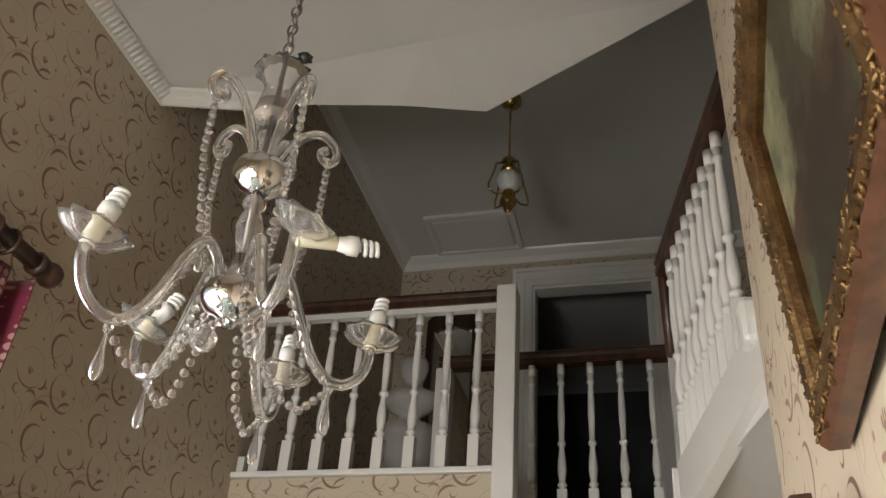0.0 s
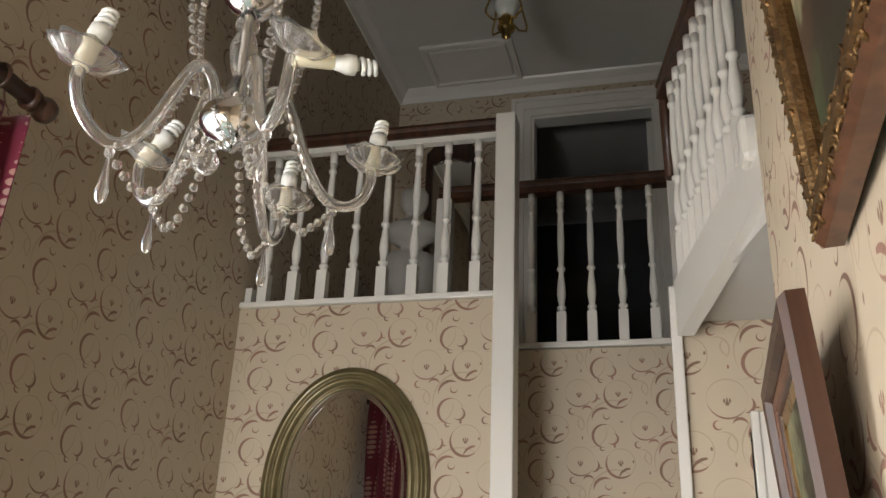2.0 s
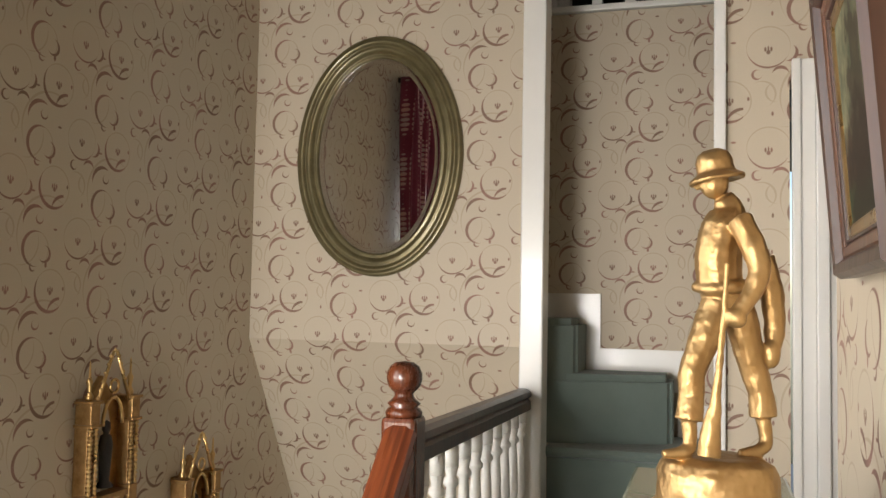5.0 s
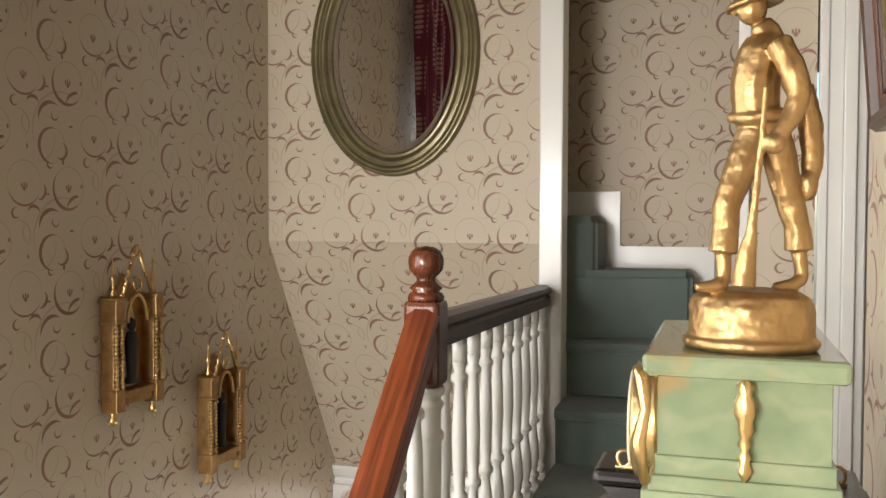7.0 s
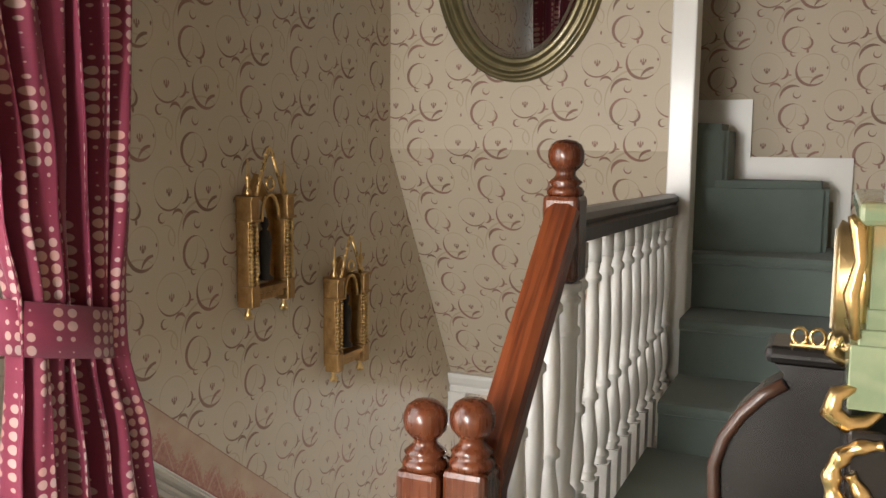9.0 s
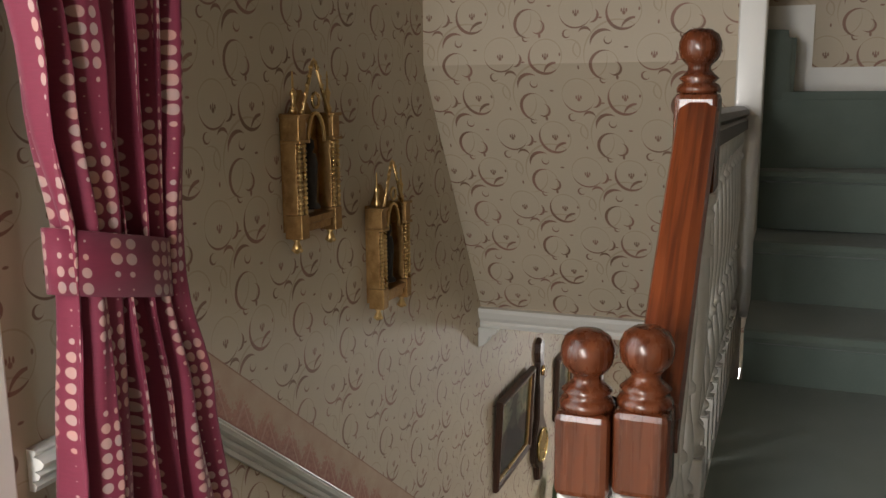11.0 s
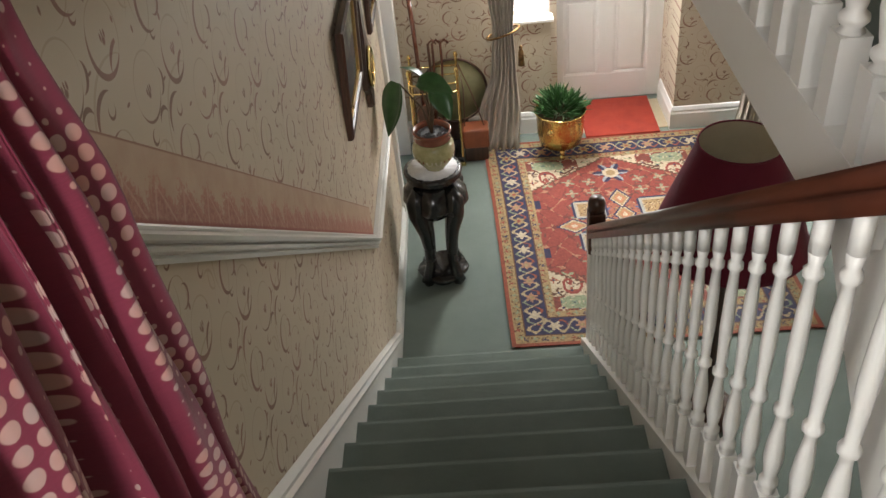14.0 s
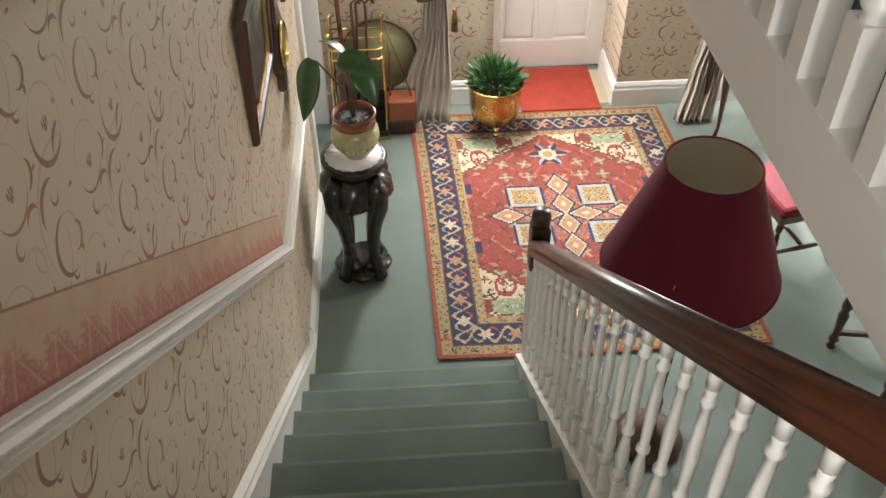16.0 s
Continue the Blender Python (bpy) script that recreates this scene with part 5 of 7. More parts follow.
def figure():
    bm = B()

    def limb(pts, rad):
        """Spline-smoothed taper, with slight cloth folds on the thick parts."""
        pts, n = [Vector(p) for p in pts], len(pts)
        fine, fr = [], []
        for k in range((n - 1) * 6 + 1):
            i, f = min(k // 6, n - 2), (k - 6 * min(k // 6, n - 2)) / 6
            p0, p1, p2, p3 = pts[max(i - 1, 0)], pts[i], pts[i + 1], pts[min(i + 2, n - 1)]
            fine.append(0.5 * (2 * p1 + (p2 - p0) * f + (2 * p0 - 5 * p1 + 4 * p2 - p3) * f * f + (3 * p1 - p0 - 3 * p2 + p3) * f ** 3))
            r = rad[i] + (rad[i + 1] - rad[i]) * f
            fr.append(0.88 * r)
        tube(bm, fine, 0.01, 14, radii=fr)

    def ball(p, r, sx=1, sy=1, sz=1):
        lathe(bm, [(r * math.sin(math.pi * k / 8), -r * math.cos(math.pi * k / 8)) for k in range(9)], 12, p, Matrix.Diagonal((sx, sy, sz, 1)))

    # rocky base
    lathe(bm, [(0.063, 0.0), (0.066, 0.004), (0.066, 0.009), (0.061, 0.013), (0.060, 0.028), (0.059, 0.042), (0.055, 0.052), (0.046, 0.058), (0.0, 0.061)], 48, (-0.095, 0.99, 1.7225), Matrix.Diagonal((1.0, 0.82, 1, 1)), wob=lambda a, k: 1 + (0.035 * math.sin(3 * a + 0.6 * k) + 0.02 * math.sin(8 * a + 1.5 * k) if k > 3 else 0))
    z0 = 1.785
    # forward leg, bent
    limb([(-0.092, 0.985, 1.945), (-0.105, 0.975, 1.905), (-0.119, 0.968, 1.868), (-0.120, 0.968, 1.842), (-0.1225, 0.966, 1.818)], [0.020, 0.0185, 0.0155, 0.0145, 0.0165])
    limb([(-0.1225, 0.966, 1.818), (-0.121, 0.966, 1.795), (-0.127, 0.962, 1.787), (-0.148, 0.955, 1.784)], [0.009, 0.008, 0.008, 0.0045])
    # rear leg
    limb([(-0.078, 0.995, 1.945), (-0.068, 1.0, 1.905), (-0.060, 1.004, 1.872), (-0.052, 1.006, 1.845), (-0.050, 1.006, 1.820)], [0.020, 0.0185, 0.016, 0.0145, 0.0165])
    limb([(-0.050, 1.006, 1.820), (-0.047, 1.006, 1.796), (-0.054, 1.0, 1.787), (-0.074, 0.992, 1.784)], [0.009, 0.008, 0.008, 0.005])
    # trunk with open waistcoat
    limb([(-0.086, 0.99, 1.935), (-0.092, 0.985, 1.955), (-0.094, 0.983, 1.985), (-0.088, 0.985, 2.012), (-0.084, 0.988, 2.032), (-0.090, 0.985, 2.045)], [0.024, 0.026, 0.027, 0.027, 0.0185, 0.011])
    limb([(-0.118, 0.985, 1.952), (-0.100, 0.968, 1.950), (-0.075, 0.968, 1.953), (-0.060, 0.985, 1.956)], [0.006, 0.008, 0.008, 0.006])
    # head and brimmed hat
    ball((-0.098, 0.984, 2.060), 0.0155, 0.95, 0.85, 1.15)
    limb([(-0.112, 0.982, 2.058), (-0.117, 0.982, 2.053)], [0.004, 0.003])
    lathe(bm, [(0.0, 0.0), (0.0275, -0.007), (0.0290, -0.0035), (0.0195, 0.003), (0.0185, 0.015), (0.0155, 0.023), (0.009, 0.027), (0.0, 0.0275)], 24, (-0.096, 0.984, 2.067), Matrix.Rotation(radians(-10), 4, "Y"))
    # near arm on the gun, far arm behind
    limb([(-0.074, 0.958, 2.020), (-0.062, 0.950, 1.992), (-0.056, 0.946, 1.968), (-0.064, 0.942, 1.945), (-0.075, 0.938, 1.928)], [0.014, 0.0145, 0.012, 0.0105, 0.0095])
    ball((-0.078, 0.936, 1.922), 0.0105)
    limb([(-0.070, 1.016, 2.018), (-0.055, 1.02, 1.985), (-0.045, 1.02, 1.955)], [0.013, 0.012, 0.010])
    # gun
    limb([(-0.086, 0.932, 1.975), (-0.089, 0.934, 1.925), (-0.094, 0.936, 1.868)], [0.0030, 0.0036, 0.0042])
    limb([(-0.094, 0.936, 1.868), (-0.097, 0.938, 1.838), (-0.101, 0.940, 1.812), (-0.103, 0.940, 1.787)], [0.0045, 0.006, 0.011, 0.0135])
    # coat over the far arm
    limb([(-0.048, 1.014, 1.985), (-0.040, 1.016, 1.945), (-0.038, 1.014, 1.905), (-0.044, 1.01, 1.875)], [0.012, 0.014, 0.012, 0.006])
    ball((-0.042, 1.008, 1.885), 0.012, 0.8, 0.8, 1.3)
    return bm


fig = part("gold_statue", figure(), gold_figure, None, smooth=True)
tagged(fig, "gold-painted metal statue of a hunter standing on the onyx clock", "statue")
fig.scale = (0.965, 0.965, 0.965)
fig.location = (-0.095 * 0.035, 0.975 * 0.035, 1.724 * 0.035)
md = fig.modifiers.new("fuse", "REMESH")
md.mode, md.voxel_size, md.use_smooth_shade = "VOXEL", 0.0014, True
md = fig.modifiers.new("soften", "SMOOTH")
md.factor, md.iterations = 0.5, 5
for scale, strength in ((0.014, 0.0020), (0.006, 0.0006)):
    folds = bpy.data.textures.new("cloth_folds", "CLOUDS")
    folds.noise_scale, folds.noise_depth = scale, 1
    md = fig.modifiers.new("folds", "DISPLACE")
    md.texture, md.strength, md.mid_level = folds, strength, 0.5

# ---- crystal chandelier over the landing ----
ch = thing("chandelier", "clear crystal chandelier with scroll arms, bead chains and spiral bulbs", "chandelier", at=(-0.81, 1.2, 0))
bm = B()
zc = 3.40
k = 0
while zc < 4.40:
    ring = [(0.011 * math.cos(a), 0.0, zc + 0.018 * math.sin(a)) if k % 2 else (0.0, 0.011 * math.cos(a), zc + 0.018 * math.sin(a)) for a in (2 * math.pi * j / 12 for j in range(12))]
    tube(bm, ring, 0.0026, 5, closed=True)
    zc += 0.029
    k += 1
part("chain", bm, steel, ch, "steel link chain")
bm = B()
lathe(bm, [(0.0, 4.40), (0.05, 4.405), (0.055, 4.43), (0.03, 4.455)], 18)
part("ceiling_rose", bm, white_paint, ch)
bm = B()
tube(bm, [(0.004, 0.008, 3.40), (-0.012, 0.016, 3.50), (0.0, 0.014, 3.6)], 0.0035, 6)
tube(bm, [(0.004, 0.008, 3.40), (0.03, -0.01, 3.385), (0.05, -0.02, 3.375)], 0.0035, 6)
part("flex", bm, white_paint, ch, "thin white electric flex")
bm = B()
lathe(bm, [(0.0, -0.012), (0.012, -0.006), (0.015, 0.004), (0.0, 0.012)], 8, (0.055, -0.022, 3.37))
for k in range(6):
    a = k * math.pi / 3
    lathe(bm, [(0.0, -0.006), (0.006, 0.0), (0.0, 0.006)], 5, (0.055 + 0.013 * math.cos(a), -0.022 + 0.013 * math.sin(a), 3.37))
part("connector", bm, black_plastic, ch, "black connector block")
bm = B()
lathe(bm, [(0.006, 2.76), (0.006, 3.40)], 8)
part("rod", bm, steel, ch, "inner metal rod")
bm = B()
lathe(bm, [(0.012, 3.200), (0.034, 3.210), (0.042, 3.235), (0.036, 3.27), (0.030, 3.305), (0.040, 3.340), (0.058, 3.358), (0.054, 3.360), (0.036, 3.345), (0.026, 3.305), (0.032, 3.27), (0.036, 3.235)], 24, wob=lambda a, k: 1 + (0.09 * math.cos(10 * a) if 4 < k < 8 else 0))
part("crown", bm, crystal, ch, "fluted crystal crown")
bm = B()
lathe(bm, [(0.012, 2.90), (0.020, 2.93), (0.026, 2.965), (0.020, 2.99), (0.012, 3.0), (0.022, 3.012), (0.022, 3.024), (0.014, 3.034)], 16)
part("stem", bm, crystal, ch, "turned crystal stem")
bm = B()
lathe(bm, [(0.02, 3.115), (0.014, 3.14), (0.018, 3.17), (0.026, 3.192), (0.012, 3.20)], 16)
part("stem", bm, crystal, ch, "turned crystal stem")
bm = B()
lathe(bm, [(0.016, 3.035), (0.030, 3.045), (0.048, 3.062), (0.055, 3.085), (0.050, 3.105), (0.034, 3.115), (0.02, 3.118)], 28)
part("silver_ball", bm, silvered, ch, "silvered glass ball")
bm = B()
lathe(bm, [(0.0, 2.755), (0.010, 2.757), (0.014, 2.766), (0.040, 2.775), (0.056, 2.797), (0.058, 2.815), (0.048, 2.840), (0.026, 2.862), (0.016, 2.90)], 28)
part("silver_hub", bm, silvered, ch, "silvered glass hub")


def droplet(bm, p, L, r):
    x, y, z = p
    lathe(bm, [(0.0, 0.0), (0.003, -0.012), (r * 0.45, -0.35 * L), (r, -0.76 * L), (r * 0.7, -0.93 * L), (0.0, -L)], 8, (x, y, z))


def beads(name, pts, r=0.0085, step=0.019):
    pts = [Vector(p) for p in pts]
    seg = [(b - a).length for a, b in zip(pts, pts[1:])]
    n = max(2, int(sum(seg) / step))
    bm = B()
    for k in range(n + 1):
        d = sum(seg) * k / n
        for a, b, L in zip(pts, pts[1:], seg):
            if d <= L + 1e-9:
                p = a + (b - a) * (d / L)
                break
            d -= L
        lathe(bm, [(0.0, -r), (r * 0.8, -r * 0.6), (r, 0), (r * 0.8, r * 0.6), (0.0, r)], 7, p)
    part(name, bm, crystal, ch, "string of cut crystal beads")


def spiral_bulb(bm, tr):
    lathe(bm, [(0.0, 0.0), (0.012, 0.0), (0.014, 0.012), (0.017, 0.018), (0.017, 0.034), (0.008, 0.038)], 14, (0, 0, 0), tr)
    pts = []
    for k in range(50):
        a = k / 49
        pts.append(tr @ Vector((0.0125 * (1 - 0.25 * a) * math.cos(a * 6 * math.pi), 0.0125 * (1 - 0.25 * a) * math.sin(a * 6 * math.pi), 0.040 + 0.030 * a)))
    tube(bm, pts, 0.0042, 6)


ARMS = [(246, 0.285, -0.03, 14, 0), (161, 0.24, 0.0, 30, 0), (96, 0.30, -0.01, 4, 0), (51, 0.285, 0.02, 8, 0), (322, 0.20, 0.05, 86, 0)]
for ang, R, dz, tilt, tdir in ARMS:
    ca, sa = math.cos(radians(ang)), math.sin(radians(ang))

    def P(r, z):
        return Vector((r * ca, r * sa, z + dz * min(1, r / 0.2)))
    bm = B()
    key = [(0.045, 2.82), (0.055, 2.875), (0.085, 2.905), (0.115, 2.89), (0.145, 2.83), (0.185, 2.745), (0.235, 2.700), (0.285, 2.705), (0.322, 2.735), (0.337, 2.775), (0.335, 2.795)]
    pts = []
    for (r0, z0), (r1, z1) in zip(key, key[1:]):
        for q in range(4):
            pts.append(P((r0 + (r1 - r0) * q / 4) * R / 0.335, z0 + (z1 - z0) * q / 4))
    pts.append(P(R, 2.795))
    for _ in range(3):
        pts = [pts[0]] + [(a + 2 * b + c) / 4 for a, b, c in zip(pts, pts[1:], pts[2:])] + [pts[-1]]
    tube(bm, pts, 0.0105, 12)
    arm = part("arm", bm, crystal, ch, "clear twisted glass arm")
    tip, sl_ = P(R, 2.795), 0.07 if tilt > 60 else 0.045
    lean = Matrix.Translation(tip) @ Matrix.Rotation(radians(121), 4, "Z") @ Matrix.Rotation(radians(tilt), 4, "X")
    bm = B()
    lathe(bm, [(0.010, 0.0), (0.018, 0.004), (0.036, 0.010), (0.050, 0.022), (0.056, 0.034), (0.053, 0.035), (0.046, 0.025), (0.034, 0.014), (0.014, 0.008)], 32, (0, 0, 0), Matrix.Translation(tip) @ Matrix.Rotation(radians(min(tilt, 30)), 4, "Y"), wob=lambda a, k: 1 + (0.12 * math.cos(8 * a) if 1 < k < 8 else 0))
    part("drip_pan", bm, crystal, arm, "petalled crystal drip pan")
    bm = B()
    lathe(bm, [(0.009, 0.004), (0.014, 0.012), (0.0135, 0.03), (0.0125, sl_ - 0.003), (0.010, sl_)], 14, (0, 0, 0), lean)
    part("candle_sleeve", bm, candle, arm, "yellowed card candle sleeve")
    bm = B()
    spiral_bulb(bm, lean @ Matrix.Translation((0, 0, sl_)))
    part("spiral_bulb", bm, cfl_white, arm, "white spiral bulb")
    bm = B()
    droplet(bm, P(R * 0.74, 2.685), 0.085, 0.0105)
    lathe(bm, [(0.0, -0.006), (0.007, 0.0), (0.0, 0.006)], 7, P(R * 0.74, 2.69))
    part("drop", bm, crystal, arm, "cut crystal pear drop")
    bm = B()
    droplet(bm, P(R * 0.30, 2.885), 0.05, 0.009)
    part("drop", bm, crystal, arm, "cut crystal pear drop")
    beads("bead_chain", [P(R * 0.30, 2.89), P(R * 0.5, 2.75), P(R * 0.74, 2.69)])
    beads("bead_chain", [P(0.05, 2.76), P(0.10, 2.655), P(R * 0.55, 2.635), P(R * 0.74, 2.685)])
for q in range(5):
    ang = ARMS[q][0]
    ca, sa = math.cos(radians(ang)), math.sin(radians(ang))
    bm = B()
    pts = [(0.022, 3.11), (0.045, 3.18), (0.078, 3.232), (0.112, 3.255), (0.143, 3.243), (0.155, 3.214), (0.143, 3.190), (0.120, 3.190), (0.114, 3.208), (0.128, 3.219)]
    pts = [Vector((r * ca, r * sa, z)) for r, z in pts]
    fine = []
    for a, b in zip(pts, pts[1:]):
        fine += [a + (b - a) * t / 4 for t in range(4)]
    fine.append(pts[-1])
    for _ in range(3):
        fine = [fine[0]] + [(a + 2 * b + c) / 4 for a, b, c in zip(fine, fine[1:], fine[2:])] + [fine[-1]]
    tube(bm, fine, 0.0095, 10)
    part("scroll", bm, crystal, ch, "clear glass upper scroll")
    a2 = radians(ARMS[q][0])
    beads("bead_chain", [(0.135 * ca, 0.135 * sa, 3.183), (0.62 * 0.15 * ca + 0.4 * 0.1 * math.cos(a2), 0.62 * 0.15 * sa + 0.4 * 0.1 * math.sin(a2), 3.06), (0.1 * math.cos(a2), 0.1 * math.sin(a2), 2.905)])
bm = B()
lathe(bm, [(0.022 * math.sin(math.pi * k / 8), -0.022 * math.cos(math.pi * k / 8)) for k in range(9)], 14, (0.02, -0.10, 2.68))
part("crystal_ball", bm, crystal, ch, "faceted crystal ball")
beads("bead_chain", [(0.02, -0.03, 2.76), (0.02, -0.10, 2.70)])

# ================= hall =================
# far window with a coloured border, glowing with daylight, and the front door in its recess
w2 = tagged(new("window_2"), "narrow white hall window with a strip of coloured glass", kind="structure")
for nm, b in (("window_frame", (-1.12, -1.085, Y_HALL + 0.09, Y_HALL + 0.14, -1.21, 0.25)), ("window_frame", (-0.815, -0.78, Y_HALL + 0.09, Y_HALL + 0.14, -1.21, 0.25)), ("window_frame", (-1.085, -0.815, Y_HALL + 0.09, Y_HALL + 0.14, -1.21, -1.17)), ("window_frame", (-1.085, -0.815, Y_HALL + 0.09, Y_HALL + 0.14, 0.21, 0.25)),
              ("window_sill", (-1.14, -0.76, Y_HALL - 0.03, Y_HALL + 0.09, -1.235, -1.212))):
    part(nm, boxes(b, bevel=0.003), white_paint, w2)
glow = Nodes("overcast_outside")
glow.bsdf.inputs["Emission Color"].default_value = (0.95, 0.98, 1.0, 1)
glow.bsdf.inputs["Emission Strength"].default_value = 2.5
struct("backdrop", boxes((-1.6, -0.80, 7.58, 7.60, -2.0, 0.55)), glow.done((0.8, 0.8, 0.8), 1.0), "bright white overcast daylight outside the window")
stain = {"blue": (0.02, 0.35, 0.55), "green": (0.02, 0.35, 0.25), "red": (0.65, 0.06, 0.05), "amber": (0.75, 0.45, 0.04)}
glasses = {k: glass("stained_glass_" + k, v) for k, v in stain.items()}
for k, (cn, b) in enumerate((("blue", (-0.93, -0.91, -0.62, -0.38)), ("red", (-1.08, -1.06, -0.60, -0.42)), ("green", (-1.08, -1.06, -0.74, -0.62)), ("amber", (-1.0, -0.95, -1.06, -1.0)))):
    ob = part("coloured_pane", boxes((b[0], b[1], Y_HALL + 0.108, Y_HALL + 0.112, b[2], b[3])), glasses[cn], w2, cn + " stained glass piece")
ob = part("pane", boxes((-1.085, -0.815, Y_HALL + 0.114, Y_HALL + 0.118, -1.17, 0.21)), pane_glass, w2)
ob.visible_shadow = False

fd = tagged(new("door_2"), "white panelled front door with brass furniture", kind="structure")
DXA, DXB, YD = -0.755, 0.165, 7.70
part("door_leaf", boxes((DXA, DXB, YD + 0.012, YD + 0.05, HALL + 0.01, -0.05)), white_paint, fd)
for nm, b in (("stile", (DXA, DXA + 0.12, HALL + 0.01, -0.05)), ("stile", (DXB - 0.12, DXB, HALL + 0.01, -0.05)), ("muntin", (-0.355, -0.235, HALL + 0.24, -0.17)), ("bottom_rail", (DXA + 0.12, DXB - 0.12, HALL + 0.01, HALL + 0.24)), ("lock_rail", (DXA + 0.12, -0.355, -1.28, -1.08)), ("lock_rail", (-0.235, DXB - 0.12, -1.28, -1.08)), ("top_rail", (DXA + 0.12, DXB - 0.12, -0.17, -0.05))):
    part(nm, boxes((b[0], b[1], YD, YD + 0.012, b[2], b[3]), bevel=0.003), white_paint, fd)
for x0, x1 in ((DXA + 0.12, -0.355), (-0.235, DXB - 0.12)):
    for z0, z1 in ((HALL + 0.24, -1.28), (-1.08, -0.17)):
        bm = B()
        box(bm, x0 + 0.035, x1 - 0.035, YD + 0.002, YD + 0.013, z0 + 0.035, z1 - 0.035, bevel=0.006)
        sweep(bm, [(x0, YD + 0.011, z0), (x1, YD + 0.011, z0), (x1, YD + 0.011, z1), (x0, YD + 0.011, z1)], [(0, 0), (0.0, 0.008), (-0.012, 0.006), (-0.016, 0.0)], closed=True, up=(0, -1, 0))
        part("panel", bm, white_paint, fd)
bm = B()
lathe(bm, [(0.026, 0.0), (0.026, 0.006), (0.010, 0.010), (0.010, 0.034), (0.022, 0.042), (0.026, 0.056), (0.016, 0.066), (0.0, 0.068)], 16, (0.09, YD, -1.18), Matrix.Rotation(radians(90), 4, "X"))
part("door_knob", bm, brass, fd, "polished brass knob")
part("door_frame", boxes((-0.78, DXA, YD - 0.06, YD + 0.06, HALL, -0.02), (DXB, 0.19, YD - 0.06, YD + 0.06, HALL, -0.02), (DXA, DXB, YD - 0.06, YD + 0.06, -0.048, -0.02), bevel=0.003), white_paint, fd)
struct("wall_behind_door", boxes((-0.9, 0.4, 7.76, 7.85, HALL, 0.2)), paper_y)
# skirtings of the hall
SK = [(0.0, 0.0), (0.022, 0.0), (0.022, 0.13), (0.014, 0.145), (0.018, 0.16), (0.008, 0.185), (0.0, 0.19)]


def skirting(path):
    bm = B()
    sweep(bm, path, SK)
    struct("baseboard", bm, white_paint)


skirting([(-1.94, Y_HALL - 0.002, HALL), (-0.78, Y_HALL - 0.002, HALL)])
skirting([(0.158, 7.63, HALL), (0.158, Y_HALL - 0.102, HALL), (2.9, Y_HALL - 0.102, HALL)])
skirting([(XL + 0.002, 4.885, HALL), (XL + 0.002, 6.06, HALL)])
struct("recess_floor", boxes((-0.72, 0.158, 7.16, 7.63, HALL + 0.001, HALL + 0.006)), tile_cream, "cream tiled strip before the front door")

# cream door in the left-hand wall of the hall
ld = tagged(new("door_3"), "cream painted inner door in a white frame", kind="structure")
part("door_leaf", boxes((XL - 0.12, XL - 0.08, 6.25, 6.95, HALL, -0.14)), white_paint, ld)
part("architrave", boxes((XL - 0.10, XL + 0.025, 6.06, 6.16, HALL, 0.0), (XL - 0.10, XL + 0.025, 7.04, 7.13, HALL, 0.0), (XL - 0.10, XL + 0.025, 6.16, 7.04, -0.11, 0.0), bevel=0.005), white_paint, ld)
part("door_panel", boxes((XL - 0.08, XL - 0.072, 6.35, 6.85, HALL + 0.25, -1.25), (XL - 0.08, XL - 0.072, 6.35, 6.85, -1.05, -0.28), bevel=0.003), white_paint, ld)

# ---- rug: woven knot by knot ----
RX0, RX1, RY0, RY1 = -1.35, 0.47, 4.76, 7.08
RED, NAVY, GOLD, CREAM, RUST, GREEN, BLUE, BROWN = (0.275, 0.052, 0.036), (0.030, 0.028, 0.075), (0.36, 0.25, 0.115), (0.56, 0.46, 0.32), (0.30, 0.075, 0.04), (0.27, 0.31, 0.19), (0.085, 0.12, 0.24), (0.12, 0.055, 0.03)


def motif(a, b, cell, seed):
    """A small blossom with leaves, repeated on a grid: 0 none, 1 petal, 2 heart, 3 leaf."""
    i, j = math.floor(a / cell), math.floor(b / cell)
    h = random.Random(i * 7919 + j * 104729 + seed).random()
    u, v = a / cell - i - 0.5 + 0.25 * (h - 0.5), b / cell - j - 0.5 + 0.25 * (0.5 - h)
    r, th = math.hypot(u, v), math.atan2(v, u)
    pet = 0.20 + 0.13 * math.cos(4 * th + 6.3 * h)
    if r < 0.09:
        return 2, h
    if r < pet:
        return 1, h
    if abs(r - 0.40) < 0.05 and math.sin(3 * th + 9 * h) > 0.35:
        return 3, h
    return 0, h


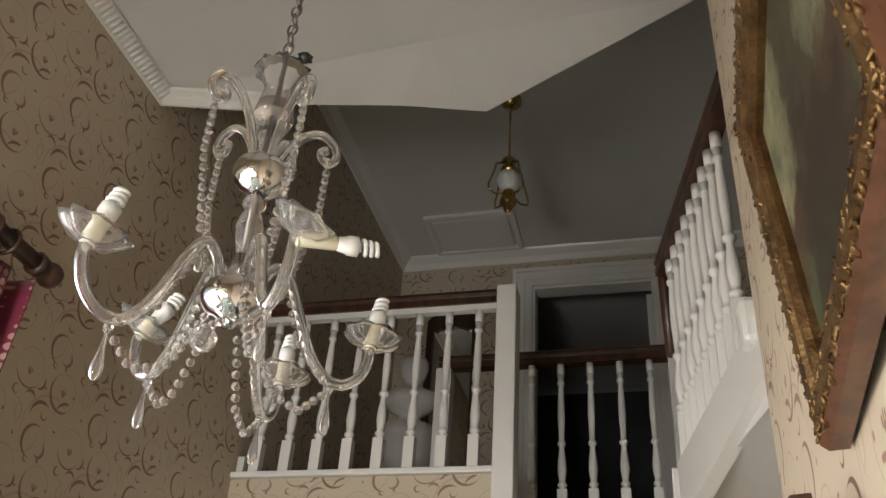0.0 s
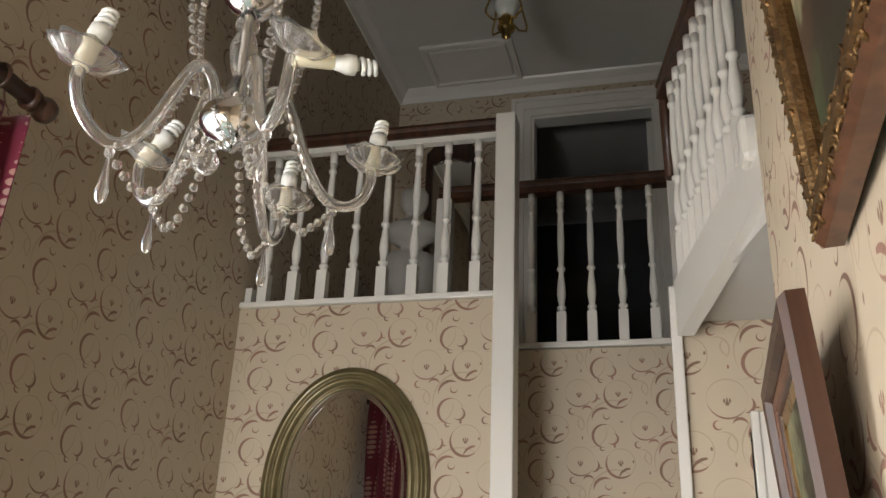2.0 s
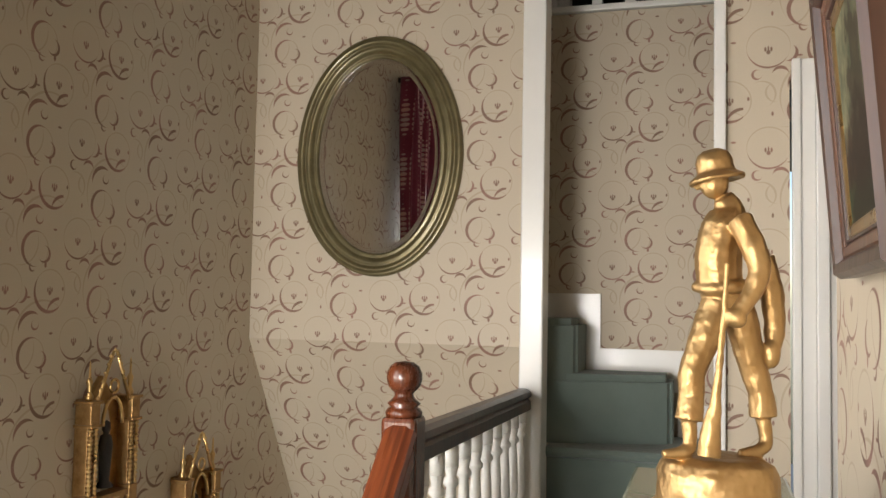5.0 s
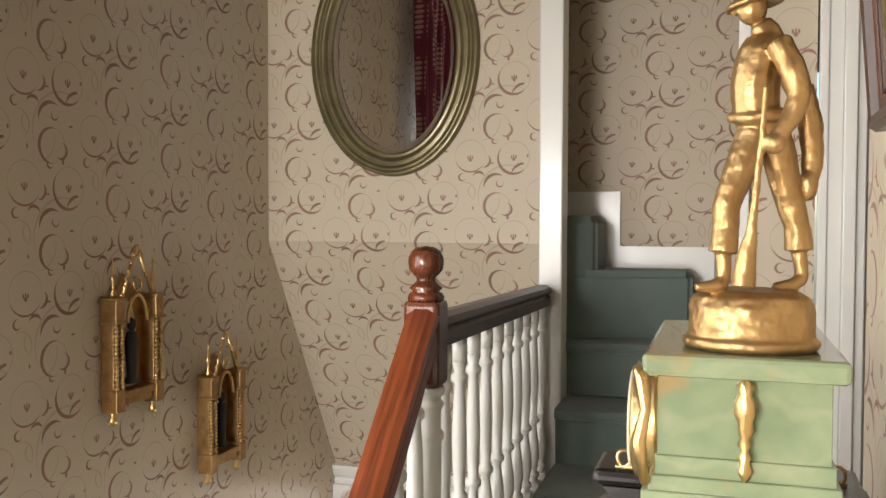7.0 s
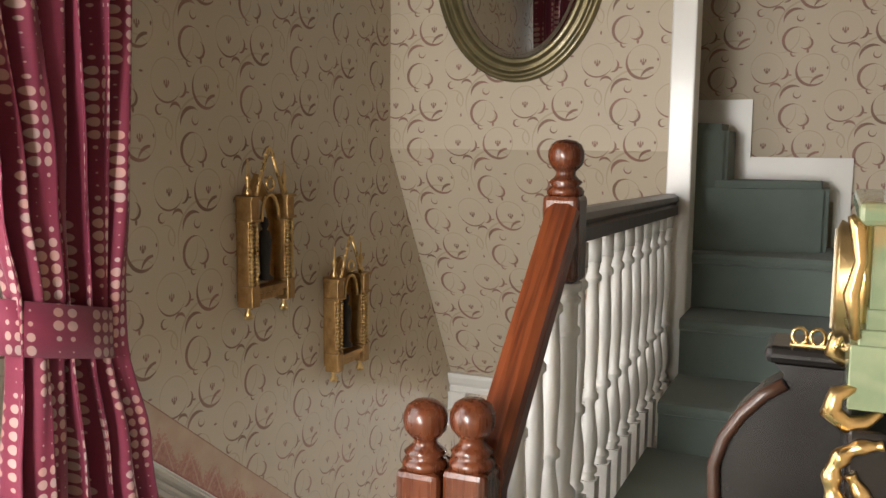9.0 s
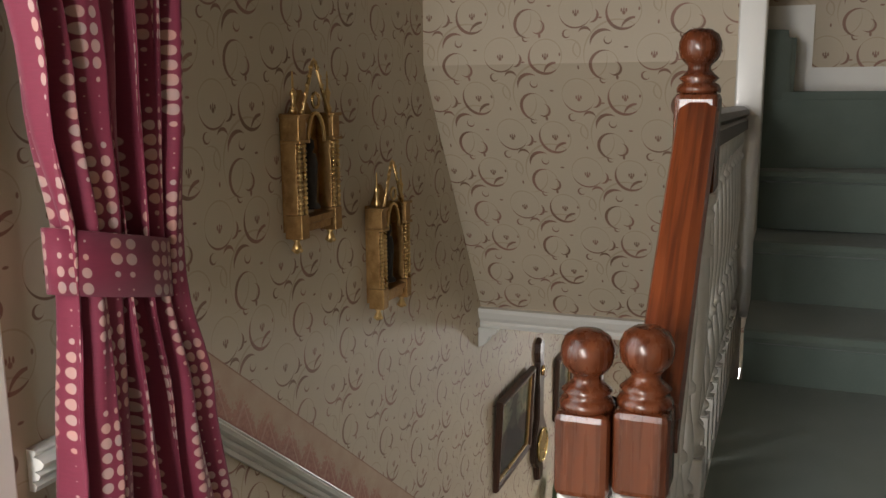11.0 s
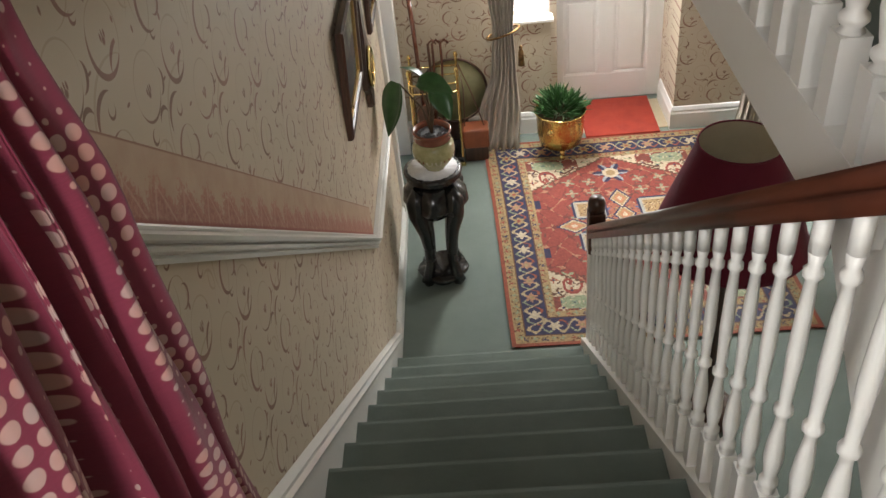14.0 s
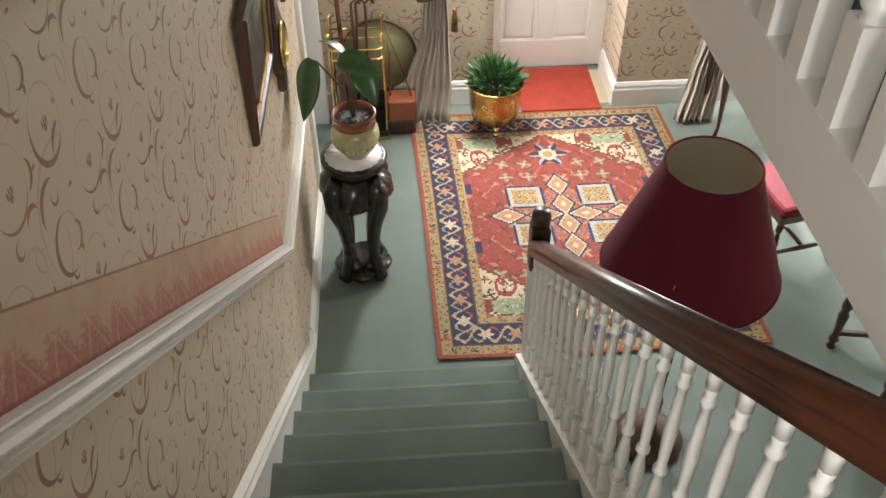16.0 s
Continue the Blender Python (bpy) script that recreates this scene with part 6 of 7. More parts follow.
def rug_colour(x, y):
    w, l = RX1 - RX0, RY1 - RY0
    u, v = abs(x - (RX0 + RX1) / 2), abs(y - (RY0 + RY1) / 2)
    d = min(w / 2 - u, l / 2 - v)
    along = y if (w / 2 - u) < (l / 2 - v) else x
    if d < 0.028:
        return RUST
    if d < 0.085 or 0.245 < d < 0.30:
        c = 0.056 if d < 0.1 else 0.27
        k, h = motif(along, d - c + 0.028, 0.056, 3)
        return GOLD if k == 0 else ((RED, NAVY, GREEN)[int(h * 3)] if k < 3 else BROWN)
    if d < 0.245:
        if d < 0.092 or d > 0.238:
            return BROWN
        m = (d - 0.165) / 0.07
        ph = along / 0.165
        wave = math.sin(2 * math.pi * ph)
        f = ph - math.floor(ph) - 0.5
        s = math.hypot(f * 2.4, m)
        th = math.atan2(m, f * 2.4)
        h = random.Random(int(math.floor(ph)) * 31 + 7).random()
        if s < 0.22:
            return (RUST, CREAM, GOLD)[int(h * 3)]
        if s < 0.50 + 0.16 * math.cos(6 * th):
            return (GOLD, CREAM, (0.42, 0.22, 0.13))[int(h * 3)]
        if abs(m - 0.72 * wave) < 0.16:
            return (0.44, 0.34, 0.20)
        if abs(m + 0.72 * wave) < 0.12:
            return GREEN if wave > 0 else RUST
        return NAVY
    # field: a red lozenge as wide as the field, cream stepped corners, a cross-shaped medallion
    W, L = w / 2 - 0.30, l / 2 - 0.30
    a, b = u / W, v / L
    step_b = math.floor(b * 44) / 44
    edge = step_b + 0.47 * a - 0.985
    if edge > 0:
        if edge < 0.022:
            return BROWN
        if b > 0.845 and a > 0.36:
            ca, cb = (a - 0.74) / 0.2, (b - 0.91) / 0.075
            if max(abs(ca), abs(cb)) < 1 and abs(ca) + abs(cb) < 1.55:
                k, h = motif(u, v, 0.075, 11)
                return GREEN if k == 0 else ((0.20, 0.27, 0.20), NAVY, CREAM)[k - 1]
            k, h = motif(u, v, 0.10, 13)
            return (0.19, 0.045, 0.03) if k == 0 else (CREAM, NAVY, RUST)[k - 1]
        sp = math.hypot((a - 0.80) * 1.1, b - 0.70)
        if abs(sp - 0.075 - 0.02 * math.atan2(b - 0.70, a - 0.80)) < 0.016 or sp < 0.025:
            return RED
        if a < 0.62 and abs(math.sin(a * 17 + 1.2) * 0.028 + 0.80 + 0.10 * (0.62 - a) - b) < 0.013:
            return BROWN
        if edge > 0.05:
            k, h = motif(u, v, 0.105, 5)
            if k:
                return (RUST, RED, GREEN, BROWN)[int(h * 4)] if k == 1 else (NAVY if k == 2 else BROWN)
        return CREAM
    # pendant palmettes at both ends of the lozenge
    top, tt = math.hypot(u, v - L * 0.74), math.atan2(v - L * 0.74, u)
    if top < 0.036:
        return GOLD
    if top < 0.062:
        return CREAM
    if top < 0.100 + 0.035 * math.cos(6 * tt):
        return NAVY if math.sin(tt * 9) > -0.3 else (0.30, 0.33, 0.36)
    # four gold cartouches round the middle
    cu, cv = abs(u - 0.235), abs(v - 0.185)
    if max(cu / 0.125, cv / 0.115) < 1 and cu / 0.125 + cv / 0.115 < 1.7:
        q = max(cu / 0.125, cv / 0.115)
        if q > 0.86:
            return NAVY
        if q > 0.74:
            return (0.34, 0.36, 0.34)
        if q > 0.64:
            return (0.45, 0.37, 0.26)
        k, h = motif(u, v, 0.06, 17)
        return (0.36, 0.235, 0.105) if k == 0 else (BROWN if k > 1 else (0.50, 0.38, 0.21))
    # arms of the cross
    for du, dv in ((u, v - 0.30), (v * 1.0, u - 0.37), (u, v - 0.10), (v, u - 0.13)):
        q = abs(du) / 0.082 + abs(dv) / 0.125
        if q < 0.55:
            return (0.46, 0.20, 0.10) if q > 0.25 else CREAM
        if q < 0.74:
            return GOLD
        if q < 0.86:
            return CREAM
        if q < 1.04:
            return NAVY
    if math.hypot(u, v) < 0.045:
        return (0.40, 0.43, 0.32)
    if u / 0.30 + v / 0.28 < 1.15:
        k, h = motif(u, v, 0.07, 23)
        return (0.36, 0.12, 0.07) if k == 0 else ((GOLD, CREAM, BLUE)[int(h * 3)] if k < 3 else NAVY)
    if a > 0.93 and abs(b - 0.33) < 0.06:
        return NAVY
    # sprays and vines on the red ground
    k, h = motif(u + 0.03, v, 0.15, 29)
    if h > 0.35 and k:
        return ((0.36, 0.27, 0.16), (0.44, 0.22, 0.13), GREEN, (0.26, 0.26, 0.17))[int(h * 3.99)] if k == 1 else ((0.44, 0.32, 0.20) if k == 2 else (0.15, 0.05, 0.035))
    if abs(math.sin(u * 34) + math.sin(v * 29 + 2 * math.sin(u * 17))) < 0.13:
        return (0.40, 0.19, 0.11) if math.sin(u * 60 + v * 47) > 0.2 else (0.17, 0.04, 0.03)
    return RED


def skew(y):
    return 0.085 * (RY1 - y) / (RY1 - RY0)


def make_rug():
    st = 0.0085
    nx, ny = int((RX1 - RX0) / st), int((RY1 - RY0) / st)
    verts, faces, cols = [], [], []
    kn = random.Random(12)
    for j in range(ny + 1):
        for i in range(nx + 1):
            x, y = RX0 + (RX1 - RX0) * i / nx, RY0 + (RY1 - RY0) * j / ny
            verts.append((x + skew(y) + 0.006 * math.sin(y * 2.3) * (1 if i < nx / 2 else 0.5), y + 0.005 * math.sin(x * 3.1), HALL + 0.012 + 0.0015 * math.sin(x * 5 + y * 3)))
    for j in range(ny):
        for i in range(nx):
            faces.append((j * (nx + 1) + i, j * (nx + 1) + i + 1, (j + 1) * (nx + 1) + i + 1, (j + 1) * (nx + 1) + i))
            c = rug_colour(RX0 + (RX1 - RX0) * (i + 0.5) / nx, RY0 + (RY1 - RY0) * (j + 0.5) / ny)
            q = kn.uniform(0.72, 1.12)
            cols += [c[0] * q, c[1] * q, c[2] * q, 1.0] * 4
    me = bpy.data.meshes.new("pile")
    me.from_pydata(verts, [], faces)
    at = me.color_attributes.new("weave", "FLOAT_COLOR", "CORNER")
    at.data.foreach_set("color", np.array(cols, dtype=np.float32))
    me.materials.append(rug_weave)
    return me


rug = thing("rug", "red and navy oriental rug with cream corners and floral border", "rug")
pile = new("woven_face", make_rug())
pile.parent = rug
bm = B()
prism(bm, [(RX0 + 0.012 + skew(RY0), RY0 + 0.008), (RX1 - 0.012 + skew(RY0), RY0 + 0.008), (RX1 - 0.012, RY1 - 0.008), (RX0 + 0.012, RY1 - 0.008)], "z", HALL + 0.001, HALL + 0.0095)
part("backing", bm, red_mat, rug)

mat = tagged(part("door_mat", boxes((-0.53, 0.055, 7.07, 7.66, HALL + 0.008, HALL + 0.026), bevel=0.006), red_mat), "plain red door mat before the front door", "mat")

# ---- carved plant stand, bowl and plant ----
SX, SY = -1.672, 5.50
ps = thing("plant_stand", "black carved wooden plant stand with scrolled legs", "plant stand")
bm = B()
lathe(bm, [(0.0, -1.41), (0.10, -1.41), (0.155, -1.395), (0.172, -1.375), (0.165, -1.362), (0.178, -1.350), (0.176, -1.338), (0.160, -1.335), (0.0, -1.335)], 40, (SX, SY, 0))
part("top", bm, ebony, ps, "round moulded black top")
bm = B()
lathe(bm, [(0.150, -1.62), (0.188, -1.56), (0.178, -1.48), (0.135, -1.43), (0.11, -1.41)], 40, (SX, SY, 0), wob=lambda a, k: 1 + 0.10 * math.cos(4 * a + 0.6) * (1 if k < 3 else 0.3))
part("apron", bm, ebony, ps, "carved scalloped apron")
for k in range(4):
    a = radians(45 + 90 * k)
    ca, sa = math.cos(a), math.sin(a)
    bm = B()
    key = [(0.135, -1.42), (0.165, -1.50), (0.160, -1.60), (0.120, -1.75), (0.100, -1.90), (0.105, -2.02), (0.130, -2.10), (0.150, -2.15), (0.165, -2.155)]
    tube(bm, [(SX + r * ca, SY + r * sa, z) for r, z in key], 0.02, 10, radii=[0.034, 0.062, 0.060, 0.046, 0.036, 0.034, 0.038, 0.042, 0.020])
    lathe(bm, [(0.0, -0.026), (0.022, -0.01), (0.022, 0.01), (0.0, 0.026)], 10, (SX + 0.155 * ca, SY + 0.155 * sa, -2.12))
    part("leg", bm, ebony, ps)
bm = B()
lathe(bm, [(0.0, -2.135), (0.150, -2.135), (0.158, -2.115), (0.150, -2.095), (0.0, -2.095)], 30, (SX, SY, 0), wob=lambda a, k: 1 + 0.08 * math.cos(4 * a))
part("lower_shelf", bm, ebony, ps)
dl = thing("doily", "white lace doily on the plant stand", "doily")
bm = B()
lathe(bm, [(0.0, -1.333), (0.150, -1.333), (0.153, -1.331), (0.0, -1.3305)], 60, (SX, SY, 0), wob=lambda a, k: 1 + 0.025 * math.cos(20 * a))
part("lace", bm, doily, dl)
pot = thing("flower_pot", "green majolica pot with brown rim on a white doily", "flower pot")
bm = B()
lathe(bm, [(0.0, -1.329), (0.060, -1.329), (0.064, -1.318), (0.085, -1.295), (0.118, -1.245), (0.128, -1.205), (0.122, -1.165), (0.106, -1.135)], 36, (SX + 0.02, SY, 0))
part("bowl", bm, majolica, pot, "mottled olive-green bowl")
bm = B()
lathe(bm, [(0.106, -1.134), (0.112, -1.125), (0.104, -1.112), (0.104, -1.090), (0.116, -1.080), (0.114, -1.068), (0.104, -1.070), (0.094, -1.088), (0.094, -1.13)], 36, (SX + 0.02, SY, 0))
part("rim", bm, majolica_rim, pot, "brown glazed rim")
for k in range(14):
    a = 2 * math.pi * k / 14
    bm = B()
    tube(bm, [Vector((SX + 0.02 + (0.122 - 0.02 * abs(math.sin(t))) * math.cos(a + 0.14 * math.cos(t)), SY + (0.122 - 0.02 * abs(math.sin(t))) * math.sin(a + 0.14 * math.cos(t)), -1.235 + 0.026 * math.sin(t))) for t in (2 * math.pi * q / 8 for q in range(8))], 0.005, 5, closed=True)
    part("scale_ornament", bm, majolica_rim if k % 3 == 0 else shade_lining, pot)
bm = B()
lathe(bm, [(0.0, -1.095), (0.06, -1.097), (0.093, -1.10)], 24, (SX + 0.02, SY, 0))
for k in range(70):
    r, a = 0.085 * math.sqrt(random.random()), random.uniform(0, 6.28)
    lathe(bm, [(0.0, -0.006), (0.007, 0.0), (0.0, 0.006)], 5, (SX + 0.02 + r * math.cos(a), SY + r * math.sin(a), -1.092))
part("pebbles", bm, soil, pot, "grey pebbles on the soil")
pl = thing("house_plant", "house plant with three broad dark green leaves", "plant")


def broad_leaf(base, tip, width, droop, parent, twist=0.0):
    base, tip = Vector(base), Vector(tip)
    ax = (tip - base)
    L = ax.length
    d = ax.normalized()
    side = d.cross(Vector((0, 0, 1))).normalized()
    side = (Matrix.Rotation(twist, 3, d) @ side)
    nrm = side.cross(d)
    bm = B()
    rows = []
    n = 12
    for k in range(n + 1):
        f = k / n
        w = width * (math.sin(math.pi * min(1, f * 0.93 + 0.07) ** 0.72) ** 0.9) * 0.5
        c = base + d * L * f + nrm * (droop * L * (f - f * f) * 1.6)
        rows.append([bm.verts.new(c + side * w * s + nrm * (abs(s) * w * 0.35)) for s in (-1, -0.5, 0, 0.5, 1)])
    for u, v in zip(rows, rows[1:]):
        for j in range(4):
            bm.faces.new((u[j], u[j + 1], v[j + 1], v[j])).smooth = True
    ob = part("leaf", bm, leaf_green, parent)
    ob.modifiers.new("thickness", "SOLIDIFY").thickness = 0.0015
    return ob


for k, (mid, end, tip, wd, dr, tw) in enumerate((((-1.69, 5.48, -0.92), (-1.80, 5.42, -0.72), (-1.89, 5.33, -1.0), 0.23, -0.15, 0.25), ((-1.66, 5.50, -0.92), (-1.70, 5.46, -0.74), (-1.50, 5.40, -0.80), 0.13, 0.3, 0.5), ((-1.64, 5.50, -0.95), (-1.62, 5.50, -0.80), (-1.53, 5.40, -0.97), 0.13, 0.2, 0.3),
                                             ((-1.65, 5.52, -0.95), (-1.67, 5.55, -0.78), (-1.80, 5.58, -0.70), 0.11, 0.2, 0.3), ((-1.63, 5.50, -0.95), (-1.58, 5.48, -0.86), (-1.53, 5.44, -0.96), 0.06, 0.1, 0.5))):
    bm = B()
    p0 = Vector((SX + 0.02, SY, -1.095))
    tube(bm, [p0, p0 * 0.5 + Vector(mid) * 0.5, Vector(mid), Vector(end)], 0.006, 7, radii=[0.009, 0.007, 0.006, 0.004])
    part("stem", bm, stem_brown, pl)
    broad_leaf(end, tip, wd, dr, pl, tw)

# ---- brass planter with a bushy plant ----
bp = thing("brass_planter", "hammered brass planter on ball feet with lion masks", "planter")
BX, BY = -0.75, 6.92
bm = B()
lathe(bm, [(0.0, -2.105), (0.12, -2.105), (0.158, -2.075), (0.176, -2.0), (0.180, -1.90), (0.184, -1.83), (0.196, -1.815), (0.192, -1.805), (0.180, -1.812), (0.172, -1.83), (0.165, -1.95)], 48, (BX, BY, 0))
part("bowl", bm, hammered, bp)
for k in range(3):
    a = radians(-90 + 120 * k)
    bm = B()
    tube(bm, [(BX + 0.12 * math.cos(a), BY + 0.12 * math.sin(a), -2.09), (BX + 0.145 * math.cos(a), BY + 0.145 * math.sin(a), -2.12), (BX + 0.14 * math.cos(a), BY + 0.14 * math.sin(a), -2.145)], 0.02, 8, radii=[0.026, 0.018, 0.012])
    lathe(bm, [(0.0, -0.022), (0.018, -0.012), (0.022, 0.0), (0.018, 0.012), (0.0, 0.022)], 12, (BX + 0.145 * math.cos(a), BY + 0.145 * math.sin(a), -2.147))
    part("foot", bm, brass, bp)
for a in (radians(-120), radians(60)):
    bm = B()
    lathe(bm, [(0.0, 0.016), (0.012, 0.014), (0.026, 0.006), (0.030, 0.0)], 12, (BX + 0.178 * math.cos(a), BY + 0.178 * math.sin(a), -1.92), Matrix.Rotation(a, 4, "Z") @ Matrix.Rotation(radians(90), 4, "Y"))
    m_ob = part("mask", bm, brass, bp)
bm = B()
lathe(bm, [(0.0, -1.83), (0.17, -1.84)], 24, (BX, BY, 0))
part("soil", bm, stem_brown, bp)
bush = thing("bushy_plant", "bushy plant of narrow dark green leaves in the planter", "plant")
rr = random.Random(4)
verts, faces = [], []
for k in range(520):
    az, el = rr.uniform(0, 6.283), math.asin(rr.uniform(0.05, 1.0))
    d = Vector((math.cos(az) * math.cos(el), math.sin(az) * math.cos(el), math.sin(el)))
    st = Vector((BX, BY, -1.83)) + Vector((d.x, d.y, d.z * 0.9)) * rr.uniform(0.05, 0.17)
    L = rr.uniform(0.06, 0.11)
    d2 = (d + Vector((rr.uniform(-.5, .5), rr.uniform(-.5, .5), rr.uniform(-.2, .5)))).normalized()
    s = d2.cross(Vector((rr.uniform(-1, 1), rr.uniform(-1, 1), rr.uniform(-1, 1)))).normalized() * 0.011
    n_ = s.cross(d2).normalized() * 0.006
    i0 = len(verts)
    verts += [st, st + d2 * L * 0.45 + s + n_, st + d2 * L, st + d2 * L * 0.45 - s + n_, st + d2 * L * 0.45]
    faces += [(i0, i0 + 1, i0 + 4), (i0 + 1, i0 + 2, i0 + 4), (i0 + 2, i0 + 3, i0 + 4), (i0 + 3, i0, i0 + 4)]
me = bpy.data.meshes.new("leaves")
me.from_pydata(verts, [], faces)
me.materials.append(leaf_green)
ob = new("leaves", me)
ob.parent = bush
tagged(ob, "dense narrow glossy leaves", kind="stuff")
for k in range(5):
    bm = B()
    a = k * 1.257
    tube(bm, [(BX + 0.03 * math.cos(a), BY + 0.03 * math.sin(a), -1.835), (BX + 0.07 * math.cos(a), BY + 0.07 * math.sin(a), -1.72)], 0.006, 6)
    part("stem", bm, stem_brown, bush)

# ---- brass stick stand with oar, olive case and leather box ----
us = thing("umbrella_stand", "brass umbrella stand with ball knobs and a black base", "umbrella stand")
UX0, UX1, UY0, UY1 = -1.86, -1.51, 6.84, 7.10
for x in (UX0, UX1):
    for y in (UY0, UY1):
        bm = B()
        lathe(bm, [(0.016, HALL), (0.016, HALL + 0.02), (0.009, HALL + 0.03), (0.009, -1.80), (0.013, -1.79), (0.013, -1.77), (0.009, -1.76), (0.009, -1.42), (0.015, -1.41), (0.009, -1.40), (0.018, -1.375), (0.010, -1.352), (0.0, -1.348)], 12, (x, y, 0))
        part("post", bm, brass, us)
for z in (-1.46, -1.53):
    bm = B()
    tube(bm, [(UX0, UY0, z), (UX0 + 0.02, UY0 - 0.03, z), (UX1 - 0.02, UY0 - 0.03, z), (UX1, UY0, z), (UX1, UY1, z), (UX0, UY1, z)], 0.008, 8, closed=True)
    part("rail", bm, brass, us)
part("base_tray", boxes((UX0 - 0.01, UX1 + 0.01, UY0 - 0.02, UY1 + 0.01, HALL + 0.03, HALL + 0.075), bevel=0.01), ebony, us, "black enamelled drip tray")
part("base_rim", boxes((UX0 - 0.02, UX1 + 0.02, UY0 - 0.03, UY0 - 0.015, HALL + 0.001, HALL + 0.03), bevel=0.004), brass, us)
oar = thing("oar", "red-brown varnished wooden oar leaning in the stand", "oar")
bm = B()
tube(bm, [(-1.77, 6.98, HALL + 0.078), (-1.80, 7.12, -1.30), (-1.82, 7.19, -0.85)], 0.016, 10, radii=[0.018, 0.016, 0.020])
part("shaft", bm, mahogany, oar)
bm = B()
prism(bm, [(-0.045, 0.0), (0.045, 0.0), (0.055, 0.32), (0.03, 0.36), (-0.03, 0.36), (-0.055, 0.32)], "y", -0.008, 0.008)
ob = part("blade", bm, mid_wood, oar, "flat varnished blade")
ob.matrix_basis = pose(-1.775, 7.0, HALL + 0.08, -4, 0, 10)
for k, (x, lean) in enumerate(((-1.72, 0.05), (-1.68, -0.02), (-1.65, 0.04))):
    st_ = thing("walking_stick", "slim brown wooden walking stick in the stand", "walking stick", "walking sticks")
    bm = B()
    tube(bm, [(x, 6.95, HALL + 0.076), (x + lean, 6.98, -1.36), (x + lean, 6.98, -1.22), (x + lean + 0.03, 6.98, -1.19), (x + lean + 0.06, 6.98, -1.22)], 0.010, 8)
    part("stick", bm, mid_wood if k % 2 else mahogany, st_)
bj = thing("round_case", "round olive instrument case with dark rim leaning on the wall", "case")
bm = B()
lathe(bm, [(0.0, 0.0), (0.25, 0.0), (0.25, 0.05), (0.0, 0.055)], 40)
ob = part("body", bm, green_glass_cloth, bj)
ob.matrix_basis = pose(-1.545, 7.19, -1.70, 84, 0, 0)
bm = B()
tube(bm, [(0.255 * math.cos(a), 0.255 * math.sin(a), 0.05) for a in (2 * math.pi * k / 40 for k in range(40))], 0.010, 6, closed=True)
ob = part("rim", bm, dark_wood, bj)
ob.matrix_basis = pose(-1.545, 7.19, -1.70, 84, 0, 0)
part("neck", boxes((-1.64, -1.45, 7.12, 7.2, HALL + 0.001, -1.93), bevel=0.01), dark_wood, bj)
lb = thing("leather_box", "tan leather box with a carrying strap on the carpet", "box")
part("body", boxes((-1.50, -1.30, 6.86, 7.02, HALL + 0.12, -1.90), bevel=0.015), tan_leather, lb)
part("base", boxes((-1.49, -1.31, 6.87, 7.01, HALL, HALL + 0.12), bevel=0.008), dark_wood, lb)
bm = B()
tube(bm, [(-1.48, 6.94, -1.905), (-1.47, 6.98, -1.6), (-1.50, 7.05, -1.42), (-1.42, 7.0, -1.62), (-1.33, 6.94, -1.905)], 0.005, 6)
part("strap", bm, mid_wood, lb)

# ---- cream hall curtains ----


def hall_curtain(tab, y, name_label, mid, folds=7):
    ob = thing("curtain", name_label, "curtain", "cream hall curtains")

    def fn(s, t):
        z = tab[0][0] + t * (tab[-1][0] - tab[0][0])
        a, b, out = lerp_table(tab, z)
        return (a + (b - a) * s, y - out + 0.030 * math.sin(s * 2 * math.pi * folds + 0.8 * math.sin(z * 2.3)) + 0.012 * math.sin(s * 29 + z * 4), z)
    grid_sheet("cloth", fn, 90, 40, cream_cloth, ob)
    bm = B()
    tube(bm, [(mid[0] + 0.12 * math.cos(a), y - 0.02 + 0.065 * math.sin(a), mid[1] + 0.04 * math.cos(a)) for a in (2 * math.pi * k / 20 for k in range(20))], 0.009, 7, closed=True)
    part("tie_cord", bm, old_gilt, ob, "twisted gold tie cord")
    bm = B()
    lathe(bm, [(0.006, 0.0), (0.016, -0.01), (0.012, -0.03), (0.020, -0.05), (0.026, -0.16), (0.0, -0.165)], 12, (mid[0] + 0.125, y - 0.05, mid[1] - 0.10))
    part("tassel", bm, old_gilt, ob, "dull gold tassel")
    return ob


hall_curtain([(HALL + 0.012, -1.44, -1.06, 0.14), (-1.9, -1.36, -1.04, 0.08), (-1.5, -1.24, -1.06, 0.04), (-1.22, -1.22, -1.07, 0.03), (-0.8, -1.26, -1.04, 0.04), (0.45, -1.32, -1.0, 0.04)], 7.14, "cream brocade curtain gathered with a cord, its hem on the carpet", (-1.145, -1.24))
hall_curtain([(HALL + 0.012, 0.54, 0.82, 0.18), (-1.9, 0.62, 0.86, 0.10), (-1.5, 0.70, 0.90, 0.04), (-1.22, 0.72, 0.90, 0.03), (-0.8, 0.68, 0.94, 0.04), (0.45, 0.62, 0.98, 0.04)], 7.06, "cream brocade curtain gathered beside the wide window", (0.81, -1.24))
w3 = tagged(new("window_3"), "wide white hall window with clear panes", kind="structure")
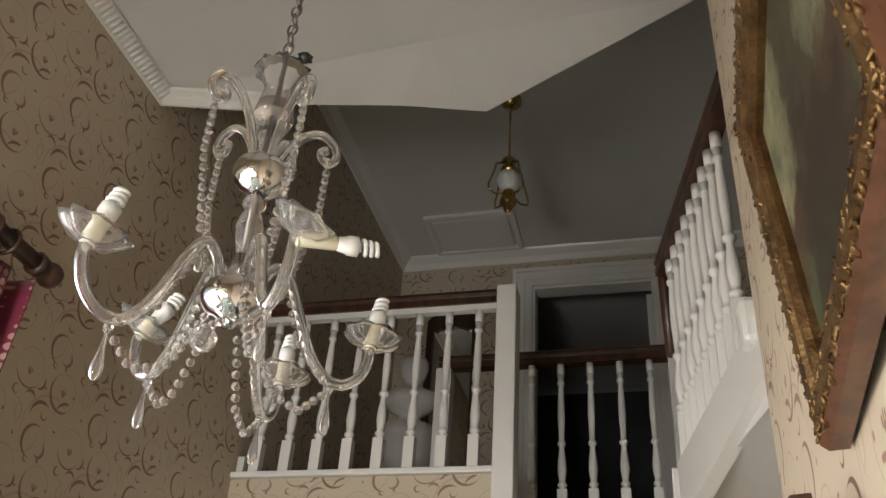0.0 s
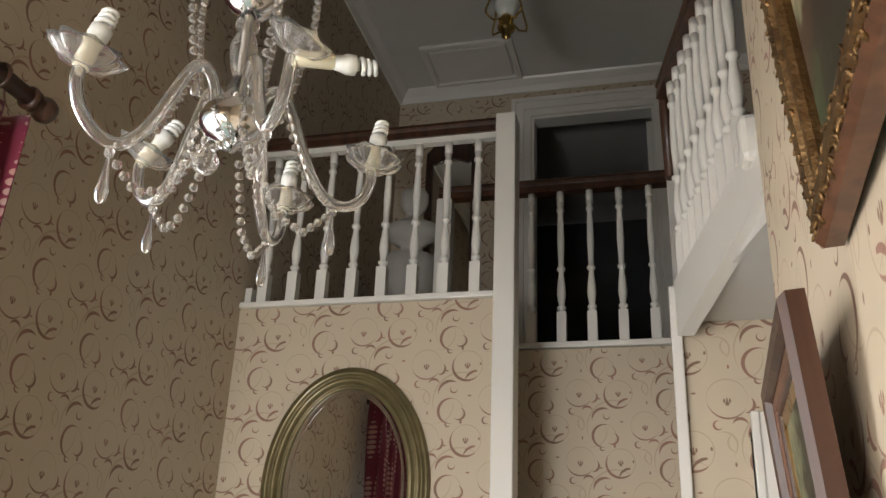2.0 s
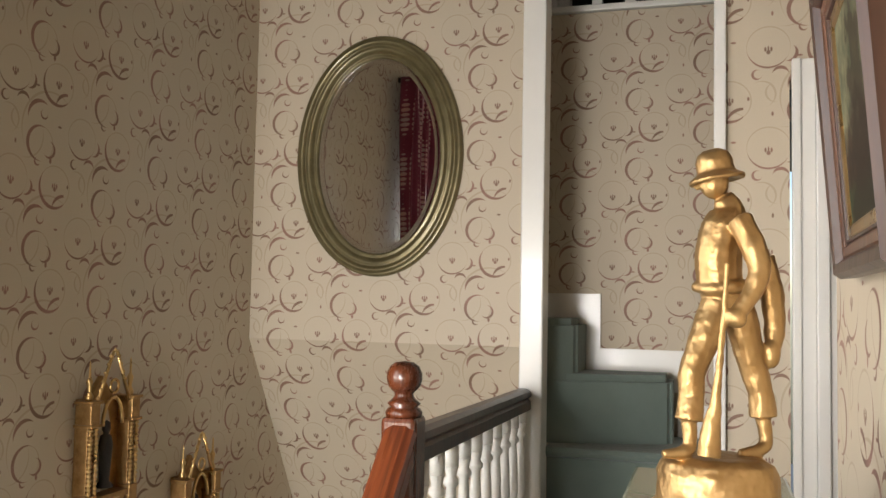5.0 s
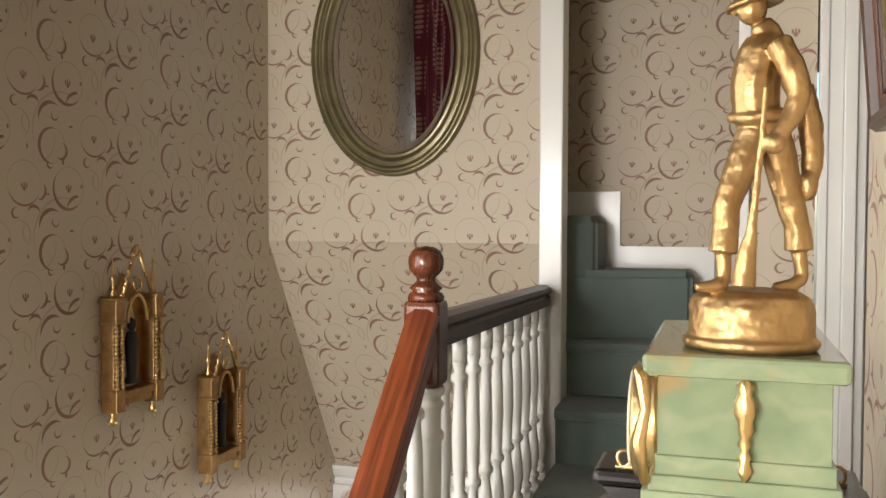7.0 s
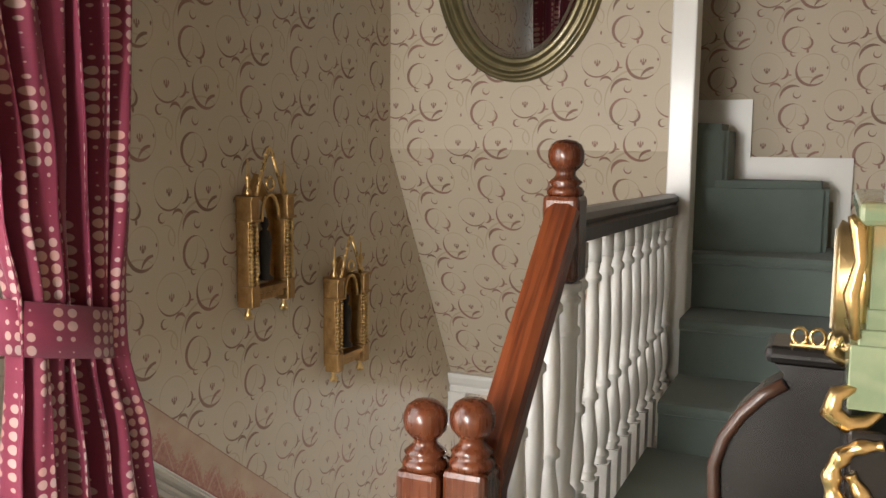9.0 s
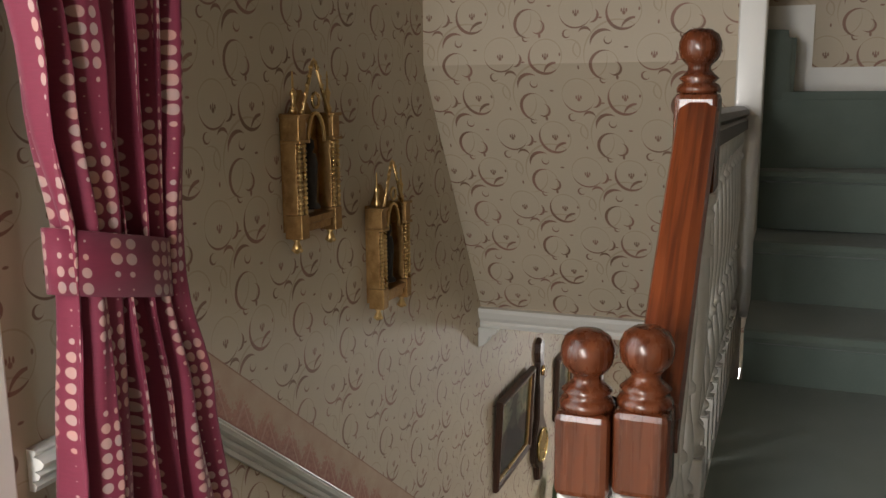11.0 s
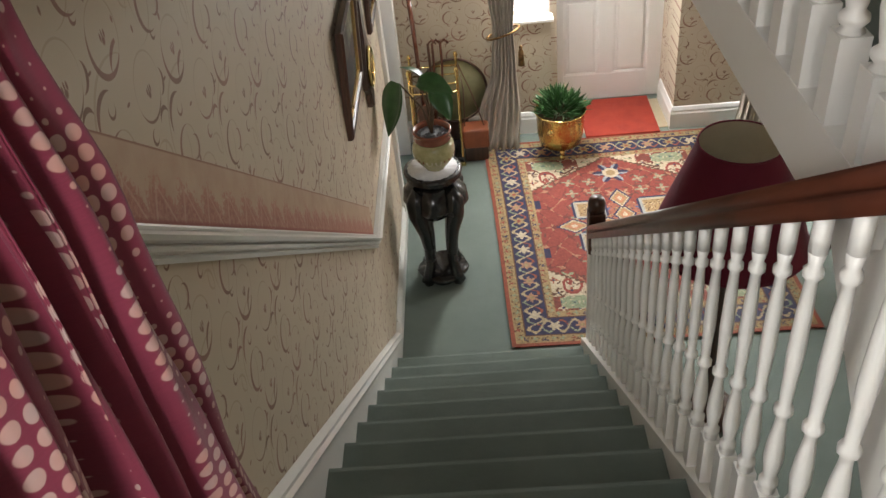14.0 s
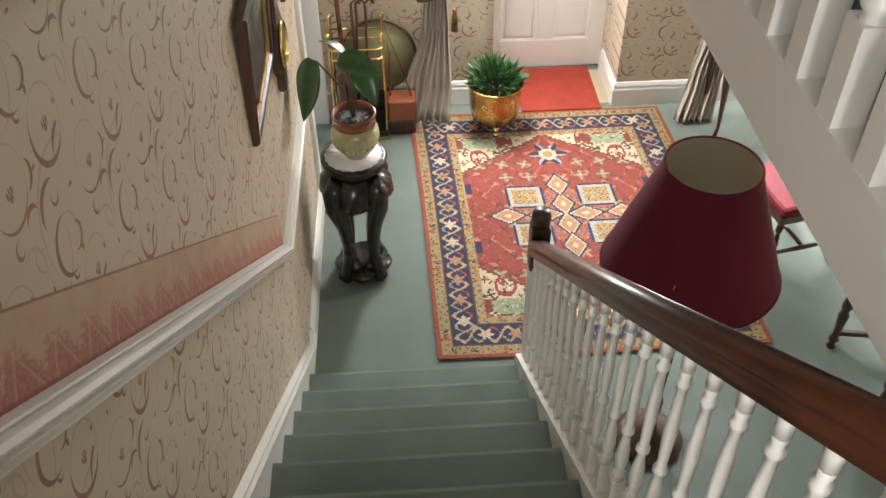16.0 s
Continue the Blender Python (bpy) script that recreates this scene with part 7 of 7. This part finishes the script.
for nm, b in (("window_frame", (0.95, 1.01, -1.4, 0.2)), ("window_frame", (2.04, 2.1, -1.4, 0.2)), ("window_frame", (1.01, 2.04, -1.4, -1.34)), ("window_frame", (1.01, 2.04, 0.14, 0.2)), ("glazing_bar", (1.51, 1.54, -1.34, 0.14))):
    part(nm, boxes((b[0], b[1], Y_HALL + 0.02, Y_HALL + 0.07, b[2], b[3]), bevel=0.003), white_paint, w3)
for x0, x1 in ((1.01, 1.51), (1.54, 2.04)):
    ob = part("pane", boxes((x0, x1, Y_HALL + 0.043, Y_HALL + 0.047, -1.34, 0.14)), pane_glass, w3)
    ob.visible_shadow = False

# ---- pictures and barometer on the hall walls ----
framed("framed_print", "landscape print in a dark wooden frame with gilt slip", 0.64, 0.50, on_left(4.635, -0.165, 3.0), [(0.0, 0.035, 0.0, -0.035, dark_wood, "outer_moulding"), (0.033, 0.048, -0.002, -0.022, gilt, "gilt_slip")], painting_cloth("hall_print", 5.2, 0.5, 1.2), "framed hall pictures")
framed("framed_print", "small dark print in a dark wooden frame", 0.40, 0.42, on_left(5.76, -0.27, 2.0), [(0.0, 0.04, 0.0, -0.03, dark_wood, "outer_moulding"), (0.038, 0.048, -0.002, -0.02, gilt, "gilt_slip")], painting_cloth("hall_print_small", 1.7, 0.4, 1.0), "framed hall pictures")
framed("framed_print", "small print with a wide mount in a black frame", 0.44, 0.42, Matrix.Translation((-1.51, Y_HALL - 0.004, -0.435)), [(0.0, 0.05, 0.0, -0.03, ebony, "outer_moulding"), (0.05, 0.11, -0.002, -0.008, shade_lining, "mount"), (0.11, 0.125, -0.002, -0.01, ebony, "inner_slip")], painting_cloth("hall_print_far", 6.6, 0.5, 1.0), "framed hall pictures")
bar = thing("barometer", "banjo barometer of red-brown wood with brass dial", "barometer")
bm = B()
out = [(0.0, -0.70), (0.035, -0.69), (0.05, -0.66), (0.06, -0.60), (0.115, -0.55), (0.14, -0.48), (0.13, -0.40), (0.085, -0.34), (0.055, -0.29), (0.05, -0.10), (0.065, -0.06), (0.06, 0.02), (0.045, 0.06), (0.06, 0.12), (0.05, 0.17), (0.0, 0.20)]
prism(bm, [(5.15 + y, z) for y, z in out] + [(5.15 - y, z) for y, z in out[-2:0:-1]], "x", XL + 0.002, XL + 0.035)
bmesh.ops.bevel(bm, geom=[e for e in bm.edges if all(abs(v.co.x - XL - 0.035) < 1e-4 for v in e.verts)], offset=0.008, segments=2, affect="EDGES")
part("case", bm, dark_wood, bar)
bm = B()
lathe(bm, [(0.105, 0.0), (0.108, 0.012), (0.096, 0.018), (0.094, 0.012)], 32, (XL + 0.035, 5.15, -0.47), Matrix.Rotation(radians(90), 4, "Y"))
part("bezel", bm, brass, bar)
bm = B()
lathe(bm, [(0.096, 0.0), (0.096, 0.006)], 32, (XL + 0.035, 5.15, -0.47), Matrix.Rotation(radians(90), 4, "Y"))
part("dial", bm, silvered, bar, "silvered dial plate")
bm = B()
lathe(bm, [(0.03, 0.0), (0.032, 0.01), (0.0, 0.012)], 20, (XL + 0.035, 5.15, 0.0), Matrix.Rotation(radians(90), 4, "Y"))
part("hygrometer", bm, brass, bar)

# ---- standard lamp ----
LX, LY = -0.275, 4.20
sl = thing("floor_lamp", "dark turned wooden floor lamp with a large maroon shade", "floor lamp")
bm = B()
N_ = 64
r0, r1, z0, z1 = 0.355, 0.178, -1.01, -0.50
lathe(bm, [(r0, z0), (r0 - 0.004, z0 + 0.012), (r0 - 0.05, z0 + 0.15), (r1 + 0.048, z1 - 0.14), (r1, z1 - 0.008), (r1, z1)], N_, (LX, LY, 0))
bm.faces.ensure_lookup_table()
for f in [f for f in bm.faces if len(f.verts) > 4]:
    bm.faces.remove(f)
part("shade", bm, red_shade, sl, "maroon cloth cone shade")
bm = B()
lathe(bm, [(r1 - 0.004, z1 - 0.002), (r1 - 0.004, z1 - 0.01), (r1 + 0.043, z1 - 0.14), (r0 - 0.055, z0 + 0.15), (r0 - 0.007, z0 + 0.006)], N_, (LX, LY, 0))
for f in [f for f in bm.faces if len(f.verts) > 4]:
    bm.faces.remove(f)
part("lining", bm, shade_lining, sl, "cream shade lining")
bm = B()
tube(bm, [(LX + r1 * math.cos(a), LY + r1 * math.sin(a), z1) for a in (2 * math.pi * k / 48 for k in range(48))], 0.005, 6, closed=True)
part("top_trim", bm, red_shade, sl)
bm = B()
tube(bm, [(LX + r0 * math.cos(a), LY + r0 * math.sin(a), z0) for a in (2 * math.pi * k / 64 for k in range(64))], 0.006, 6, closed=True)
part("bottom_trim", bm, red_shade, sl)
bm = B()
lathe(bm, [(0.17, HALL), (0.17, HALL + 0.02), (0.13, HALL + 0.04), (0.04, HALL + 0.08), (0.025, HALL + 0.14), (0.035, HALL + 0.3), (0.022, HALL + 0.34), (0.03, HALL + 0.6), (0.02, HALL + 0.9), (0.028, HALL + 0.95), (0.016, HALL + 1.0), (0.016, -0.85), (0.0, -0.84)], 20, (LX, LY, 0))
part("pole", bm, dark_wood, sl)
bm = B()
lathe(bm, [(0.012, -0.845), (0.020, -0.83), (0.030, -0.77), (0.022, -0.73), (0.0, -0.72)], 16, (LX, LY, 0))
part("bulb", bm, cfl_white, sl)
for k in range(3):
    a = 2 * math.pi * k / 3
    bm = B()
    tube(bm, [(LX, LY, z0 + 0.155), (LX + 0.325 * math.cos(a), LY + 0.325 * math.sin(a), z0 + 0.155)], 0.0025, 5)
    part("spider_wire", bm, brass, sl)

# ---- red seated chair, twist-leg table and a small table by the far window ----


def turned_leg(bm, x, y, z0, z1, r=0.017):
    L = z1 - z0
    lathe(bm, [(r * a, z0 + L * t) for a, t in ((0.9, 0), (1.1, 0.03), (0.6, 0.06), (1.2, 0.12), (0.7, 0.18), (0.9, 0.3), (1.2, 0.45), (0.7, 0.5), (1.2, 0.55), (0.9, 0.7), (0.6, 0.8), (1.15, 0.84), (1.15, 1.0))], 12, (x, y, 0))


rc = thing("side_chair", "dark wooden side chair with a crimson velvet seat", "chair", at=(0.86, 5.55, HALL), rz=12)
part("seat", boxes((-0.24, 0.24, -0.22, 0.22, 0.43, 0.49), bevel=0.025), red_velvet, rc, "crimson velvet seat pad")
part("seat_frame", boxes((-0.23, 0.23, -0.21, 0.21, 0.375, 0.428), bevel=0.004), dark_wood, rc)
for x in (-0.205, 0.205):
    for y in (-0.185, 0.185):
        bm = B()
        turned_leg(bm, x, y, 0.0, 0.375)
        part("leg", bm, dark_wood, rc)
for y in (-0.185, 0.185):
    bm = B()
    tube(bm, [(-0.205, y, 0.14), (0, y, 0.14), (0.205, y, 0.14)], 0.011, 8, radii=[0.009, 0.016, 0.009])
    part("stretcher", bm, dark_wood, rc)
bm = B()
tube(bm, [(0.0, -0.185, 0.14), (0.0, 0.185, 0.14)], 0.012, 8)
part("stretcher", bm, dark_wood, rc)
part("backrest", boxes((0.20, 0.235, -0.2, 0.2, 0.49, 0.95), bevel=0.01), dark_wood, rc)
gt = thing("side_table", "dark carved wooden table with twisted legs", "table", at=(1.06, 4.35, HALL), rz=-10)
part("tabletop", boxes((-0.36, 0.36, -0.42, 0.42, 0.66, 0.69), bevel=0.008), dark_wood, gt)
part("apron", boxes((-0.30, 0.30, -0.36, 0.36, 0.56, 0.658), bevel=0.004), dark_wood, gt)
for x in (-0.27, 0.27):
    for y in (-0.33, 0.33):
        bm = B()
        turned_leg(bm, x, y, 0.0, 0.56, 0.024)
        part("leg", bm, dark_wood, gt)
for y in (-0.33, 0.33):
    part("stretcher", boxes((-0.27, 0.27, y - 0.012, y + 0.012, 0.10, 0.13), bevel=0.003), dark_wood, gt)
ft = thing("small_table", "small dark table on cabriole legs by the window", "table", at=(1.0, 6.80, HALL))
part("tabletop", boxes((-0.28, 0.5, -0.22, 0.22, 0.68, 0.71), bevel=0.008), dark_wood, ft)
for x in (-0.24, 0.46):
    for y in (-0.18, 0.14):
        bm = B()
        tube(bm, [(x, y, 0.68), (x - 0.02, y - 0.02, 0.55), (x, y, 0.30), (x + 0.005, y, 0.12), (x - 0.02, y - 0.015, 0.03), (x - 0.03, y - 0.02, 0.012)], 0.02, 9, radii=[0.022, 0.030, 0.018, 0.012, 0.018, 0.012])
        part("leg", bm, dark_wood, ft)

# ================= upper floor =================
# coving along the side wall and the far wall
bm = B()
sweep(bm, [(XL + 0.002, -1.5, 4.468), (XL + 0.002, 2.27, 4.468), (-1.55, 2.36, 4.458)], [(0.0, -0.055), (0.01, -0.055), (0.022, -0.03), (0.05, -0.012), (0.055, 0.0), (0.0, 0.0)])
for k in range(150):
    y = -1.4 + k * 0.0245
    tube(bm, [(XL + 0.004, y, 4.418), (XL + 0.030, y + 0.008, 4.440), (XL + 0.052, y + 0.012, 4.462)], 0.008, 5)
struct("coving_landing", bm, white_paint, "white rope-pattern plaster coving")
bm = B()
sweep(bm, [(XL + 0.002, 2.4, 5.718), (XL + 0.002, 5.498, 5.718), (1.5, 5.498, 5.718)], [(0.0, -0.09), (0.012, -0.09), (0.03, -0.05), (0.07, -0.015), (0.08, 0.0), (0.0, 0.0)])
struct("coving_upper", bm, white_paint)
# loft hatch
lh = tagged(new("loft_hatch"), "white painted loft hatch in a moulded frame", kind="structure")
part("hatch_panel", boxes((-1.60, -1.06, 5.0, 5.37, 5.700, 5.719)), white_paint, lh)
bm = B()
sweep(bm, [(-1.65, 4.93, 5.719), (-1.0, 4.93, 5.719), (-1.0, 5.41, 5.719), (-1.65, 5.41, 5.719)], [(0.0, 0.0), (0.0, -0.024), (-0.03, -0.030), (-0.045, -0.016), (-0.045, 0.0)], closed=True)
part("hatch_frame", bm, white_paint, lh)
# upper doorway with an inner glazed door standing open
ud = tagged(new("door_4"), "white moulded doorway to a dim room", kind="structure")
bm = B()
for o0, o1, d in ((0.0, 0.05, 0.022), (0.05, 0.11, 0.032), (0.11, 0.14, 0.044)):
    box(bm, DX0 - o1, DX0 - o0, 5.5 - d, 5.5, UPPER, DZ + o1, bevel=0.003)
    box(bm, DX1 + o0, DX1 + o1, 5.5 - d, 5.5, UPPER, DZ + o1, bevel=0.003)
    box(bm, DX0 - o0, DX1 + o0, 5.5 - d, 5.5, DZ + o0, DZ + o1, bevel=0.003)
part("architrave", bm, white_paint, ud)
part("door_lining", boxes((DX0, DX0 + 0.02, 5.5, 5.63, UPPER, DZ), (DX1 - 0.02, DX1, 5.5, 5.63, UPPER, DZ), (DX0 + 0.02, DX1 - 0.02, 5.5, 5.63, DZ - 0.02, DZ)), white_paint, ud)
leaf = part("door_leaf", boxes((-0.15, -0.11, 5.66, 5.76, UPPER + 0.01, DZ - 0.03), (-0.15, -0.11, 6.30, 6.40, UPPER + 0.01, DZ - 0.03), (-0.15, -0.11, 5.76, 6.30, UPPER + 0.01, UPPER + 0.9), (-0.15, -0.11, 5.76, 6.30, UPPER + 1.45, UPPER + 1.50), (-0.15, -0.11, 5.76, 6.30, UPPER + 1.80, UPPER + 1.86), (-0.15, -0.11, 5.76, 6.30, DZ - 0.13, DZ - 0.03), bevel=0.003), white_paint, ud, "open white door with small panes")
bm = B()
lathe(bm, [(0.0, -0.02), (0.02, -0.012), (0.024, 0.0), (0.02, 0.012), (0.0, 0.02)], 12, (-0.17, 6.32, UPPER + 1.0))
part("door_knob", bm, brass, leaf)
hk = thing("coat_hook", "dark double coat hook on the dim far wall", "coat hook")
bm = B()
tube(bm, [(-0.44, 7.99, 5.10), (-0.44, 7.93, 5.02), (-0.44, 7.95, 4.93)], 0.012, 8)
tube(bm, [(-0.44, 7.99, 5.25), (-0.44, 7.99, 4.9)], 0.014, 8)
part("hook", bm, steel, hk)

# pendant lantern
PX, PY = -0.83, 3.85
pn = thing("pendant_lamp", "small brass pendant lantern with opal glass on a rod", "pendant lamp")
bm = B()
lathe(bm, [(0.0, 5.66), (0.03, 5.664), (0.06, 5.69), (0.064, 5.72)], 24, (PX, PY, 0))
part("canopy", bm, brass, pn)
bm = B()
tube(bm, [(PX, PY, 5.67), (PX, PY, 5.26)], 0.006, 8)
part("rod", bm, brass, pn)
bm = B()
lathe(bm, [(0.0, 5.275), (0.03, 5.27), (0.045, 5.25), (0.03, 5.235), (0.022, 5.20), (0.05, 5.19), (0.05, 5.165), (0.03, 5.16)], 20, (PX, PY, 0))
part("gallery", bm, brass, pn)
bm = B()
lathe(bm, [(0.03, 5.17), (0.06, 5.15), (0.068, 5.11), (0.05, 5.06), (0.035, 5.04)], 24, (PX, PY, 0))
part("opal_shade", bm, cfl_white, pn, "white opal glass shade")
for k in range(4):
    a = radians(45 + 90 * k)
    ca, sa = math.cos(a), math.sin(a)
    bm = B()
    tube(bm, [(PX + r * ca, PY + r * sa, z) for r, z in ((0.03, 5.23), (0.085, 5.20), (0.105, 5.12), (0.135, 5.03), (0.128, 5.00), (0.08, 4.985), (0.05, 5.01), (0.03, 4.96))], 0.006, 7)
    part("scroll_bar", bm, brass, pn)
bm = B()
lathe(bm, [(0.03, 5.04), (0.04, 5.02), (0.024, 5.0), (0.05, 4.975), (0.045, 4.95), (0.02, 4.925), (0.026, 4.91), (0.0, 4.89)], 18, (PX, PY, 0))
part("finial", bm, brass, pn)

# plaster bust on a round pedestal
pe = thing("pedestal", "white fluted plaster pedestal on the upper landing", "pedestal")
bm = B()
lathe(bm, [(0.19, UPPER), (0.19, 3.27), (0.15, 3.30), (0.13, 3.36), (0.125, 3.70), (0.14, 3.74), (0.16, 3.80), (0.15, 3.86), (0.17, 3.90), (0.175, 3.965), (0.14, 3.975), (0.0, 3.975)], 32, (-1.52, 4.6, 0), wob=lambda a, k: 1 + 0.03 * math.cos(16 * a))
part("column", bm, plaster, pe)
bm = B()
lathe(bm, [(0.08, 3.976), (0.10, 3.99), (0.07, 4.02), (0.06, 4.05), (0.11, 4.08), (0.165, 4.13), (0.16, 4.18), (0.09, 4.215), (0.052, 4.24), (0.05, 4.265), (0.072, 4.29), (0.086, 4.34), (0.085, 4.39), (0.066, 4.425), (0.0, 4.44)], 28, (-1.52, 4.6, 0), Matrix.Diagonal((1, 0.75, 1, 1)), wob=lambda a, k: 1 + (0.06 * math.sin(2 * a + 1) if k < 7 else 0.05 * math.cos(3 * a)))
tagged(part("bust", bm, plaster), "white plaster bust on the fluted pedestal", "bust")
# tall mirror in a carved dark frame
tm = thing("tall_mirror", "tall mirror in a carved dark wooden frame with crest", "mirror")
TX, TW = -1.52, 0.19
bm = B()
for x0, x1, z0, z1 in ((TX - TW, TX - TW + 0.045, 3.75, 5.10), (TX + TW - 0.045, TX + TW, 3.75, 5.10), (TX - TW + 0.045, TX + TW - 0.045, 3.75, 3.80)):
    box(bm, x0, x1, 5.455, 5.498, z0, z1, bevel=0.006)
prism(bm, [(TX - TW, 5.10), (TX - TW, 5.17), (TX - 0.15, 5.21), (TX - 0.13, 5.27), (TX - 0.07, 5.26), (TX - 0.04, 5.31), (TX, 5.34), (TX + 0.04, 5.31), (TX + 0.07, 5.26), (TX + 0.13, 5.27), (TX + 0.15, 5.21), (TX + TW, 5.17), (TX + TW, 5.10), (TX + 0.12, 5.08), (TX, 5.13), (TX - 0.12, 5.08)], "y", 5.465, 5.498)
part("frame", bm, dark_wood, tm, "carved dark crested frame")
part("mirror_plate", boxes((TX - TW + 0.046, TX + TW - 0.046, 5.482, 5.488, 3.80, 5.095)), mirror_glass, tm)
